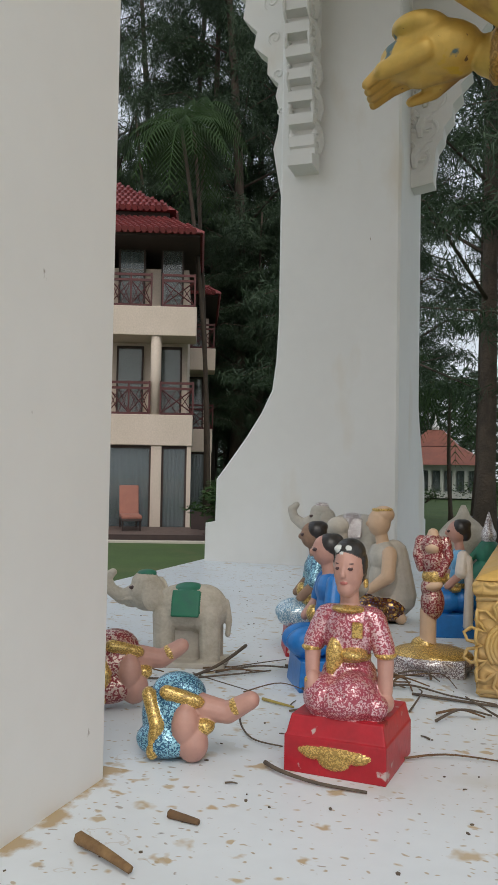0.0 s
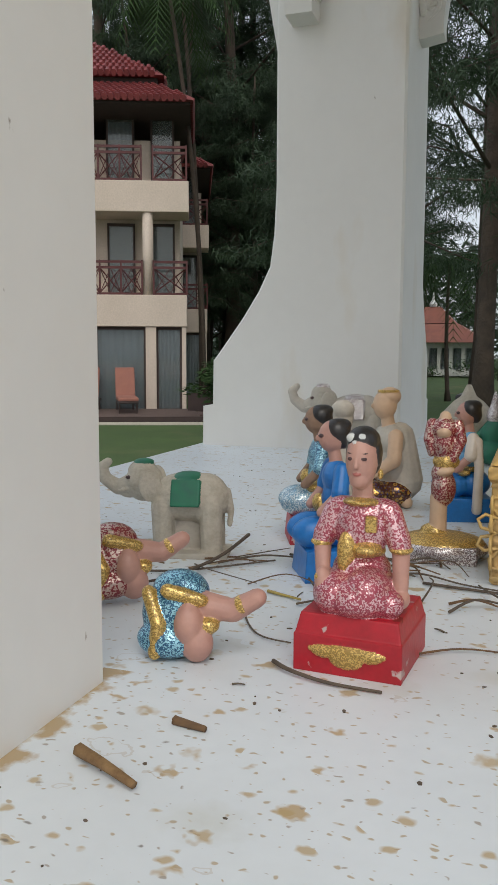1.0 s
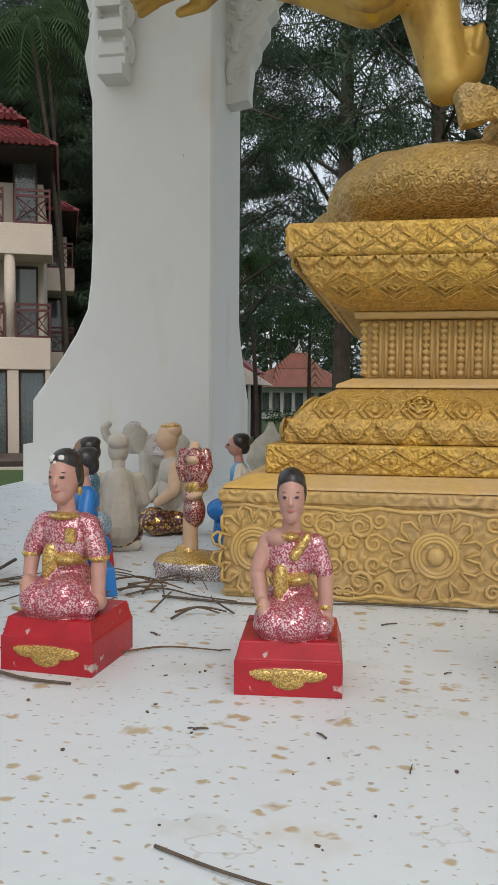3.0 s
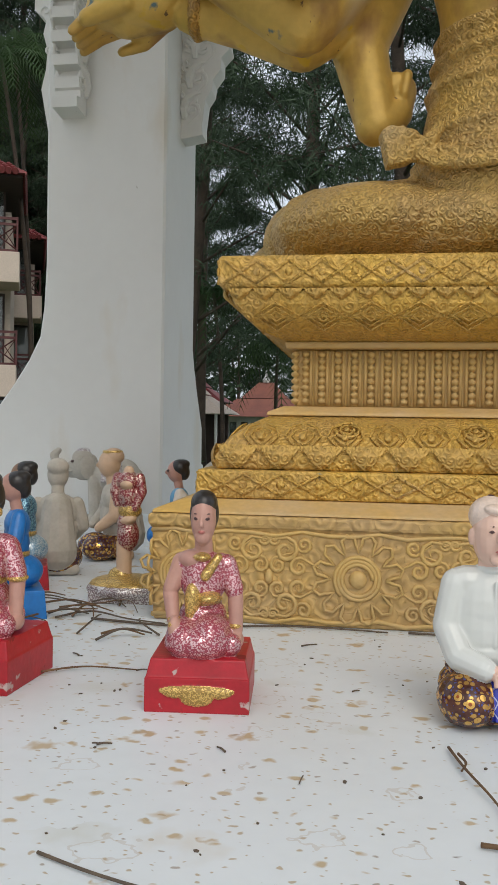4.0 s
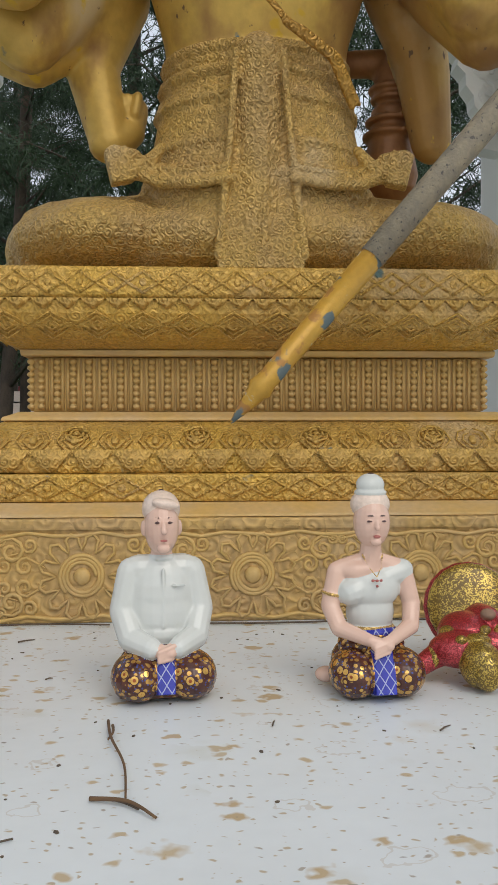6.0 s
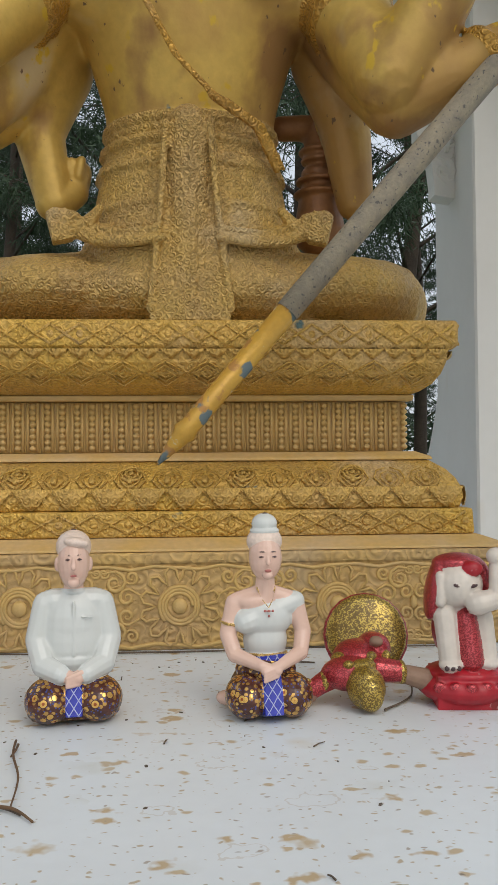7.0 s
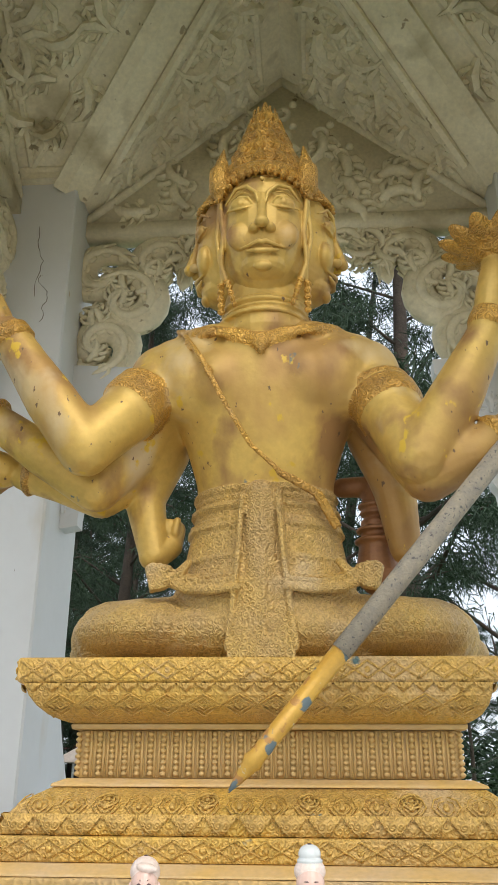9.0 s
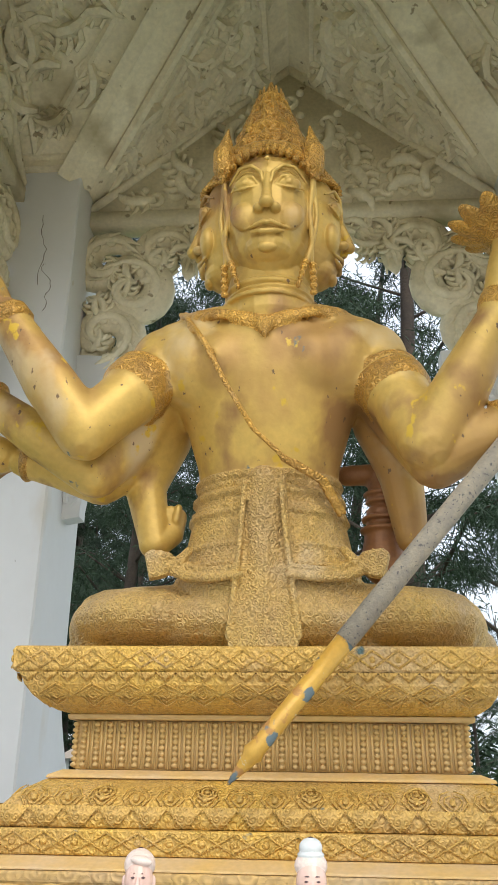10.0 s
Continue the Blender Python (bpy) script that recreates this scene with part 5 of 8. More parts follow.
S += arm([(0.46, 1.48, 1.0), (0.418, 1.47, 0.88), (0.446, 1.46, 0.752)], [0.058, 0.046, 0.033]) + arm([(0.446, 1.46, 0.750), (0.478, 1.48, 0.775)], [0.034, 0.028])
S += [cap((0.482, 1.48, 0.775), (0.490, 1.48, 0.812), 0.023, 0.022, g), cap((0.472, 1.462, 0.80), (0.478, 1.462, 0.826), 0.009, 0.009, g), cap((0.490, 1.460, 0.80), (0.495, 1.460, 0.828), 0.009, 0.009, g)]
# and on the other
S += arm([(0.925, 1.37, 1.12), (0.965, 1.30, 1.0), (1.005, 1.235, 0.880)], [0.070, 0.064, 0.058]) + arm([(1.005, 1.235, 0.880), (1.085, 1.215, 1.01), (1.155, 1.21, 1.145)], [0.058, 0.054, 0.038])
S += arm([(1.155, 1.21, 1.145), (1.175, 1.215, 1.24), (1.188, 1.22, 1.315)], [0.036, 0.034, 0.026]) + cuff((1.160, 1.21, 1.155), (0.3, 0, 0.9), 0.040, 0.010, k_) + cuff((1.167, 1.21, 1.172), (0.3, 0, 0.9), 0.039, 0.010, k_)
S += cuff((0.952, 1.325, 1.045), (-0.3, 0.5, 0.9), 0.068, 0.012, k_) + cuff((0.960, 1.31, 1.02), (-0.3, 0.5, 0.9), 0.067, 0.012, k_)
S += arm([(0.94, 1.40, 1.06), (0.985, 1.34, 0.95), (1.02, 1.26, 0.852)], [0.066, 0.06, 0.052]) + arm([(1.02, 1.26, 0.852), (1.10, 1.23, 0.885), (1.175, 1.215, 0.93)], [0.052, 0.046, 0.036]) + cuff((1.15, 1.218, 0.915), (0.8, 0, 0.45), 0.042, 0.010, k_)
S += [ell((1.20, 1.205, 0.938), (0.042, 0.036, 0.034), g), cap((1.185, 1.18, 0.95), (1.215, 1.175, 0.92), 0.014, 0.012, g), cap((1.20, 1.182, 0.965), (1.232, 1.178, 0.94), 0.014, 0.012, g)]
S += arm([(0.93, 1.46, 1.02), (0.975, 1.46, 0.90), (0.99, 1.45, 0.755)], [0.058, 0.048, 0.034])
# dark vessel and bar at the far side
S += [cap((0.86, 1.54, 0.925), (1.0, 1.52, 0.925), 0.026, 0.026, d_), cap((0.935, 1.52, 0.72), (0.935, 1.52, 0.80), 0.05, 0.035, d_), ell((0.935, 1.52, 0.83), (0.034, 0.034, 0.02), d_), cap((0.935, 1.52, 0.84), (0.935, 1.52, 0.90), 0.022, 0.03, d_), ell((0.935, 1.52, 0.79), (0.05, 0.05, 0.012), d_)] + band((0.935, 1.52, 0.855), 0.03, 0.03, 0.005, d_) + band((0.935, 1.52, 0.872), 0.034, 0.034, 0.005, d_) + band((0.935, 1.52, 0.815), 0.040, 0.040, 0.005, d_)
for p, d, r in (((0.432, 1.33, 1.075), (0.5, 0.6, 0.9), 0.068), ((0.418, 1.312, 1.044), (0.5, 0.6, 0.9), 0.066), ((0.945, 1.335, 1.068), (-0.3, 0.5, 0.9), 0.069), ((0.956, 1.318, 1.032), (-0.3, 0.5, 0.9), 0.068)):
    S += cuff(p, d, r, 0.007, k_, 20)
# lotus dish on the raised arm
for j in range(12):
    a = j * math.pi / 6
    S.append(ell((1.19 + 0.075 * math.cos(a), 1.22 + 0.075 * math.sin(a), 1.352), (0.045, 0.022, 0.010), k_, (0, -22, math.degrees(a))))
S += [ell((1.19, 1.22, 1.335), (0.05, 0.05, 0.022), k_)]
CROWNM = mat("chased_gold_ornament", (0.66, 0.38, 0.07), (0.45, 0.26, 0.07), 14, 0.45, 0.55, 0.5, 150, 0.003, spots=(((0.50, 0.36, 0.18), 9, 0.60, 0.05, 0.8),))
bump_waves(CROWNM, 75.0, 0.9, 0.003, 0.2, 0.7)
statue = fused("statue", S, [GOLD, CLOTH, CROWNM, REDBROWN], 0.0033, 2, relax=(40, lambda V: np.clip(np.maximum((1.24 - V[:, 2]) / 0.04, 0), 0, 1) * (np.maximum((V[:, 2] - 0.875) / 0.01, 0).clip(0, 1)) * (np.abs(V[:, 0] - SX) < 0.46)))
head = fused("head", H, [GOLD, CLOTH, CROWNM, REDBROWN], 0.0019, 2)
bm = bmesh.new()
bm.from_mesh(statue.data)
bm.from_mesh(head.data)
bm.to_mesh(statue.data)
bm.free()
bpy.data.objects.remove(head)
tagged(statue, "gold painted seated four-faced many-armed statue, weathered patterned skirt", "statue")

# ---- the spear ----
bm = bmesh.new()
a, b = Vector((0.640, 1.195, 0.279)), Vector((1.245, 1.188, 0.985))
d = (b - a).normalized()
L_ = (b - a).length
tube(bm, [a, a + d * 0.02, a + d * 0.055, a + d * 0.062, a + d * 0.075, a + d * 0.30], [0.002, 0.007, 0.0145, 0.0185, 0.0150, 0.0175], 14)
spear = thing("spear", "long cement spear, flaking gold paint on its lower end", "spear")
part("spear_point", bm, SPEARM, spear, "flaking gold painted tip", True)
bm = bmesh.new()
tube(bm, [a + d * 0.30, a + d * 0.55, b], [0.0188, 0.0195, 0.0195], 14)
part("shaft", bm, SPEARG, spear, "bare grey pitted cement shaft", True)

# ---- outdoors ----
GZ = -1.5
bm = bmesh.new()
n = 40
grid = [[bm.verts.new(((i - n / 2) * 10, (j - n / 2) * 10 + 40, GZ + 0.02 * math.sin(i * 1.3) * math.cos(j * 0.9))) for j in range(n + 1)] for i in range(n + 1)]
for i in range(n):
    for j in range(n):
        bm.faces.new((grid[i][j], grid[i + 1][j], grid[i + 1][j + 1], grid[i][j + 1]))
tagged(ob_from("ground", bm, GRASS, smooth=True), "mown green lawn under tall trees", "lawn", kind="structure")
SAND = mat("pale_beach_sand", (0.55, 0.48, 0.38), (0.48, 0.42, 0.33), 1.0, 0.95, 0, 0.5, 30, 0.02)
# unseen beach, added in pale sand to bounce light up to the ceiling
bm = bmesh.new()
vs = [bm.verts.new(p) for p in ((-90, -90, GZ + 0.06), (90, -90, GZ + 0.06), (90, -2.5, GZ + 0.06), (-90, -2.5, GZ + 0.06))]
bm.faces.new(vs)
tagged(ob_from("beach", bm, SAND), "pale sand beach in front of the shrine", "beach", kind="structure")


def leaf_cloud(bm, rnd, c, n, spread, length, width, droop):
    """Fine hanging needles round one place."""
    for _ in range(n):
        p = Vector(c) + Vector((rnd.gauss(0, spread), rnd.gauss(0, spread), rnd.gauss(0, spread * 0.5)))
        d = Vector((rnd.uniform(-1, 1), rnd.uniform(-1, 1), rnd.uniform(-droop, 0.35))).normalized() * length * rnd.uniform(0.5, 1.2)
        s = d.cross(Vector((rnd.uniform(-1, 1), rnd.uniform(-1, 1), rnd.uniform(-1, 1)))).normalized() * width
        bm.faces.new((bm.verts.new(p - s), bm.verts.new(p + s), bm.verts.new(p + d)))


def casuarina(seed, height, first, spread, lean, limbs, sprays):
    rnd = random.Random(seed)
    t = thing("casuarina_tree", "tall dark casuarina tree with drooping needle foliage", "tree", "trees round the lawn")
    bm = bmesh.new()
    top = Vector((lean * height * 0.12, rnd.uniform(-0.5, 0.5), height))

    def stem(k):
        return Vector((top.x * k * k + 0.12 * math.sin(k * 5 + seed), top.y * k + 0.12 * math.cos(k * 4 + seed), height * k))
    tube(bm, [stem(i / 10) for i in range(11)], [0.17 * (1 - 0.85 * i / 10) + 0.02 + (0.10 if i == 0 else 0) for i in range(11)], 9)
    crown = bmesh.new()
    for i in range(limbs):
        k = first + (0.98 - first) * (i / limbs)
        a = i * 2.4 + rnd.uniform(-0.4, 0.4)
        ln = spread * (1.15 - k) * rnd.uniform(0.7, 1.25) + 0.4
        p0 = stem(k)
        p1 = p0 + Vector((math.cos(a) * ln * 0.5, math.sin(a) * ln * 0.5, ln * 0.32))
        p2 = p0 + Vector((math.cos(a) * ln, math.sin(a) * ln, ln * rnd.uniform(0.1, 0.5)))
        tube(bm, [p0, p1, p2], [0.055 * (1.1 - k), 0.03 * (1.1 - k), 0.008], 5)
        for q in range(9):
            u = 0.3 + 0.7 * q / 8
            c = p0.lerp(p1, u * 2) if u < 0.5 else p1.lerp(p2, u * 2 - 1)
            for _ in range(sprays):
                leaf_cloud(crown, rnd, c + Vector((rnd.gauss(0, 0.16), rnd.gauss(0, 0.16), rnd.uniform(-0.35, 0.05))), 46, 0.17, 0.27, 0.0115, 1.6)
    part("trunk", bm, BARK, t, smooth=True)
    me = bpy.data.meshes.new("crown")
    crown.to_mesh(me)
    crown.free()
    me.materials.append(LEAF)
    ob = new("crown", me)
    ob.parent = t
    return t


kinds = [casuarina(3, 15, 0.24, 3.4, 0.3, 26, 2), casuarina(11, 18, 0.28, 3.8, -0.5, 28, 2), casuarina(23, 13, 0.20, 3.2, 0.8, 24, 2)]
dense = [casuarina(31, 15, 0.14, 3.6, 0.3, 36, 2), casuarina(37, 18, 0.18, 3.8, -0.5, 38, 2)]
# where the trees stand: nearer ones with visible trunks first, then the wood behind
rnd = random.Random(5)
stand = [(0.9, 13.0), (-0.85, 16.0), (-3.9, 19.0), (2.6, 13.0), (-5.2, 27.0), (4.6, 16.0), (-6.6, 33.0), (-1.6, 26.0), (1.4, 21.0), (6.8, 22.0), (-17.0, 47.0), (9.5, 18.0)]
for j in range(74):
    a = radians(-52 + 86 * (j + rnd.uniform(0, 1)) / 74)
    if a > radians(-2) and j % 2:      # the wood is thin behind the shrine
        a -= radians(36)
    d = rnd.uniform(38, 62)
    if radians(-12.5) < a < radians(-3):      # the open lawn before the pavilion
        d += 28
    stand.append((math.sin(a) * d, math.cos(a) * d))
for j in range(12):
    a = radians(-40 + 22 * j / 12)
    d = rnd.uniform(38, 50)
    stand.append((math.sin(a) * d, math.cos(a) * d))
tall = ((-12.6, 31.0), (-10.6, 29.5), (-14.6, 32.0), (-8.6, 31.5), (-11.6, 35.0), (-13.6, 37.0), (-9.6, 37.0), (-16.6, 33.5), (-7.4, 34.0), (-15.6, 29.0))
stand += [(-20.0, 34.0), (-17.5, 36.0), (-23.0, 38.0), (-15.0, 35.0), (-13.0, 38.0), (-18.5, 42.0)]
placed = []
for i, (x, y) in enumerate(stand):
    size = rnd.uniform(0.9, 1.25) if i < 12 or i >= 86 else rnd.uniform(0.55, 0.95)
    m = pose(x, y, GZ, 0, 0, rnd.uniform(0, 360)) @ Matrix.Scale(size, 4)
    k = kinds[i % 3] if i < 12 or math.atan2(x, y) > radians(-13) else dense[i % 2]
    if i < 3:
        k.matrix_world = m
    elif k in dense and k not in placed:
        placed.append(k)
        k.matrix_world = m
    else:
        c = copy_thing(k, m)
        c.matrix_world = m
for i, (x, y) in enumerate(tall):
    m = pose(x * 1.28, y * 1.28, GZ, 0, 0, 47 * i) @ Matrix.Scale(1.85 + 0.06 * (i % 3), 4)
    c = copy_thing(dense[i % 2], m)
    c.matrix_world = m


def coconut_palm(seed, height, lean, at):
    rnd = random.Random(seed)
    t = thing("coconut_palm", "slender coconut palm with arching fronds", "palm tree", "palms by the houses", at=at)
    bm = bmesh.new()
    tube(bm, [(lean * k * k, 0.1 * math.sin(3 * k), height * k) for k in (i / 12 for i in range(13))], [0.085 - 0.03 * i / 12 + (0.05 if i == 0 else 0) for i in range(13)], 9)
    part("trunk", bm, BARK, t, smooth=True)
    for j in range(15):
        bm = bmesh.new()
        a, up = j * 2.4, rnd.uniform(-0.2, 0.9)
        spine = []
        for i in range(11):
            k = i / 10
            r = 2.6 * k * (1 - 0.2 * k)
            spine.append(Vector((lean + math.cos(a) * r, math.sin(a) * r, height + up * 2.0 * k - 2.6 * k * k)))
        tube(bm, spine, [0.035 - 0.003 * i for i in range(11)], 5)
        side = Vector((-math.sin(a), math.cos(a), 0))
        for i in range(1, 11):
            for h in (0.0, 0.5):
                p = spine[i - 1].lerp(spine[i], h)
                d = (spine[i] - spine[i - 1]).normalized()
                for s in (-1, 1):
                    ln = 0.75 * math.sin(math.pi * (0.12 + 0.8 * (i + h) / 11)) + 0.1
                    e = p + side * s * ln * 0.75 + d * ln * 0.45 - Vector((0, 0, ln * 0.55))
                    w = d * 0.028
                    bm.faces.new((bm.verts.new(p - w), bm.verts.new(p + w), bm.verts.new(e)))
        part("frond", bm, PALML, t)
    return t


coconut_palm(2, 12.8, -1.1, pose(-9.68, 24.2, GZ, 0, 0, 10))
coconut_palm(5, 14.2, -0.7, pose(-10.7, 26.5, GZ, 0, 0, 20))
coconut_palm(9, 6.2, 0.4, pose(-4.3, 27.0, GZ, 0, 0, 200))
coconut_palm(12, 5.0, -0.3, pose(-2.9, 31.0, GZ, 0, 0, 90))


# ---- the house with balconies ----
def roof_hip(bm, x0, x1, y0, y1, z0, z1, inset):
    lo = [bm.verts.new(p) for p in ((x0, y0, z0), (x1, y0, z0), (x1, y1, z0), (x0, y1, z0))]
    hi = [bm.verts.new(p) for p in ((x0 + inset, y0 + inset, z1), (x1 - inset, y0 + inset, z1), (x1 - inset, y1 - inset, z1), (x0 + inset, y1 - inset, z1))]
    for j in range(4):
        bm.faces.new((lo[j], lo[(j + 1) % 4], hi[(j + 1) % 4], hi[j]))
    bm.faces.new(lo[::-1])
    bm.faces.new(hi)


def tile_rows(parent, x0, x1, y0, z0, z1, inset, side_y1):
    """Rolled tile courses on the front and end slopes of a hipped roof."""
    rows = 9
    bm = bmesh.new()
    for r in range(rows):
        k0, k1 = r / rows, (r + 1) / rows + 0.02
        a0, a1 = x0 + inset * k0, x1 - inset * k0
        n = int((a1 - a0) / 0.22)
        for j in range(n):
            x = a0 + 0.11 + j * 0.22
            if x < x0 + inset * k1 or x > x1 - inset * k1 + 0.1:
                continue
            tube(bm, [(x, y0 + inset * k0 - 0.02, z0 + (z1 - z0) * k0 + 0.035), (x, y0 + inset * k1 - 0.02, z0 + (z1 - z0) * k1 + 0.02)], [0.105, 0.09], 6)
        b0, b1 = y0 + inset * k0, side_y1 - inset * k0
        for j in range(int((b1 - b0) / 0.22)):
            y = b0 + 0.11 + j * 0.22
            if y < y0 + inset * k1:
                continue
            tube(bm, [(x1 - inset * k0 + 0.02, y, z0 + (z1 - z0) * k0 + 0.035), (x1 - inset * k1 + 0.02, y, z0 + (z1 - z0) * k1 + 0.02)], [0.105, 0.09], 6)
    ob = part("roof_tiles", bm, TILE, parent)
    ob["kind"] = "stuff"


def railing(parent, x0, x1, y, z0, z1):
    r = part("railing", bmesh.new(), RAIL, parent, "dark red timber railing with crossed bars")
    for za in (z0 + 0.03, z1, z1 - 0.16):
        bm = bmesh.new()
        add_box(bm, (x0, y - 0.03, za - 0.035), (x1, y + 0.03, za + 0.035))
        part("rail", bm, RAIL, r)
    n = max(1, round((x1 - x0) / 0.8))
    w = (x1 - x0) / n
    for j in range(n + 1):
        bm = bmesh.new()
        add_box(bm, (x0 + j * w - 0.03, y - 0.035, z0), (x0 + j * w + 0.03, y + 0.035, z1 + 0.05))
        part("post", bm, RAIL, r)
    for j in range(n):
        a = x0 + j * w
        for u0, u1, rad, dy in ((0, 1, 0.022, 0), (1, 0, 0.022, 0.004), (0, 0.5, 0.016, 0.02), (0.5, 0, 0.016, 0.024), (0.5, 1, 0.016, 0.02), (1, 0.5, 0.016, 0.024)):
            bm = bmesh.new()
            tube(bm, [(a + w * u0, y + dy, z0 + 0.05), (a + w * u1, y + dy, z1 - 0.17)], rad, 4)
            part("cross_bar", bm, RAIL, r)


def glazing(parent, x0, x1, y, z0, z1, curtain=True):
    w = part("window", bmesh.new(), RAIL, parent)
    bm = bmesh.new()
    for a, b, c, d in ((x0, x0 + 0.07, z0, z1), (x1 - 0.07, x1, z0, z1), (x0 + 0.07, x1 - 0.07, z1 - 0.08, z1), (x0 + 0.07, x1 - 0.07, z0, z0 + 0.06)):
        add_box(bm, (a, y - 0.05, c), (b, y + 0.05, d))
    part("window_frame", bm, TIMBER, w)
    bm = bmesh.new()
    add_box(bm, (x0 + 0.07, y - 0.008, z0 + 0.06), (x1 - 0.07, y + 0.008, z1 - 0.08))
    part("pane", bm, GLASS, w)
    if curtain:
        bm = bmesh.new()
        m = 26
        top = [bm.verts.new((x0 + (x1 - x0) * i / m, y + 0.22 + 0.05 * math.sin(i * 1.6), z1)) for i in range(m + 1)]
        low = [bm.verts.new((x0 + (x1 - x0) * i / m, y + 0.22 + 0.05 * math.sin(i * 1.6), z0)) for i in range(m + 1)]
        for i in range(m):
            bm.faces.new((top[i], top[i + 1], low[i + 1], low[i]))
        part("curtain", bm, CURTAIN, w, smooth=True)


def house(x1, y0, z, label):
    """Three storeys with balconies; x1 is its right end, y0 its front."""
    h = thing("house", label, "house", "resort houses")
    x0, y1 = x1 - 12.0, y0 + 7.0
    # z: heights measured up from the ground floor
    yb = y0 + 1.6
    bm = bmesh.new()
    add_box(bm, (x0, yb, z), (x1 - 0.25, y1, z + 8.0))
    part("wall", bm, CREAM, h)
    for za, zb, e in ((2.45, 3.35, 0.0), (5.67, 6.53, 0.08)):
        bm = bmesh.new()
        add_box(bm, (x0, y0, z + za), (x1 + e, yb - 0.003, z + zb), bevel=0.02)
        part("balcony_slab", bm, CREAM, h)
    for zb in (3.35, 6.53):
        railing(h, x1 - 1.15, x1, y0 + 0.06, z + zb, z + zb + 0.93)
        railing(h, x1 - 5.2, x1 - 1.55, y0 + 0.06, z + zb, z + zb + 0.93)
    for xc, za, zb in ((x1 - 1.35, 3.35, 5.667), (x1 - 5.4, 3.35, 5.667), (x1 - 5.4, 6.53, 8.6)):
        bm = bmesh.new()
        tube(bm, [(xc, y0 + 0.22, z + za), (xc, y0 + 0.22, z + zb)], 0.19, 16)
        part("column", bm, CREAM, h, smooth=True)
    # ground floor front with its openings
    for a, b, c, d in ((x1 - 0.18, x1 - 0.03, 0, 2.447), (x1 - 1.45, x1 - 1.08, 0, 2.447), (x1 - 5.0, x1 - 3.2, 0, 2.447)):
        bm = bmesh.new()
        add_box(bm, (a, y0 + 0.05, z + c), (b, y0 + 0.35, z + d))
        part("pier", bm, CREAM, h)
    glazing(h, x1 - 1.08, x1 - 0.18, y0 + 0.2, z + 0.02, z + 2.44)
    glazing(h, x1 - 3.2, x1 - 1.45, y0 + 0.2, z + 0.02, z + 2.44)
    for za in (3.40, 6.58):
        glazing(h, x1 - 2.9, x1 - 1.9, yb - 0.12, z + za, z + za + 2.15)
        glazing(h, x1 - 1.3, x1 - 0.45, yb - 0.12, z + za, z + za + 2.15, False)
        glazing(h, x1 - 4.8, x1 - 3.6, yb - 0.12, z + za, z + za + 2.15)
    # roofs: a lower skirt and a raised cap
    bm = bmesh.new()
    add_box(bm, (x0, y0 - 0.2, z + 8.55), (x1 + 0.15, y1, z + 8.62))
    part("soffit", bm, TIMBER, h)
    bm = bmesh.new()
    roof_hip(bm, x0 - 0.5, x1 + 0.25, y0 - 0.4, y1 + 0.4, z + 8.63, z + 9.35, 1.25)
    part("roof", bm, TILE, h)
    tile_rows(h, x0 + 5, x1 + 0.25, y0 - 0.4, z + 8.63, z + 9.35, 1.25, y1)
    bm = bmesh.new()
    add_box(bm, (x0 + 0.6, y0 + 0.8, z + 9.34), (x1 - 1.0, y1 - 0.8, z + 9.55))
    part("roof_band", bm, TIMBER, h)
    bm = bmesh.new()
    roof_hip(bm, x0 + 0.2, x1 - 0.75, y0 + 0.55, y1 - 0.5, z + 9.56, z + 11.2, 2.6)
    part("roof", bm, TILE, h)
    tile_rows(h, x0 + 5, x1 - 0.75, y0 + 0.55, z + 9.56, z + 11.2, 2.6, y1 - 0.5)
    return h


def squared_to(ob, x, y):
    """Turns a thing by its corner so that it faces the shrine."""
    ob.matrix_world = Matrix.Translation((x, y, 0)) @ Matrix.Rotation(radians(23), 4, "Z") @ Matrix.Diagonal((0.82, 1, 1, 1)) @ Matrix.Translation((-x, -y, 0)) @ ob.matrix_world
    return ob


near_house = house(-9.42, 22.3, -1.47, "cream rendered three-storey house with red tiled roof and balconies")
far_house = house(-12.0, 30.2, -1.45, "second cream house with red tiled roof behind the first")

squared_to(near_house, -9.42, 22.3)
squared_to(far_house, -12.0, 30.2)
bm = bmesh.new()
deck = thing("deck", "grey-brown timber terrace in front of the house", "deck", kind="structure")
for j in range(26):
    b2 = bmesh.new()
    add_box(b2, (-18, 18.9 + j * 0.13, GZ), (-8.3 if j > 8 else -9.0, 18.9 + j * 0.13 + 0.122, GZ + 0.12))
    part("plank", b2, DECK, deck)
bm.free()
bm = bmesh.new()
add_box(bm, (-18, 18.8, GZ), (-8.6, 18.89, GZ + 0.16))
part("edge_board", bm, TIMBER, deck)
bm = bmesh.new()
add_box(bm, (-25, 18.2, GZ), (-6.2, 18.6, GZ + 0.045))
path_edge = tagged(ob_from("path_edge", bm, CLAY), "pale concrete strip along the lawn edge", "kerb", kind="structure")
# low timber fence beside the terrace
fence = thing("low_fence", "dark timber low fence beside the terrace", "fence")
for j in range(7):
    bm = bmesh.new()
    add_box(bm, (-9.1 + j * 0.33, 21.6 - j * 0.22, GZ), (-9.1 + j * 0.33 + 0.31, 21.66 - j * 0.22, GZ + 0.62))
    part("board", bm, TIMBER, fence)


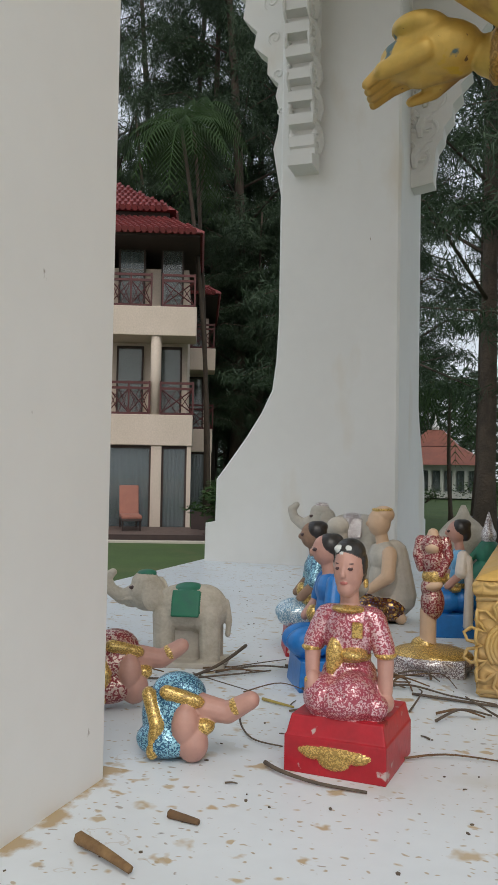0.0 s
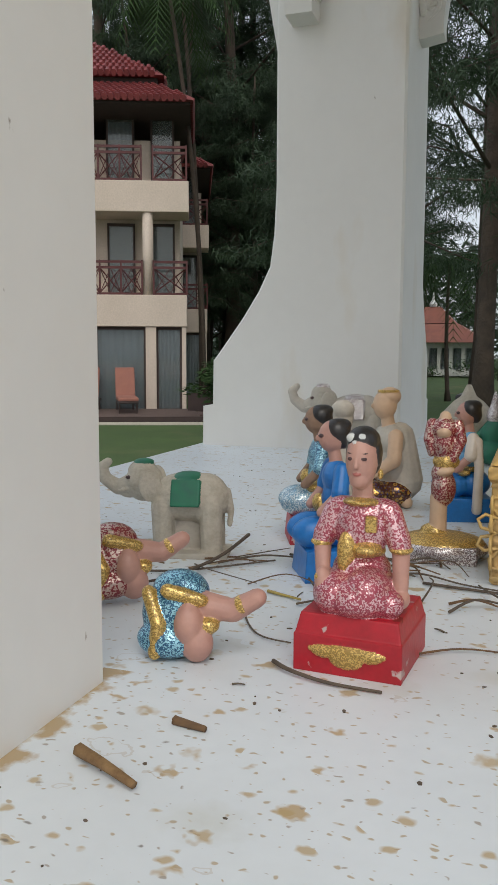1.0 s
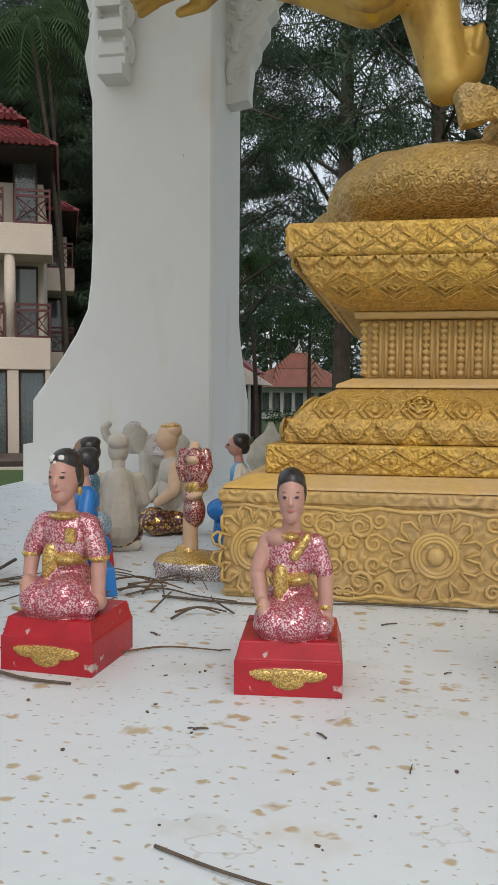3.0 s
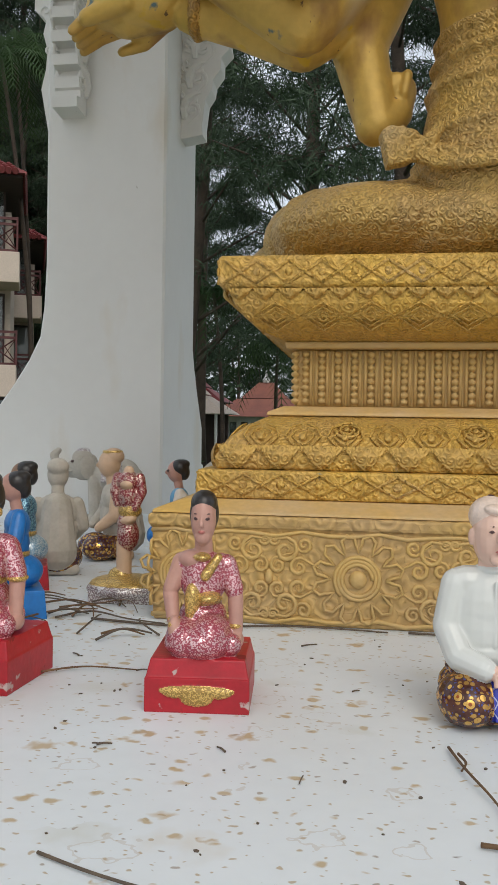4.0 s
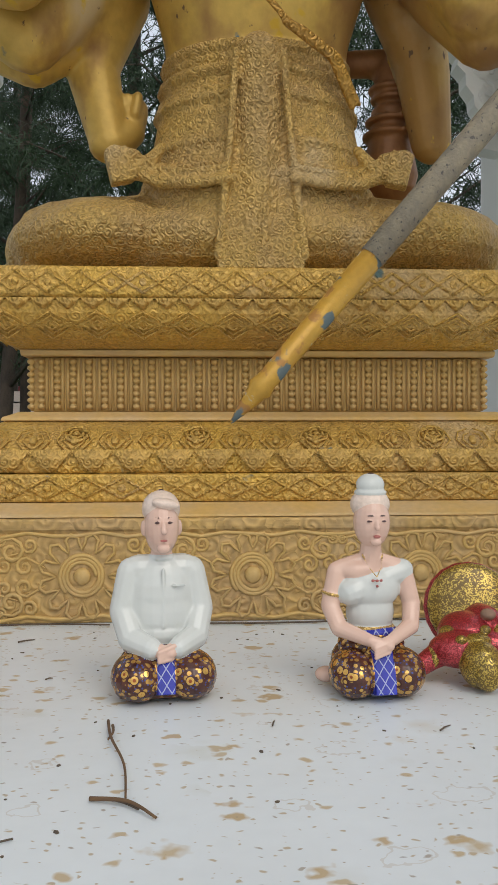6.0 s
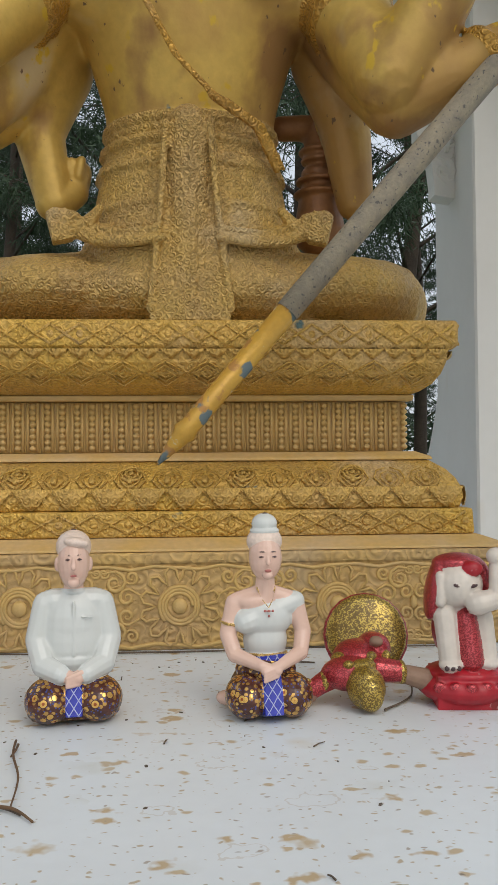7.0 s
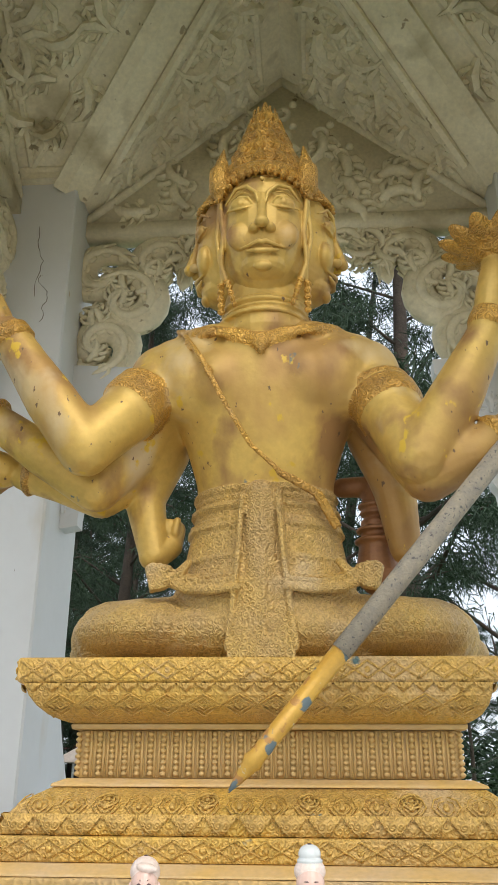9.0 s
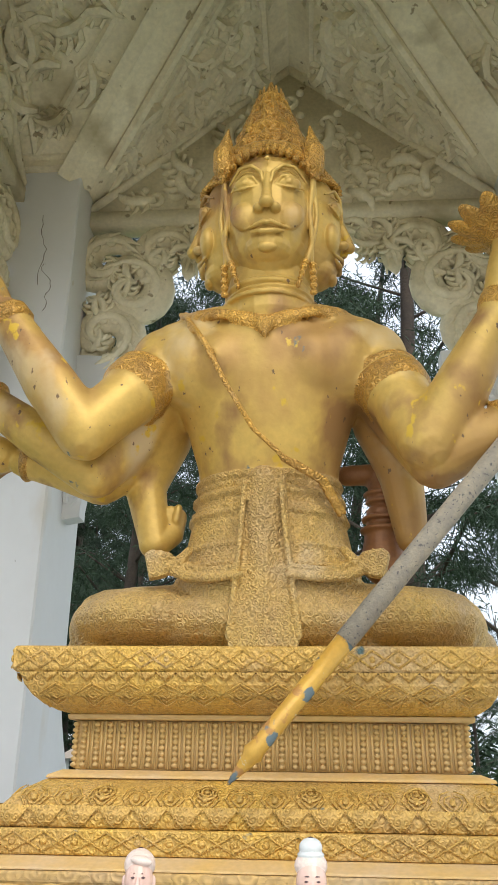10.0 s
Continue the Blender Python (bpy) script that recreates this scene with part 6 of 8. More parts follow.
def sun_lounger(at):
    t = thing("sun_lounger", "terracotta cushioned sun lounger, back raised", "lounger", at=at)
    bm = bmesh.new()
    for x in (-0.3, 0.3):
        tube(bm, [(x, -0.9, 0.3), (x, 0.9, 0.3)], 0.03, 6)
    for y in (-0.9, 0.9):
        tube(bm, [(-0.3, y, 0.3), (0.3, y, 0.3)], 0.03, 6)
    part("frame", bm, TIMBER, t)
    for x in (-0.28, 0.28):
        for y in (-0.75, 0.75):
            bm = bmesh.new()
            tube(bm, [(x, y, 0), (x, y, 0.3)], 0.03, 6)
            part("leg", bm, TIMBER, t)
    bm = bmesh.new()
    add_box(bm, (-0.33, -0.9, 0.33), (0.33, 0.35, 0.43), bevel=0.03)
    part("cushion", bm, LOUNGE, t)
    bm = bmesh.new()
    add_box(bm, (-0.33, 0.0, 0.0), (0.33, 0.10, 0.85), bevel=0.03)
    ob = part("backrest", bm, LOUNGE, t)
    ob.matrix_local = pose(0, 0.38, 0.40, -18, 0, 0)
    return t


squared_to(sun_lounger(pose(-11.45, 21.2, GZ + 0.12, 0, 0, 8)), -9.42, 22.3)
squared_to(sun_lounger(pose(-12.8, 21.2, GZ + 0.12, 0, 0, -4)), -9.42, 22.3)
squared_to(deck, -9.42, 22.3)
squared_to(path_edge, -9.42, 22.3)


def far_pavilion():
    t = thing("garden_pavilion", "white windowed pavilion with tiered brown-red roof", "pavilion")
    x0, x1, y0, z = -10.8, -3.9, 60.0, -1.4
    bm = bmesh.new()
    add_box(bm, (x0, y0, z), (x1, y0 + 6, z + 0.45))
    add_box(bm, (x0, y0, z + 1.95), (x1, y0 + 6, z + 2.35))
    add_box(bm, (x0 + 0.2, y0 + 1.2, z + 0.45), (x1 - 0.2, y0 + 5, z + 1.95))
    part("wall", bm, PORC, t)
    for j in range(9):
        bm = bmesh.new()
        x = x0 + 0.12 + j * (x1 - x0 - 0.24) / 8
        add_box(bm, (x - 0.12, y0 + 0.02, z + 0.45), (x + 0.12, y0 + 0.3, z + 1.95))
        part("pier", bm, PORC, t)
        if j < 8:
            bm = bmesh.new()
            add_box(bm, (x + 0.2, y0 + 0.3, z + 0.5), (x + 0.7, y0 + 0.34, z + 1.95))
            part("pane", bm, GLASS, t)
    for za, zb, o, ins in ((2.35, 3.7, 0.7, 2.2), (3.75, 5.0, -1.7, 1.2)):
        bm = bmesh.new()
        roof_hip(bm, x0 - o, x1 + o, y0 - o, y0 + 6 + o, z + za, z + zb, ins)
        part("roof", bm, TILEB, t)
    bm = bmesh.new()
    lathe(bm, ((0.25, 0), (0.3, 0.2), (0.1, 0.5), (0.03, 1.1)), ((x0 + x1) / 2, y0 + 3, z + 5.0), 8)
    part("finial", bm, PORC, t)


far_pavilion()


def canopy(x0, x1, y0, z, roof, label):
    t = thing("garden_canopy", label, "canopy")
    for za, zb, o, ins in ((2.0, 2.7, 0.3, 1.0), (2.75, 3.15, -0.7, 0.4)):
        bm = bmesh.new()
        roof_hip(bm, x0 - o, x1 + o, y0 - o, y0 + 3 + o, z + za, z + zb, ins)
        part("roof", bm, roof, t)
    for x in (x0 + 0.1, (x0 + x1) / 2, x1 - 0.1):
        bm = bmesh.new()
        tube(bm, [(x, y0, z), (x, y0, z + 2.0)], 0.06, 8)
        part("post", bm, PORC, t)
    bm = bmesh.new()
    add_box(bm, (x0, y0 + 2, z), (x1, y0 + 2.2, z + 2))
    part("wall", bm, TIMBER, t)


canopy(-7.9, -5.0, 30.0, -1.3, CREAM, "cream roofed open garden canopy on white posts")
canopy(-10.0, -6.7, 39.0, -0.6, TILE, "red tiled open garden canopy on white posts")

# clipped hedge and shrubs by the terrace
rnd = random.Random(31)


def shrub(x, y, r, h):
    t = thing("shrub", "dark green leafy garden shrub", "shrub", "garden shrubs")
    bm = bmesh.new()
    for j in range(6):
        a = j * 1.05
        tube(bm, [(x, y, GZ), (x + r * 0.5 * math.cos(a), y + r * 0.5 * math.sin(a), GZ + h * 0.7)], [0.03, 0.01], 5)
    part("stems", bm, BARK, t)
    bm = bmesh.new()
    for _ in range(16):
        leaf_cloud(bm, rnd, (x + rnd.gauss(0, r * 0.45), y + rnd.gauss(0, r * 0.45), GZ + h * rnd.uniform(0.3, 0.95)), 40, r * 0.2, 0.22, 0.035, 0.4)
    part("leaves", bm, PALML, t)


for x, y, r, h in ((-7.7, 20.4, 0.7, 1.3), (-7.0, 21.5, 0.8, 1.0), (-8.3, 22.3, 0.6, 1.5), (-6.0, 26.0, 1.0, 1.0), (-3.0, 52.0, 2.2, 1.3), (-1.0, 55.0, 2.5, 1.6), (3.0, 40.0, 2.5, 1.8), (5.5, 30.0, 2.2, 1.7), (7.0, 26.0, 2.0, 1.9), (-6.6, 52.0, 1.6, 0.8)):
    shrub(x, y, r, h)
# the far edge of the wood
bm = bmesh.new()
for j in range(620):
    a = radians(rnd.uniform(-56, 40))
    d = rnd.uniform(70, 95)
    leaf_cloud(bm, rnd, (math.sin(a) * d, math.cos(a) * d, GZ + rnd.uniform(0.1, 1) ** 1.8 * (11 if a < radians(-2) else 7)), 42, 1.5, 1.5, 0.16, 0.6)
tagged(ob_from("far_wood", bm, LEAF), "dark far edge of the wood beyond the lawn", "wood", kind="stuff")
# black draped box and crate on the lawn
bm = bmesh.new()
add_box(bm, (-2.0, 24.0, GZ), (-0.6, 25.0, GZ + 0.6), bevel=0.08)
tagged(ob_from("covered_crate", bm, BLACK), "crate under a black cover on the lawn", "crate")

# ---- the small figures on the floor ----


def lifted(s):
    """Sets the lady on a block 55 mm high, her body drawn in to match."""
    def up(v):
        return Vector((v.x, v.y, 0.055 + (v.z - 0.045) * 0.904 if v.z > 0.045 else v.z * 55 / 45))
    if s[0] == "cap":
        return ("cap", up(s[1]), up(s[2]), *s[3:])
    m = s[1].copy()
    m.translation = up(m.translation)
    return (s[0], m, *s[2:])


def slim(s, k):
    """A shape drawn in sideways."""
    if s[0] == "cap":
        return ("cap", Vector((s[1].x * k, s[1].y, s[1].z)), Vector((s[2].x * k, s[2].y, s[2].z)), s[3] * (1 + k) / 2, s[4] * (1 + k) / 2, s[5])
    m = s[1].copy()
    m.translation.x *= k
    r = [float(q) for q in s[2]]
    return (s[0], m, Vector((r[0] * k, r[1], r[2])), *s[3:])


def kneeling_lady(at, name_label, dress, sleeve=True, width=1.0):
    """A kneeling lady on a red block. Faces -y."""
    r, gd, dr, sk, bl, dk = range(6)
    S = [bx((0, 0.012, 0.022), (0.052, 0.053, 0.0225), r, (0, 0, 0), 0.93), ell((0, -0.040, 0.027), (0.037, 0.0035, 0.0050), gd), ell((0, -0.040, 0.022), (0.016, 0.0035, 0.0085), gd), ell((-0.022, -0.040, 0.026), (0.012, 0.0035, 0.0055), gd), ell((0.022, -0.040, 0.026), (0.012, 0.0035, 0.0055), gd)]
    S += [ell((-0.020, -0.012, 0.060), (0.027, 0.032, 0.021), dr), ell((0.014, -0.014, 0.062), (0.027, 0.030, 0.024), dr), ell((0, 0.004, 0.062), (0.045, 0.034, 0.022), dr), ell((0, 0.008, 0.080), (0.033, 0.026, 0.020), dr), ell((0.004, -0.014, 0.058), (0.042, 0.032, 0.020), dr), cap((-0.034, -0.016, 0.054), (0.040, -0.018, 0.054), 0.012, 0.014, dr), cap((0.03, 0.02, 0.058), (-0.03, 0.03, 0.055), 0.014, 0.012, dr)]
    S += [ell((0, 0.008, 0.098), (0.026, 0.019, 0.034), dr), ell((0, 0.008, 0.124), (0.033, 0.021, 0.030), dr), cap((-0.026, 0.008, 0.140), (0.026, 0.008, 0.140), 0.013, 0.013, dr), ell((0, 0.006, 0.100), (0.0275, 0.021, 0.007), gd), ell((-0.012, -0.009, 0.101), (0.011, 0.010, 0.018), gd)]
    if sleeve:
        S += [cap((-0.030, 0.008, 0.138), (-0.042, 0.002, 0.112), 0.0135, 0.0125, dr), cap((0.030, 0.008, 0.138), (0.043, 0.004, 0.110), 0.0135, 0.0125, dr), bx((0.016, -0.0115, 0.130), (0.006, 0.003, 0.007), gd)]
        S += [ell((-0.044, 0.002, 0.106), (0.0135, 0.0135, 0.004), gd), ell((0.045, 0.004, 0.104), (0.0135, 0.0135, 0.004), gd), ell((0, 0.003, 0.150), (0.020, 0.017, 0.004), gd)]
    else:
        S += [cap((-0.030, 0.008, 0.142), (-0.043, 0.002, 0.112), 0.0115, 0.010, sk), cap((0.032, 0.008, 0.140), (0.043, 0.004, 0.112), 0.012, 0.0115, dr), ell((-0.014, 0.005, 0.146), (0.021, 0.015, 0.010), sk), chain([(0.022, -0.006, 0.150), (0.006, -0.014, 0.130), (-0.006, -0.012, 0.112)], [0.005, 0.006, 0.005], gd)[0], ell((0, -0.006, 0.150), (0.012, 0.010, 0.004), gd)]
        S += [ell((-0.036, -0.016, 0.082), (0.009, 0.009, 0.004), gd), ell((0.046, 0.0, 0.072), (0.010, 0.010, 0.004), gd)]
    S += [cap((-0.044, 0.002, 0.106), (-0.036, -0.018, 0.080), 0.0095, 0.0075, sk), ell((-0.033, -0.026, 0.074), (0.009, 0.010, 0.012), sk), cap((0.045, 0.004, 0.104), (0.047, -0.002, 0.066), 0.0095, 0.008, sk), ell((0.048, -0.004, 0.056), (0.010, 0.012, 0.009), sk)]
    S += [cap((0, 0.008, 0.146), (0, 0.005, 0.168), 0.0115, 0.0105, sk), ell((0, 0.001, 0.192), (0.0172, 0.0195, 0.0265), sk), ell((0, -0.006, 0.174), (0.0115, 0.0110, 0.0100), sk), cap((0, -0.0175, 0.1960), (0, -0.0200, 0.1875), 0.0016, 0.0030, sk)]
    S += [ell((0, 0.0060, 0.2105), (0.0184, 0.0195, 0.0135), bl), ell((0, 0.0155, 0.192), (0.0180, 0.0150, 0.019), bl), ell((0, 0.019, 0.213), (0.012, 0.011, 0.009), bl), ell((-0.0165, 0.0090, 0.198), (0.0035, 0.009, 0.011), bl), ell((0.0165, 0.0090, 0.198), (0.0035, 0.009, 0.011), bl)]
    for q in (-1, 1):
        S += [ell((q * 0.0072, -0.0158, 0.1945), (0.0038, 0.0022, 0.0014), dk), cap((q * 0.0035, -0.0168, 0.1995), (q * 0.0115, -0.0140, 0.2000), 0.0006, 0.0005, dk)]
    S += [ell((0, -0.0168, 0.1795), (0.0046, 0.0022, 0.0013), 7)]
    S += [ell((0.010, -0.006, 0.104), (0.016, 0.016, 0.007), gd), ell((-0.014, -0.010, 0.090), (0.008, 0.009, 0.010), gd), ell((-0.036, -0.030, 0.078), (0.005, 0.005, 0.004), gd)]
    if sleeve:
        S += [ell((-0.009, -0.0085, 0.2145), (0.006, 0.004, 0.004), 6), ell((0.003, -0.0090, 0.2150), (0.005, 0.004, 0.0035), 6), ell((-0.003, -0.0115, 0.2095), (0.004, 0.003, 0.003), 6), ell((0.021, 0.002, 0.178), (0.003, 0.004, 0.005), gd)]
    S = S[:5] + [slim(s, width) for s in S[5:]]
    S = [lifted(s) for s in S]
    S[1:5] = [moved(q, (0, -0.0015, -0.011)) for q in S[1:5]]
    S[0] = bx((0, 0.012, 0.017), (0.0525, 0.053, 0.017), r)
    S.append(bx((0, 0.013, 0.0420), (0.0520, 0.0525, 0.0100), r, (0, 0, 0), 0.91))
    ob = fused("figurine", S, [RED, GOLDG, dress, SKIN, BLACK, DARK, PORC, LIP], 0.0010, 3, at)
    return tagged(ob, name_label, "figurine", "kneeling ladies on red blocks")


lady = kneeling_lady(pose(0.053, 0.921, 0, 0, 0, -4) @ Matrix.Diagonal((0.94, 0.96, 1, 1)), "kneeling lady figurine in pink glitter dress on red block", PINKG, True, 0.87)
kneeling_lady(pose(0.287, 0.905, 0, 0, 0, 5) @ Matrix.Scale(0.94, 4), "kneeling lady figurine with one bare shoulder on red block", PINKG, False, 0.76)


def grow(s, c, k):
    """A shape made larger about c."""
    c = Vector(c)
    if s[0] == "cap":
        return ("cap", c + (s[1] - c) * k, c + (s[2] - c) * k, s[3] * k, s[4] * k, s[5])
    m = s[1].copy()
    m.translation = c + (m.translation - c) * k
    return (s[0], m, s[2] * k, *s[3:])


def porcelain_man(at):
    w, sk, sr, bl, hr, dk, lp = range(7)
    S = [ell((-0.026, -0.018, 0.024), (0.027, 0.034, 0.0245), sr), ell((0.026, -0.018, 0.024), (0.027, 0.034, 0.0245), sr), ell((0, 0.020, 0.026), (0.044, 0.034, 0.026), sr), ell((0, 0.01, 0.046), (0.040, 0.03, 0.014), sr), bx((0, -0.033, 0.027), (0.0085, 0.011, 0.018), bl, (-18, 0, 0), 0.9), ell((0, -0.010, 0.030), (0.040, 0.032, 0.020), sr), cap((-0.036, -0.026, 0.017), (0.036, -0.026, 0.017), 0.014, 0.014, sr)]
    S += [ell((0, 0.010, 0.075), (0.036, 0.024, 0.040), w), ell((0, 0.010, 0.100), (0.042, 0.025, 0.044), w), cap((-0.028, 0.010, 0.126), (0.028, 0.010, 0.126), 0.016, 0.016, w), ell((0, 0.008, 0.085), (0.043, 0.023, 0.046), w), ell((0, 0.010, 0.060), (0.038, 0.026, 0.022), w)]
    for s in (-1, 1):
        S += chain([(s * 0.037, 0.010, 0.124), (s * 0.047, 0.006, 0.085), (s * 0.038, -0.012, 0.060), (s * 0.016, -0.030, 0.054)], [0.0150, 0.0145, 0.0140, 0.0120], w)
        S += [cap((s * 0.013, -0.032, 0.054), (-s * 0.006, -0.037, 0.050), 0.0075, 0.006, sk)]
    for j in range(4):
        S.append(cap((0.010 - 0.001 * j, -0.038, 0.057 - 0.004 * j), (-0.008, -0.0415, 0.052 - 0.003 * j), 0.0028, 0.0024, sk))
    H0 = len(S)
    S += [cap((0, 0.008, 0.133), (0, 0.006, 0.152), 0.0125, 0.012, sk), ell((0, 0.008, 0.138), (0.016, 0.015, 0.006), w), cap((0, -0.013, 0.128), (0, -0.0135, 0.07), 0.002, 0.002, w), bx((0.018, -0.0145, 0.112), (0.008, 0.0012, 0.0008), w)]
    S += [ell((0, 0.004, 0.174), (0.0185, 0.0205, 0.0265), sk), cap((0, -0.0165, 0.178), (0, -0.0195, 0.171), 0.0018, 0.003, sk), ell((0, -0.0125, 0.156), (0.007, 0.006, 0.005), sk), ell((-0.019, 0.006, 0.172), (0.003, 0.005, 0.007), sk), ell((0.019, 0.006, 0.172), (0.003, 0.005, 0.007), sk)]
    S += [ell((0, 0.010, 0.189), (0.0205, 0.0210, 0.0165), hr), ell((0.003, -0.008, 0.1945), (0.0150, 0.008, 0.0050), hr, (0, 10, 0))]
    for s in (-1, 1):
        S += [ell((s * 0.0072, -0.0158, 0.1785), (0.0028, 0.0014, 0.0009), dk), cap((s * 0.0035, -0.0162, 0.1830), (s * 0.010, -0.0145, 0.1835), 0.0005, 0.0004, dk)]
    S += [ell((0, -0.0175, 0.1630), (0.0042, 0.0018, 0.0012), lp), ell((0.045, 0.024, 0.012), (0.012, 0.012, 0.008), sk), ell((0, 0.010, 0.2055), (0.003, 0.003, 0.0012), dk)]
    S[H0:] = [grow(s, (0, 0.006, 0.200), 1.14) if s[1].translation.z > 0.15 else s for s in S[H0:] if s[0] != "cap"] + [grow(s, (0, 0.006, 0.200), 1.14) if s[1].z > 0.15 else s for s in S[H0:] if s[0] == "cap"]
    S = [s if s[-1] in (sr, bl) else slim(s, 0.85) for s in S]
    ob = fused("figurine", S, [PORC, SKIN2, SARONG, BLUEP, SKIN2H, DARK, LIP], 0.0009, 3, at, relax=(12, lambda V: ((V[:, 2] < 0.134) & (V[:, 2] > 0.052) & (V[:, 1] > -0.0115)).astype(float)))
    return tagged(ob, "kneeling porcelain man figurine in white jacket and patterned sarong", "figurine", "porcelain kneeling pair")


def porcelain_lady(at):
    w, sk, sr, bl, hr, dk, lp, gd, rd = range(9)
    S = [ell((-0.024, -0.016, 0.024), (0.025, 0.034, 0.0245), sr), ell((0.024, -0.016, 0.024), (0.025, 0.034, 0.0245), sr), ell((0, 0.016, 0.028), (0.040, 0.032, 0.028), sr), ell((0, 0.006, 0.048), (0.035, 0.03, 0.018), sr), bx((0.001, -0.032, 0.028), (0.0105, 0.012, 0.022), bl, (-18, 0, 0), 0.9), ell((0, -0.010, 0.030), (0.037, 0.032, 0.021), sr), ell((0.006, 0.004, 0.062), (0.022, 0.020, 0.005), bl)]
    S += [ell((0, 0.010, 0.080), (0.0255, 0.019, 0.030), w), ell((0, 0.009, 0.105), (0.032, 0.021, 0.024), w), ell((-0.012, 0.009, 0.1235), (0.023, 0.0165, 0.012), sk), cap((0.034, 0.010, 0.122), (-0.022, 0.002, 0.102), 0.0125, 0.0150, w), ell((0, 0.010, 0.0655), (0.0265, 0.020, 0.002), gd)]
    for s in (-1, 1):
        S += chain([(s * 0.035, 0.010, 0.122), (s * 0.043, 0.006, 0.088), (s * 0.037, -0.010, 0.068), (s * 0.012, -0.032, 0.060)], [0.0105, 0.0098, 0.009, 0.0065], sk)
        S += [cap((s * 0.011, -0.034, 0.060), (-s * 0.007, -0.038, 0.055), 0.006, 0.005, sk)]
    for j in range(4):
        S.append(cap((0.009 - 0.001 * j, -0.039, 0.060 - 0.0035 * j), (-0.008, -0.042, 0.054 - 0.003 * j), 0.0024, 0.002, sk))
    S += cuff((-0.041, 0.007, 0.100), (0.2, 0, 1), 0.0108, 0.0012, gd) + [cap((0, 0.008, 0.124), (0, 0.005, 0.156), 0.0135, 0.010, sk), cap((0, 0.009, 0.134), (-0.032, 0.010, 0.124), 0.010, 0.010, sk), cap((0, 0.009, 0.134), (0.032, 0.010, 0.124), 0.010, 0.010, sk)]
    S += [ell((0, 0.003, 0.178), (0.0172, 0.019, 0.0245), sk), cap((0, -0.0150, 0.180), (0, -0.0180, 0.174), 0.0015, 0.0026, sk), ell((0, -0.0120, 0.161), (0.0055, 0.005, 0.004), sk)]
    S += [ell((0, 0.009, 0.194), (0.0188, 0.0190, 0.0150), hr), ell((0, 0.008, 0.212), (0.0135, 0.0135, 0.0110), w), ell((0, 0.008, 0.205), (0.0155, 0.0155, 0.005), w)]
    for s in (-1, 1):
        S += [ell((s * 0.0068, -0.0145, 0.1800), (0.0027, 0.0013, 0.0008), dk), cap((s * 0.0032, -0.0150, 0.1850), (s * 0.0095, -0.0135, 0.1852), 0.0004, 0.0004, dk)]
        S += chain([(s * 0.011, 0.0, 0.140), (s * 0.006, -0.011, 0.128), (0.001, -0.0135, 0.119)], [0.0008] * 3, gd)
    S += [ell((0, -0.0155, 0.1660), (0.0040, 0.0018, 0.0012), lp), ell((0.001, -0.0145, 0.1155), (0.0018, 0.0015, 0.0018), rd), ell((0.001, -0.0150, 0.110), (0.0018, 0.0015, 0.0018), rd), ell((-0.0035, -0.0140, 0.1155), (0.0018, 0.0015, 0.0018), rd), ell((0.0055, -0.0140, 0.1155), (0.0018, 0.0015, 0.0018), rd), ell((-0.043, 0.024, 0.012), (0.012, 0.012, 0.008), sk), ell((0, 0.006, 0.2228), (0.003, 0.003, 0.0010), dk)]
    S = [grow(s, (0, 0.006, 0.222), 1.10) if (s[1].z if s[0] == "cap" else s[1].translation.z) > 0.157 else s for s in S]
    ob = fused("figurine", S, [PORC, SKIN2, SARONG, BLUEP, SKIN2H, DARK, LIP, GOLDG, LIP], 0.0009, 3, at, relax=(12, lambda V: ((V[:, 2] < 0.134) & (V[:, 2] > 0.052) & (V[:, 1] > -0.0115)).astype(float)))
    return tagged(ob, "kneeling porcelain lady figurine with topknot and patterned sarong", "figurine", "porcelain kneeling pair")


SKIN2H = mat("pale_pink_porcelain_hair", (0.74, 0.60, 0.51), (0.70, 0.57, 0.48), 120, 0.3, 0, 0.3, 300, 0.001)
porcelain_man(pose(0.560, 0.905, 0, 0, 0, 8))
porcelain_lady(pose(0.775, 0.900, 0, 0, 0, 4))


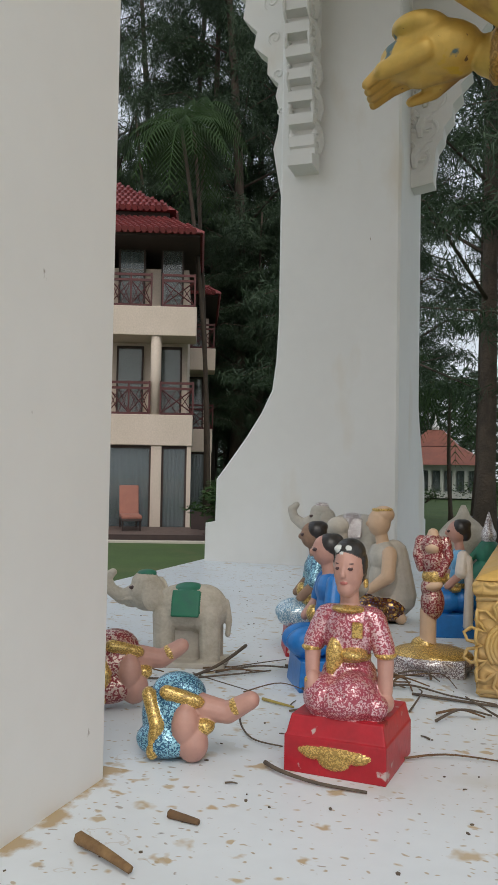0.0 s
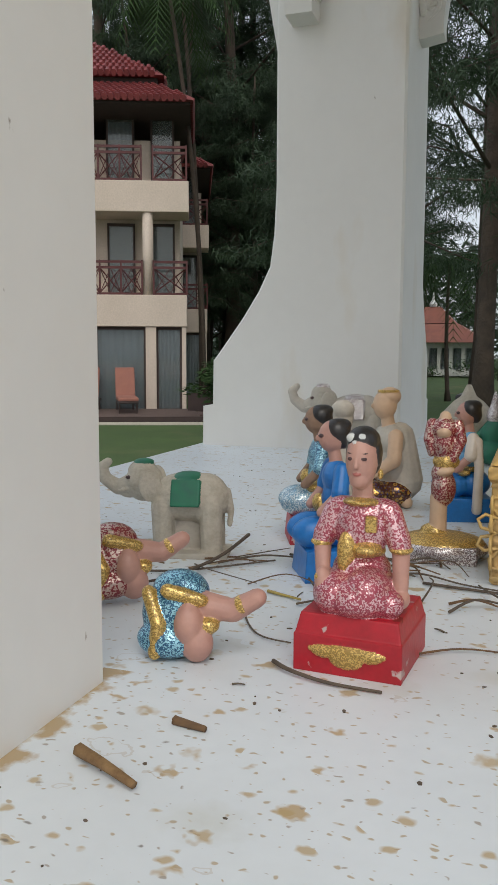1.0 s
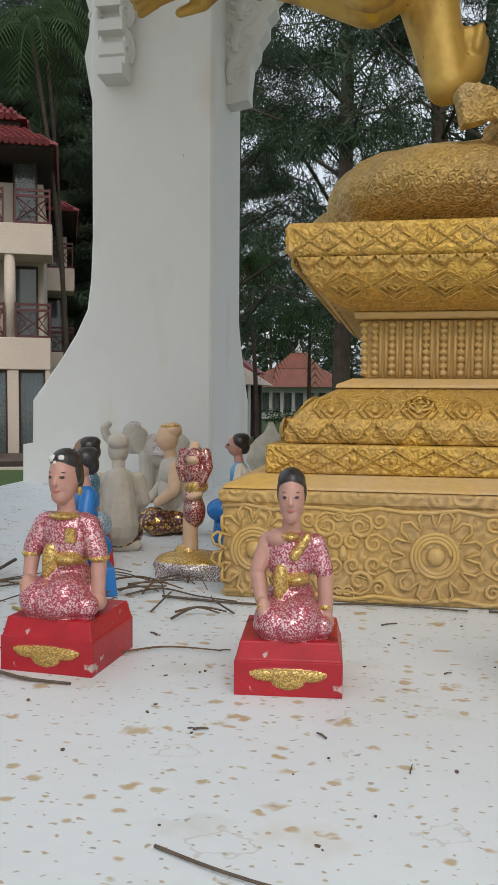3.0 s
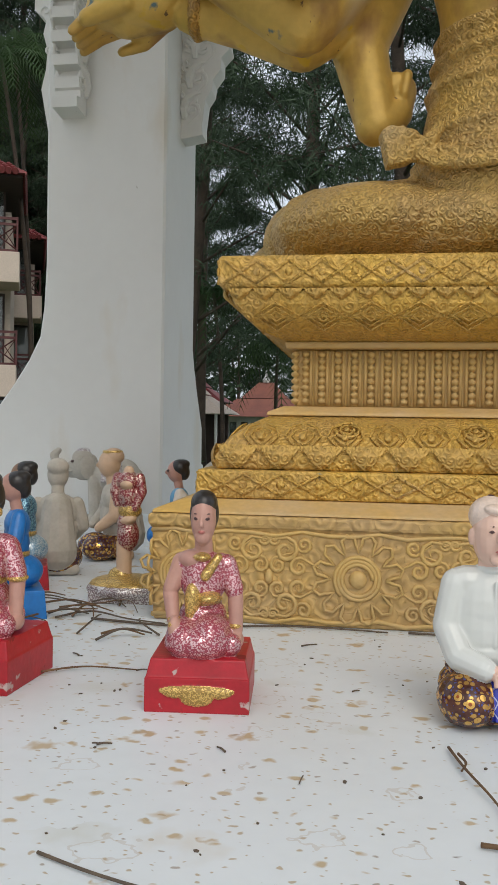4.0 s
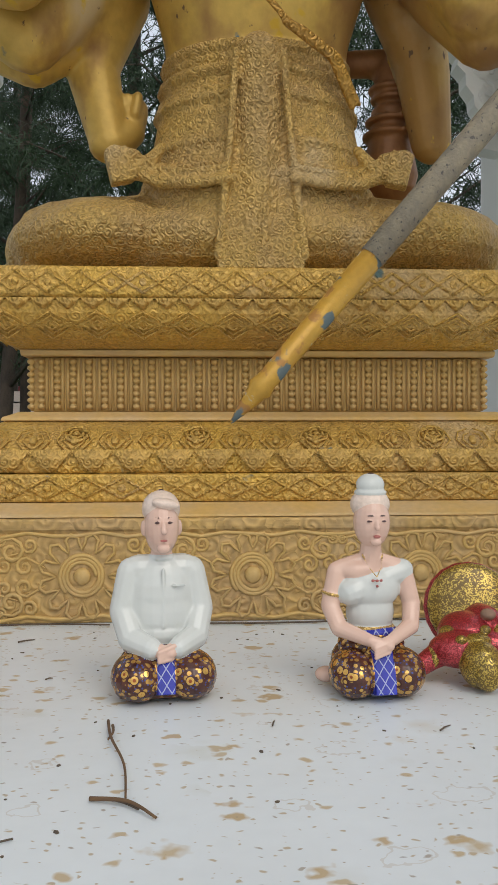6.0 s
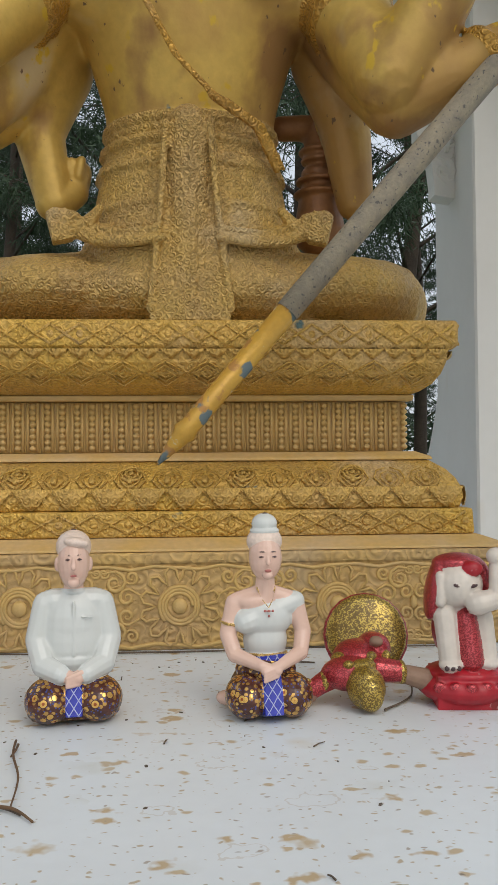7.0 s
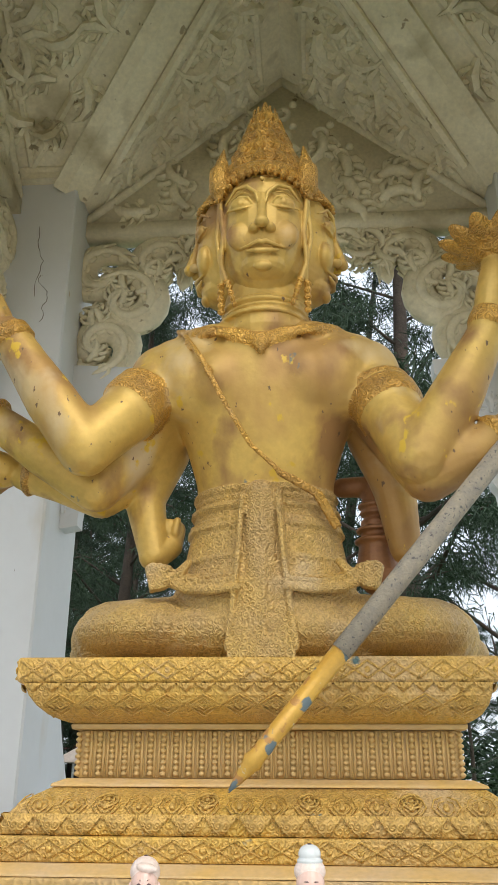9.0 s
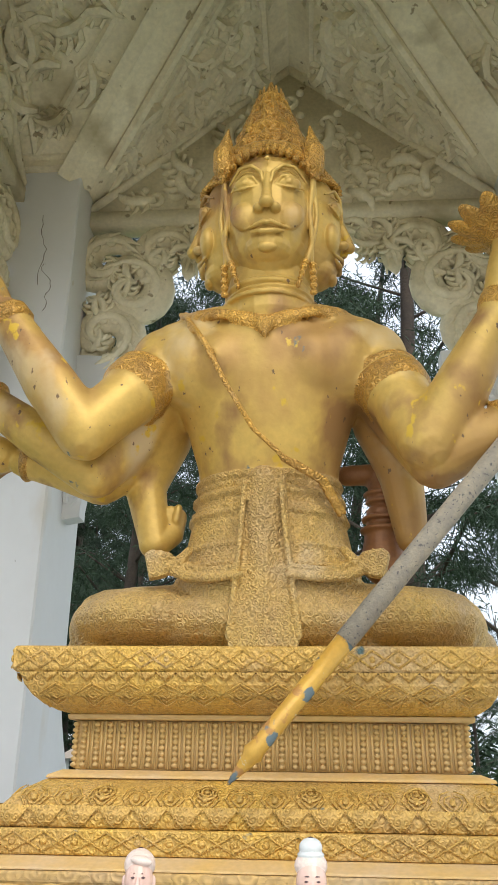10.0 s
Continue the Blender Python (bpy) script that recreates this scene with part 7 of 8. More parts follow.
def elephant(at, skin, cloth, label, trunk_up=True, base=None, size=(1, 1, 1), name="elephant_figurine", extra=()):
    """A standing elephant facing -x, trunk lifted."""
    b, c, p, d = range(4)
    S = [ell((0.004, 0, 0.095), (0.056, 0.036, 0.040), b), ell((0.030, 0, 0.092), (0.036, 0.034, 0.042), b)]
    for x in (-0.030, 0.040):
        for s in (-1, 1):
            S.append(cap((x, s * 0.018, 0.085), (x + 0.002, s * 0.019, 0.012), 0.017, 0.0155, b))
            S.append(ell((x, s * 0.019, 0.008), (0.018, 0.017, 0.008), b))
    S += [ell((-0.060, 0, 0.118), (0.028, 0.027, 0.032), b), ell((-0.062, 0, 0.136), (0.022, 0.022, 0.018), b)]
    S += chain([(-0.078, 0, 0.115), (-0.098, 0, 0.108), (-0.118, 0, 0.122), (-0.124, 0, 0.140)], [0.017, 0.0125, 0.010, 0.009], b) + [cap((-0.124, 0, 0.140), (-0.114, 0, 0.150), 0.009, 0.007, b), ell((-0.082, 0, 0.098), (0.014, 0.008, 0.007), b)]
    for s in (-1, 1):
        S += [ell((-0.046, s * 0.028, 0.116), (0.017, 0.005, 0.026), b, (0, 0, s * -25)), cap((-0.076, s * 0.014, 0.108), (-0.094, s * 0.018, 0.106), 0.004, 0.002, b), ell((-0.080, s * 0.019, 0.128), (0.004, 0.003, 0.003), d)]
    S += chain([(0.062, 0, 0.105), (0.068, 0, 0.075), (0.066, 0, 0.050)], [0.006, 0.005, 0.004], b)
    for s in (-1, 1):
        S.append(bx((0.006, s * 0.0325, 0.106), (0.021, 0.0030, 0.022), c, (s * 20, 0, 0)))
    S.append(ell((0.006, 0, 0.128), (0.023, 0.026, 0.0085), c))
    S.append(ell((-0.060, 0, 0.151), (0.015, 0.014, 0.006), c))
    if base is not None:
        S.append(bx((0.004, 0, 0.004), (0.062, 0.036, 0.005), p))
        S.append(ell((0.004, 0, 0.035), (0.045, 0.012, 0.045), p))
    S += list(extra)
    ob = fused(name, S, [skin, cloth, base or skin, DARK], 0.0016, 2)
    ob.matrix_world = at @ Matrix.Diagonal((*size, 1))
    return tagged(ob, label, "figurine", "elephant figurines")


elephant(pose(-0.262, 1.245, 0, 0, 0, 14), STONE, GREEN, "grey clay elephant figurine with green saddle blanket, trunk raised", base=CLAY, size=(0.96, 0.95, 0.86))
elephant(pose(-0.26, 2.33, 0.0, 0, 0, 8), CLAY, SILVG, "pale elephant figurine with glitter saddle blanket, trunk raised", base=CLAY, size=(1.28, 1.28, 1.28))


def red_elephant(at):
    """A white elephant on its hind legs on a red drum, trunk over its head. Faces -y."""
    r, w, gl, dk = range(4)
    S = [bx((0, 0.006, 0.019), (0.036, 0.032, 0.019), r), ell((0, 0.006, 0.020), (0.054, 0.046, 0.0215), r), ell((0, 0.006, 0.036), (0.045, 0.038, 0.012), r)]
    for x in (-0.034, -0.017, 0, 0.017, 0.034):
        S.append(ell((x, -0.036 + abs(x) * 0.25, 0.026), (0.007, 0.004, 0.006), gl))
    S += [ell((0.002, 0.022, 0.085), (0.036, 0.030, 0.046), gl), ell((-0.010, 0.015, 0.115), (0.030, 0.028, 0.034), w), cap((-0.024, -0.010, 0.105), (-0.020, -0.018, 0.052), 0.0135, 0.0125, w), cap((0.020, 0.000, 0.10), (0.024, -0.008, 0.052), 0.0135, 0.0125, w), ell((-0.020, -0.022, 0.050), (0.014, 0.013, 0.007), w), ell((0.024, -0.012, 0.050), (0.014, 0.013, 0.007), w)]
    S += [cap((0.0, -0.012, 0.10), (0.004, -0.018, 0.055), 0.012, 0.014, gl), ell((-0.008, -0.006, 0.138), (0.028, 0.026, 0.026), w), cap((0.010, -0.026, 0.120), (0.034, -0.024, 0.125), 0.014, 0.011, w), cap((0.034, -0.024, 0.125), (0.034, -0.016, 0.165), 0.011, 0.0085, w), ell((0.033, -0.018, 0.172), (0.011, 0.010, 0.010), w)]
    S += [ell((-0.034, 0.002, 0.132), (0.010, 0.024, 0.036), gl, (0, 10, 0)), ell((0.026, 0.008, 0.138), (0.009, 0.020, 0.028), gl, (0, -10, 0)), ell((-0.006, 0.004, 0.162), (0.030, 0.024, 0.012), gl), ell((0.006, -0.020, 0.158), (0.012, 0.010, 0.009), r), cap((-0.030, -0.018, 0.150), (-0.030, -0.020, 0.120), 0.005, 0.006, w)]
    S += [ell((-0.014, -0.030, 0.140), (0.004, 0.003, 0.0018), dk, (0, 25, 0)), ell((0.006, -0.031, 0.140), (0.004, 0.003, 0.0018), dk, (0, -25, 0))]
    for x in (-0.027, -0.020, -0.013):
        S.append(ell((x, -0.034, 0.048), (0.0028, 0.002, 0.003), dk))
    ob = fused("elephant_figurine", S, [RED, PORCY, REDG, DARK], 0.0013, 2, at)
    return tagged(ob, "white elephant figurine with red glitter cloth on a red drum", "figurine", "elephant figurines")


PORCY = mat("ivory_glazed_clay", (0.66, 0.60, 0.53), (0.58, 0.52, 0.45), 30, 0.35)
red_elephant(pose(1.006, 0.912, 0, 0, 0, -6))


def fallen_dancer(at):
    """A dancer tipped over face down with its glitter disc base standing up behind. Lies towards -y."""
    gd, rd, sk, rb = range(4)
    S = []
    disc = pose(0.012, 0.055, 0.068, 72, 0, -8)
    S += [("ell", disc, Vector((0.050, 0.050, 0.012)), gd), ("ell", disc @ pose(0, 0, -0.010), Vector((0.053, 0.053, 0.013)), rb)]
    S += [ell((-0.006, 0.022, 0.046), (0.030, 0.034, 0.024), rd), ell((-0.018, -0.005, 0.036), (0.036, 0.026, 0.020), rd), ell((0.016, 0.03, 0.058), (0.020, 0.026, 0.018), rd)]
    S += chain([(-0.030, 0.0, 0.036), (-0.052, -0.006, 0.026), (-0.070, -0.010, 0.016)], [0.015, 0.012, 0.010], rd) + [ell((-0.050, -0.006, 0.028), (0.007, 0.013, 0.013), gd), cap((-0.068, -0.010, 0.014), (-0.086, -0.012, 0.011), 0.010, 0.008, sk), ell((-0.090, -0.010, 0.010), (0.014, 0.010, 0.008), sk), cap((-0.072, -0.005, 0.024), (-0.070, -0.012, 0.030), 0.006, 0.004, gd)]
    S += chain([(0.010, -0.005, 0.040), (0.034, -0.008, 0.038)], [0.015, 0.013], rd) + [ell((0.040, -0.008, 0.037), (0.006, 0.013, 0.014), gd), cap((0.046, -0.008, 0.034), (0.068, -0.010, 0.028), 0.011, 0.013, sk), ell((0.074, -0.010, 0.026), (0.012, 0.012, 0.013), sk)]
    S += [ell((-0.006, -0.030, 0.026), (0.022, 0.024, 0.0245), gd), ell((-0.004, -0.046, 0.022), (0.015, 0.012, 0.019), gd), ell((-0.006, -0.020, 0.048), (0.014, 0.012, 0.008), gd), ell((0.014, 0.006, 0.070), (0.008, 0.01, 0.006), sk), ell((-0.03, 0.006, 0.050), (0.010, 0.012, 0.008), gd)]
    S += [ell((x, y, z), (0.006, 0.006, 0.005), gd) for x, y, z in ((-0.024, -0.022, 0.050), (0.004, -0.014, 0.058), (0.026, 0.006, 0.054), (-0.036, -0.014, 0.044))]
    ob = fused("figurine", S, [DISCG, REDG, BROWNSK, REDG], 0.0012, 2, at)
    return tagged(ob, "fallen dancer figurine in red and gold glitter with disc base", "figurine")


BROWNSK = mat("brown_bare_clay", (0.30, 0.19, 0.13), (0.24, 0.15, 0.10), 40, 0.7)
fallen_dancer(pose(0.893, 0.925, 0, 0, 0, 0))


def attendant(at, top, skirt, skin, label, block=None, lace=False, h=1.0, gold_trim=True):
    """A kneeling attendant turned to one side. Faces -y."""
    t, s_, sk, bl, gd, bk, lc, dk = range(8)
    z0 = 0.045 if block else 0.0
    S = []
    if block:
        S.append(bx((0, 0.004, z0 / 2), (0.046, 0.050, z0 / 2), bk, (0, 0, 0), 0.92))
    S += [ell((-0.018, -0.024, z0 + 0.024), (0.024, 0.036, 0.024), s_), ell((0.018, -0.024, z0 + 0.024), (0.024, 0.036, 0.024), s_), ell((0, 0.016, z0 + 0.026), (0.038, 0.036, 0.028), s_)]
    S += [ell((0, 0.010, z0 + 0.072), (0.026, 0.020, 0.034), t), ell((0, 0.010, z0 + 0.102), (0.032, 0.021, 0.026), t)]
    if gold_trim:
        S += [ell((0, 0.008, z0 + 0.056), (0.029, 0.023, 0.008), gd), ell((-0.016, -0.012, z0 + 0.062), (0.012, 0.010, 0.014), gd), ell((0.028, -0.004, z0 + 0.05), (0.014, 0.012, 0.007), gd)]
    for q in (-1, 1):
        S += chain([(q * 0.032, 0.010, z0 + 0.116), (q * 0.044, 0.004, z0 + 0.084)], [0.012, 0.0125], lc if lace and q > 0 else t) + chain([(q * 0.044, 0.004, z0 + 0.082), (q * 0.034, -0.020, z0 + 0.056)], [0.009, 0.0075], sk)
    if lace:
        S += chain([(0.036, 0.018, z0 + 0.11), (0.046, 0.020, z0 + 0.06), (0.048, 0.018, z0 - 0.02)], [0.010, 0.009, 0.010], lc)
    S += [cap((0, 0.010, z0 + 0.122), (0, 0.006, z0 + 0.142), 0.010, 0.0095, sk), ell((0, 0.002, z0 + 0.162), (0.0175, 0.0195, 0.0235), sk), ell((0, -0.018, z0 + 0.160), (0.003, 0.004, 0.005), sk)]
    S += [ell((0, 0.010, z0 + 0.170), (0.0208, 0.0208, 0.0185), bl), ell((0, 0.017, z0 + 0.178), (0.016, 0.015, 0.0105), bl), ell((0, 0.02, z0 + 0.160), (0.017, 0.012, 0.017), bl)]
    for q in (-1, 1):
        S.append(ell((q * 0.0075, -0.0155, z0 + 0.164), (0.0055, 0.0030, 0.0026), dk))
    ob = fused("figurine", S, [top, skirt, skin, BLACK, GOLDG, block or skirt, PORCY, DARK], 0.0015, 2)
    ob.matrix_world = at @ Matrix.Scale(h, 4)
    return tagged(ob, label, "figurine", "kneeling attendants")


attendant(pose(-0.045, 1.205, 0, 0, 0, -62), BLUE, BLUE, SKIN, "kneeling attendant figurine in bright blue with gold trim", BLUE, h=0.86)
attendant(pose(-0.115, 1.395, 0, 0, 0, -68), BLUEG, PALEB, BROWNSK, "kneeling attendant figurine in pale blue glitter on red block", RED, h=0.88)
PALEBP = mat("sky_blue_paint", (0.10, 0.32, 0.55), (0.16, 0.38, 0.58), 60, 0.4)
attendant(pose(0.085, 1.64, 0, 0, 0, -75), PALEBP, BLUE, SKIN, "kneeling attendant figurine in blue with white lace sash", BLUE, lace=True, h=0.87)


def robed(at, robe, skin, label, band_m=None, h=1.0):
    """A bald kneeling figure in a long cape. Faces -y."""
    r, sk, sr, gd = range(4)
    S = [ell((-0.02, -0.018, 0.024), (0.025, 0.034, 0.024), sr), ell((0.02, -0.018, 0.024), (0.025, 0.034, 0.024), sr), ell((0, 0.018, 0.026), (0.042, 0.034, 0.027), sr)]
    S += [ell((0, 0.012, 0.075), (0.036, 0.026, 0.042), r), ell((0, 0.012, 0.112), (0.038, 0.024, 0.032), r), cap((0, 0.030, 0.120), (0, 0.036, 0.045), 0.026, 0.036, r)]
    for q in (-1, 1):
        S += chain([(q * 0.034, 0.010, 0.124), (q * 0.044, 0.004, 0.085), (q * 0.030, -0.022, 0.062)], [0.013, 0.0125, 0.009], sk if q > 0 else r)
    S += [cap((0, 0.010, 0.135), (0, 0.006, 0.155), 0.012, 0.0115, sk), ell((0, 0.002, 0.176), (0.019, 0.021, 0.0255), sk), ell((0, 0.010, 0.190), (0.0195, 0.020, 0.016), sk), ell((0, -0.019, 0.174), (0.003, 0.004, 0.005), sk)]
    if band_m:
        S += band((0, 0.008, 0.199), 0.0155, 0.0165, 0.0026, gd)
    S.append(cap((-0.03, 0.034, 0.010), (0.03, 0.034, 0.010), 0.010, 0.010, sk))
    ob = fused("figurine", S, [robe, skin, SARONG, GOLDG], 0.0015, 2)
    ob.matrix_world = at @ Matrix.Scale(h, 4)
    return tagged(ob, label, "figurine", "robed kneeling figures")


robed(pose(-0.105, 1.535, 0, 0, 0, -160), CLAY, CLAY, "kneeling bald figurine in plain beige cape", None, 1.0)
robed(pose(-0.065, 1.70, 0, 0, 0, -60), CLAY, TAN, "kneeling tan figurine in grey cape with gold headband", True, 1.07)


def broken_dancer(at):
    gl, gd, sk, dk = range(4)
    S = [ell((0, 0, 0.016), (0.064, 0.050, 0.020), dk), ell((0, 0, 0.022), (0.060, 0.046, 0.016), gd), bx((0, 0, 0.012), (0.05, 0.04, 0.012), dk), ell((-0.012, 0, 0.038), (0.018, 0.015, 0.010), gd), cap((-0.006, 0, 0.03), (-0.006, 0, 0.085), 0.012, 0.012, sk)]
    S += [ell((0, 0, 0.098), (0.026, 0.018, 0.026), gl), ell((-0.004, 0, 0.118), (0.022, 0.016, 0.016), gl), ell((0.004, 0, 0.135), (0.028, 0.017, 0.012), gd), ell((0, 0, 0.158), (0.026, 0.017, 0.024), gl), ell((0, 0, 0.180), (0.028, 0.017, 0.016), gl), ell((0.004, -0.008, 0.122), (0.020, 0.012, 0.007), sk, (0, -15, 0)), ell((0.0, -0.010, 0.176), (0.016, 0.010, 0.008), sk), cap((0, 0, 0.188), (0, 0, 0.196), 0.010, 0.010, sk)]
    S += chain([(0.026, 0, 0.186), (0.034, -0.004, 0.165), (0.020, -0.010, 0.140)], [0.010, 0.009, 0.007], gl) + chain([(-0.026, 0, 0.186), (-0.032, -0.004, 0.166), (-0.026, -0.006, 0.146)], [0.010, 0.009, 0.006], gl)
    S = S[:5] + [slim(s, 0.66) for s in S[5:]]
    ob = fused("figurine", S, [SILVP, GOLDG, TAN, SILVG], 0.0014, 1)
    ob.matrix_world = at
    return tagged(ob, "broken headless dancer figurine in pink glitter on glitter stand", "figurine")


SILVP = cells("silver_pink_glitter", (0.22, 0.022, 0.030), (0.56, 0.42, 0.36), 620, th=0.50)
broken_dancer(pose(0.082, 1.345, 0, 0, 0, 0))


def lying_dancer(at, dress, trim, label, leg=True):
    """A toppled headless dancer lying on its side."""
    dr, gd, sk = range(3)
    S = [ell((0, 0, 0.038), (0.034, 0.026, 0.036), dr), ell((-0.004, -0.012, 0.018), (0.030, 0.022, 0.018), dr), ell((0.002, 0.006, 0.060), (0.028, 0.022, 0.020), dr), ell((0.02, -0.018, 0.036), (0.013, 0.014, 0.020), sk), ell((0.026, -0.014, 0.018), (0.016, 0.014, 0.018), sk)]
    S += chain([(-0.020, -0.018, 0.062), (-0.006, -0.028, 0.036), (-0.010, -0.028, 0.008)], [0.007, 0.007, 0.006], gd) + chain([(0.0, -0.020, 0.066), (0.03, -0.012, 0.058)], [0.007, 0.006], gd) + [ell((0.036, -0.008, 0.034), (0.010, 0.010, 0.008), gd)]
    if leg:
        S += chain([(0.030, 0.0, 0.050), (0.055, 0.004, 0.046), (0.078, 0.006, 0.060)], [0.013, 0.011, 0.009], sk) + [ell((0.064, 0.005, 0.052), (0.010, 0.011, 0.010), gd)]
    ob = fused("figurine", S, [dress, trim, SKIN], 0.0014, 2)
    ob.matrix_world = at
    return tagged(ob, label, "figurine", "toppled dancers")


lying_dancer(pose(-0.113, 0.885, 0, 0, 0, 0), BLUEG, GOLDG, "toppled broken dancer figurine in blue and gold glitter")
lying_dancer(pose(-0.252, 1.01, 0.006, 0, 0, 25) @ Matrix.Scale(1.05, 4), SILVP, GOLDG, "toppled broken dancer figurine in maroon glitter", True)

# small green glazed figures and a stone finial by the far edge
for i, (x, y, hgt) in enumerate(((0.10, 2.35, 0.17), (0.20, 2.30, 0.15))):
    S = [ell((0, 0, 0.03), (0.04, 0.035, 0.03), 0), ell((0, 0, 0.07), (0.028, 0.024, 0.035), 0), ell((0, 0, 0.112), (0.018, 0.018, 0.02), 1), cap((0, 0, 0.125), (0, 0, 0.165), 0.013, 0.002, 1), cap((0.02, 0, 0.08), (0.05, -0.01, 0.05), 0.009, 0.008, 0), cap((0.05, -0.01, 0.05), (0.06, -0.01, 0.085), 0.008, 0.005, 1), cap((-0.02, 0, 0.08), (-0.045, -0.01, 0.05), 0.009, 0.008, 0)]
    ob = fused("figurine", S, [GREEN, SILVG], 0.002, 1)
    ob.matrix_world = pose(x, y, 0, 0, 0, 30 * i) @ Matrix.Scale(hgt / 0.15, 4)
    tagged(ob, "small seated green glazed guardian figurine with silver crown", "figurine", "green guardians")
bm = bmesh.new()
lathe(bm, ((0.055, 0), (0.06, 0.02), (0.045, 0.05), (0.07, 0.09), (0.062, 0.13), (0.04, 0.155), (0.02, 0.17), (0.006, 0.20)), (0, 0, 0), 20)
urn = tagged(ob_from("stone_finial", bm, STONE, smooth=True), "weathered grey stone bell-shaped finial", "finial")
urn.matrix_world = pose(0.03, 2.42, 0)

# ---- twigs, needles and wires on the floor ----


def twig(pts, r, material, label="dry brown fallen twig", name="twig", group="fallen twigs"):
    bm = bmesh.new()
    P = [Vector(p) for p in pts]
    fine = []
    for i in range(len(P) - 1):
        p0, p1, p2, p3 = P[max(i - 1, 0)], P[i], P[i + 1], P[min(i + 2, len(P) - 1)]
        for j in range(6):
            t = j / 6
            fine.append(0.5 * (2 * p1 + (p2 - p0) * t + (2 * p0 - 5 * p1 + 4 * p2 - p3) * t * t + (3 * p1 - p0 - 3 * p2 + p3) * t * t * t))
    fine.append(P[-1])
    tube(bm, fine, [r * (1 - 0.45 * i / len(fine)) for i in range(len(fine))], 6)
    return tagged(ob_from(name, bm, material, smooth=True), label, "twig", group)


twig([(0.515, 0.818, 0.003), (0.523, 0.768, 0.006), (0.539, 0.714, 0.004), (0.546, 0.651, 0.004)], 0.0014, TWIG, "forked dry brown twig")
twig([(0.520, 0.656, 0.003), (0.548, 0.646, 0.005), (0.569, 0.624, 0.003)], 0.0018, TWIG)
twig([(0.521, 0.80, 0.005), (0.524, 0.775, 0.008), (0.520, 0.77, 0.003)], 0.0014, TWIG)
twig([(0.246, 0.601, 0.002), (0.294, 0.580, 0.003), (0.340, 0.569, 0.003), (0.407, 0.572, 0.002), (0.478, 0.602, 0.002)], 0.0012, TWIGD, "long thin dark dry needle stem")
twig([(-0.094, 0.676, 0.006), (-0.067, 0.662, 0.007), (-0.037, 0.648, 0.005)], 0.0052, mat("split_bark", (0.26, 0.16, 0.07), (0.16, 0.09, 0.04), 60, 0.85, 0, 0.6, 200), "short split piece of brown bark", "bark_piece", "bark pieces")
twig([(-0.053, 0.747, 0.003), (-0.025, 0.741, 0.003)], 0.004, TWIG, "small dry brown bark chip", "bark_piece", "bark pieces")
twig([(-0.185, 1.297, 0.022), (-0.193, 1.193, 0.012), (-0.225, 1.099, 0.006), (-0.274, 1.054, 0.004)], 0.0026, TWIGD, "dark bent incense stick")
twig([(-0.312, 1.124, 0.003), (-0.223, 1.146, 0.004), (-0.127, 1.240, 0.003)], 0.0018, TWIGD)
twig([(-0.108, 1.092, 0.004), (-0.090, 1.013, 0.003), (-0.055, 0.953, 0.003), (-0.017, 0.940, 0.003)], 0.0013, TWIGD, "thin dark curled wire", "wire", "loose wires")
twig([(-0.278, 1.061, 0.003), (-0.196, 1.054, 0.004), (-0.112, 1.027, 0.006), (-0.108, 1.092, 0.005)], 0.0015, TWIGD)
twig([(-0.092, 1.099, 0.003), (-0.046, 1.079, 0.003)], 0.002, mat("yellow_stick", (0.42, 0.33, 0.08), (0.34, 0.26, 0.07), 50, 0.6), "short yellow incense stick", "incense_stick", "incense sticks")
twig([(-0.018, 0.887, 0.004), (0.004, 0.868, 0.005), (0.041, 0.857, 0.003), (0.087, 0.855, 0.002)], 0.0022, TWIGD)
twig([(0.026, 1.192, 0.003), (0.064, 1.230, 0.005), (0.124, 1.205, 0.003), (0.180, 1.188, 0.003)], 0.0017, TWIGD)
twig([(0.076, 1.196, 0.003), (0.207, 1.179, 0.003), (0.349, 1.208, 0.003), (0.474, 1.200, 0.003)], 0.0018, TWIGD)
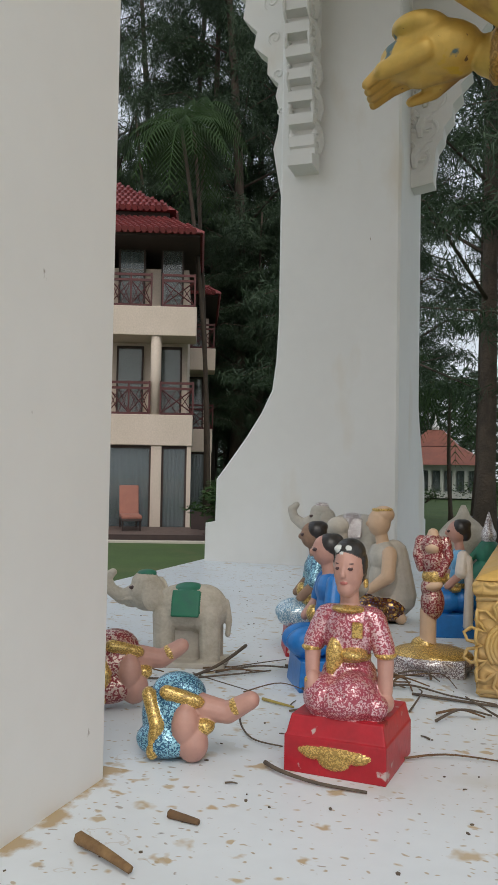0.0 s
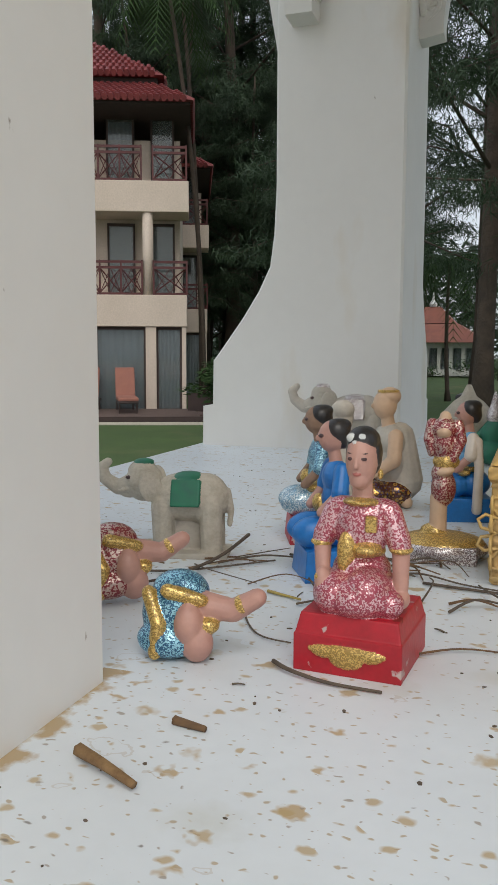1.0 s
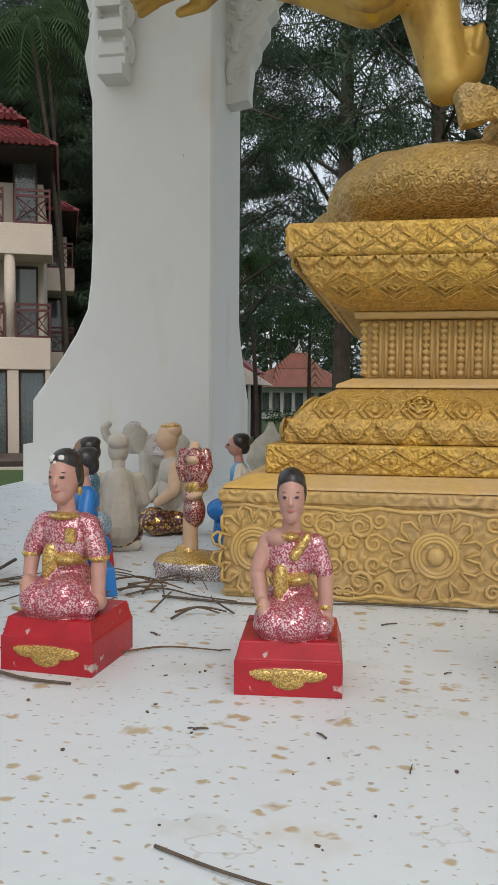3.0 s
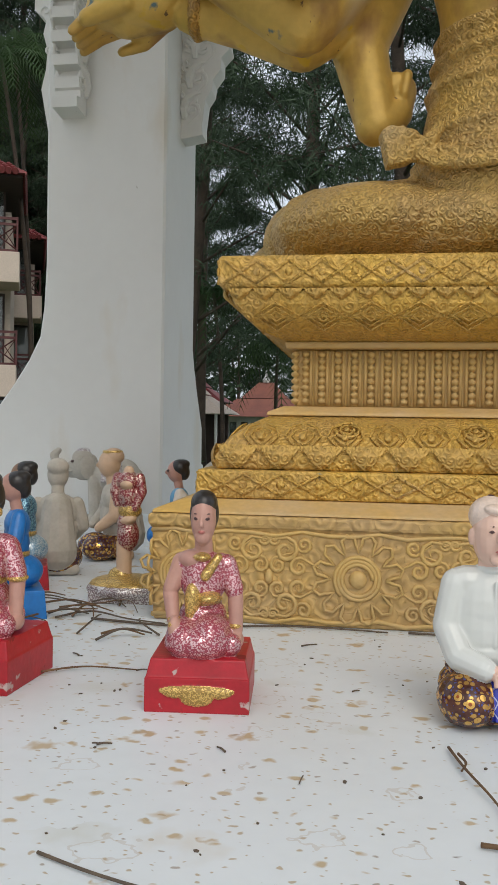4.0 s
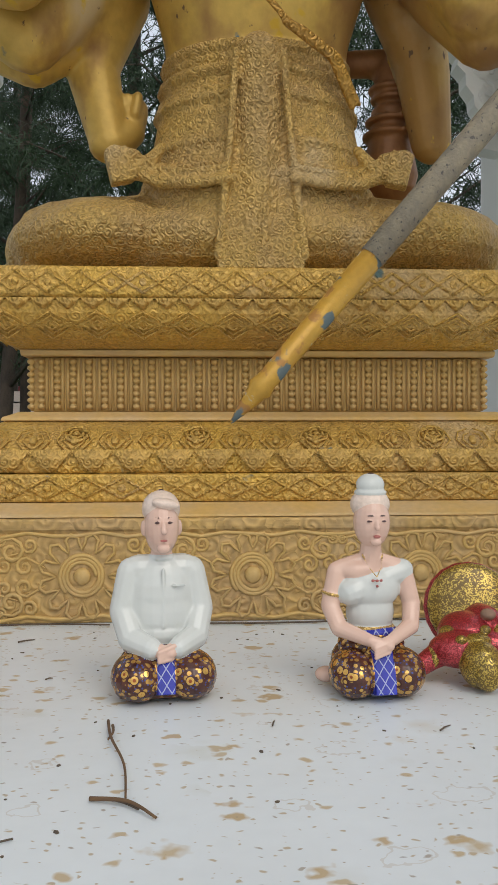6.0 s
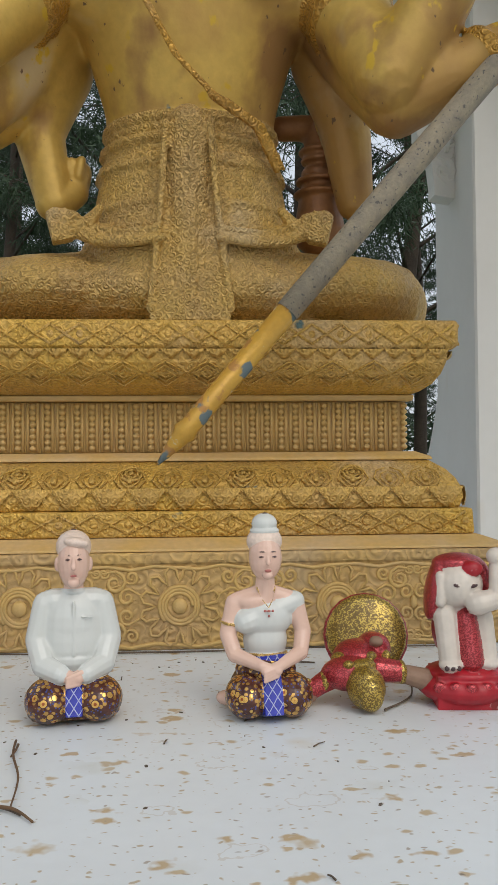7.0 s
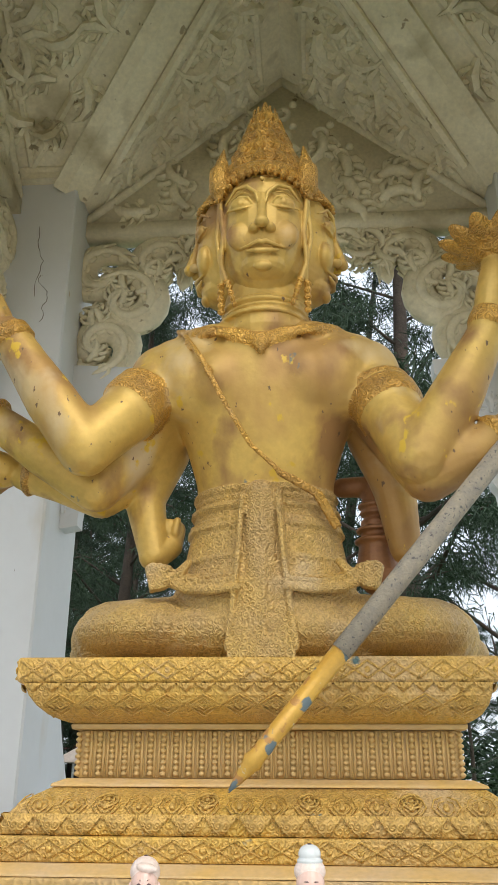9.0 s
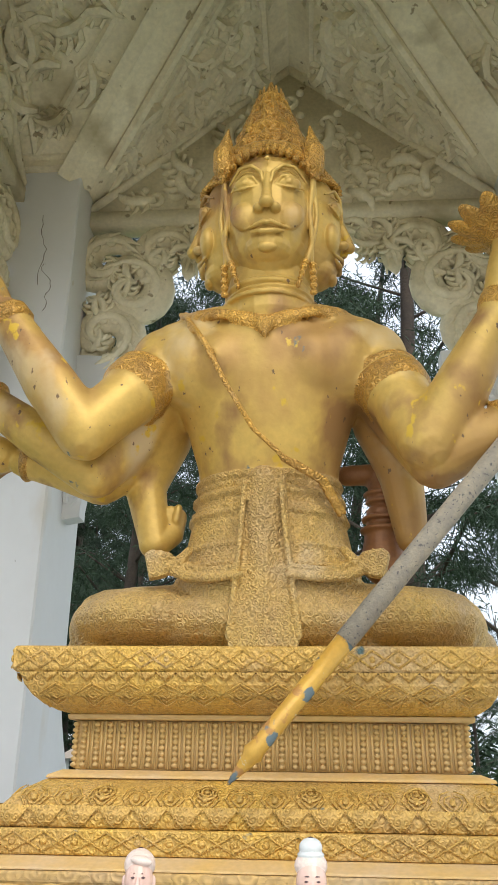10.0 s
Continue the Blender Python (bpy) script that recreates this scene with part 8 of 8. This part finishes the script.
twig([(0.50, 1.203, 0.003), (0.70, 1.198, 0.003), (0.86, 1.206, 0.003), (1.08, 1.200, 0.003)], 0.0016, TWIGD)
twig([(0.813, 1.127, 0.003), (0.860, 1.113, 0.003)], 0.0018, TWIGD)
twig([(0.906, 0.887, 0.003), (0.950, 0.940, 0.003), (0.971, 1.034, 0.003)], 0.0014, TWIGD)
rnd = random.Random(77)
for j in range(34):
    x, y = rnd.gauss(-0.05, 0.13), rnd.gauss(1.20, 0.10)
    if j > 20:
        x, y = rnd.gauss(0.05, 0.10), rnd.gauss(1.24, 0.05)
    a, ln, cv = rnd.uniform(-0.7, 0.7) + (0 if j % 3 else 1.4), rnd.uniform(0.05, 0.14), rnd.uniform(-0.025, 0.025)
    c, s = math.cos(a), math.sin(a)
    z = rnd.uniform(0.003, 0.012)
    if y > 1.215 and x + ln > 0.15:
        x -= 0.12
    twig([(x - c * ln / 2, y - s * ln / 2, 0.003), (x - s * cv, y + c * cv, z), (x + c * ln / 2, y + s * ln / 2, 0.003)], rnd.uniform(0.0009, 0.0019), rnd.choice((TWIG, TWIGD, TWIGD)))
for j in range(30):
    x, y = rnd.uniform(-0.1, 1.2), rnd.uniform(0.45, 1.15)
    a, ln = rnd.uniform(0, 3.14), rnd.uniform(0.008, 0.026)
    c, s = math.cos(a), math.sin(a)
    twig([(x - c * ln / 2, y - s * ln / 2, 0.0015), (x, y + 0.0006, 0.002), (x + c * ln / 2, y + s * ln / 2, 0.0015)], rnd.uniform(0.0006, 0.0012), TWIGD, "short dark dry needle", "needle", "fallen needles")
# fine dirt scattered all over the floor
bm = bmesh.new()
for j in range(520):
    x, y = rnd.uniform(-0.5, 1.6), rnd.uniform(0.4, 2.4)
    r = rnd.uniform(0.0006, 0.0022)
    ball(bm, pose(x, y, 0.0004, 0, 0, rnd.uniform(0, 180)) @ Matrix.Diagonal((r * rnd.uniform(1, 2.2), r, 0.0007, 1)), 5, 3)
tagged(ob_from("dirt_specks", bm, TWIGD), "tiny dark dirt specks strewn over the floor", "dirt", kind="stuff")
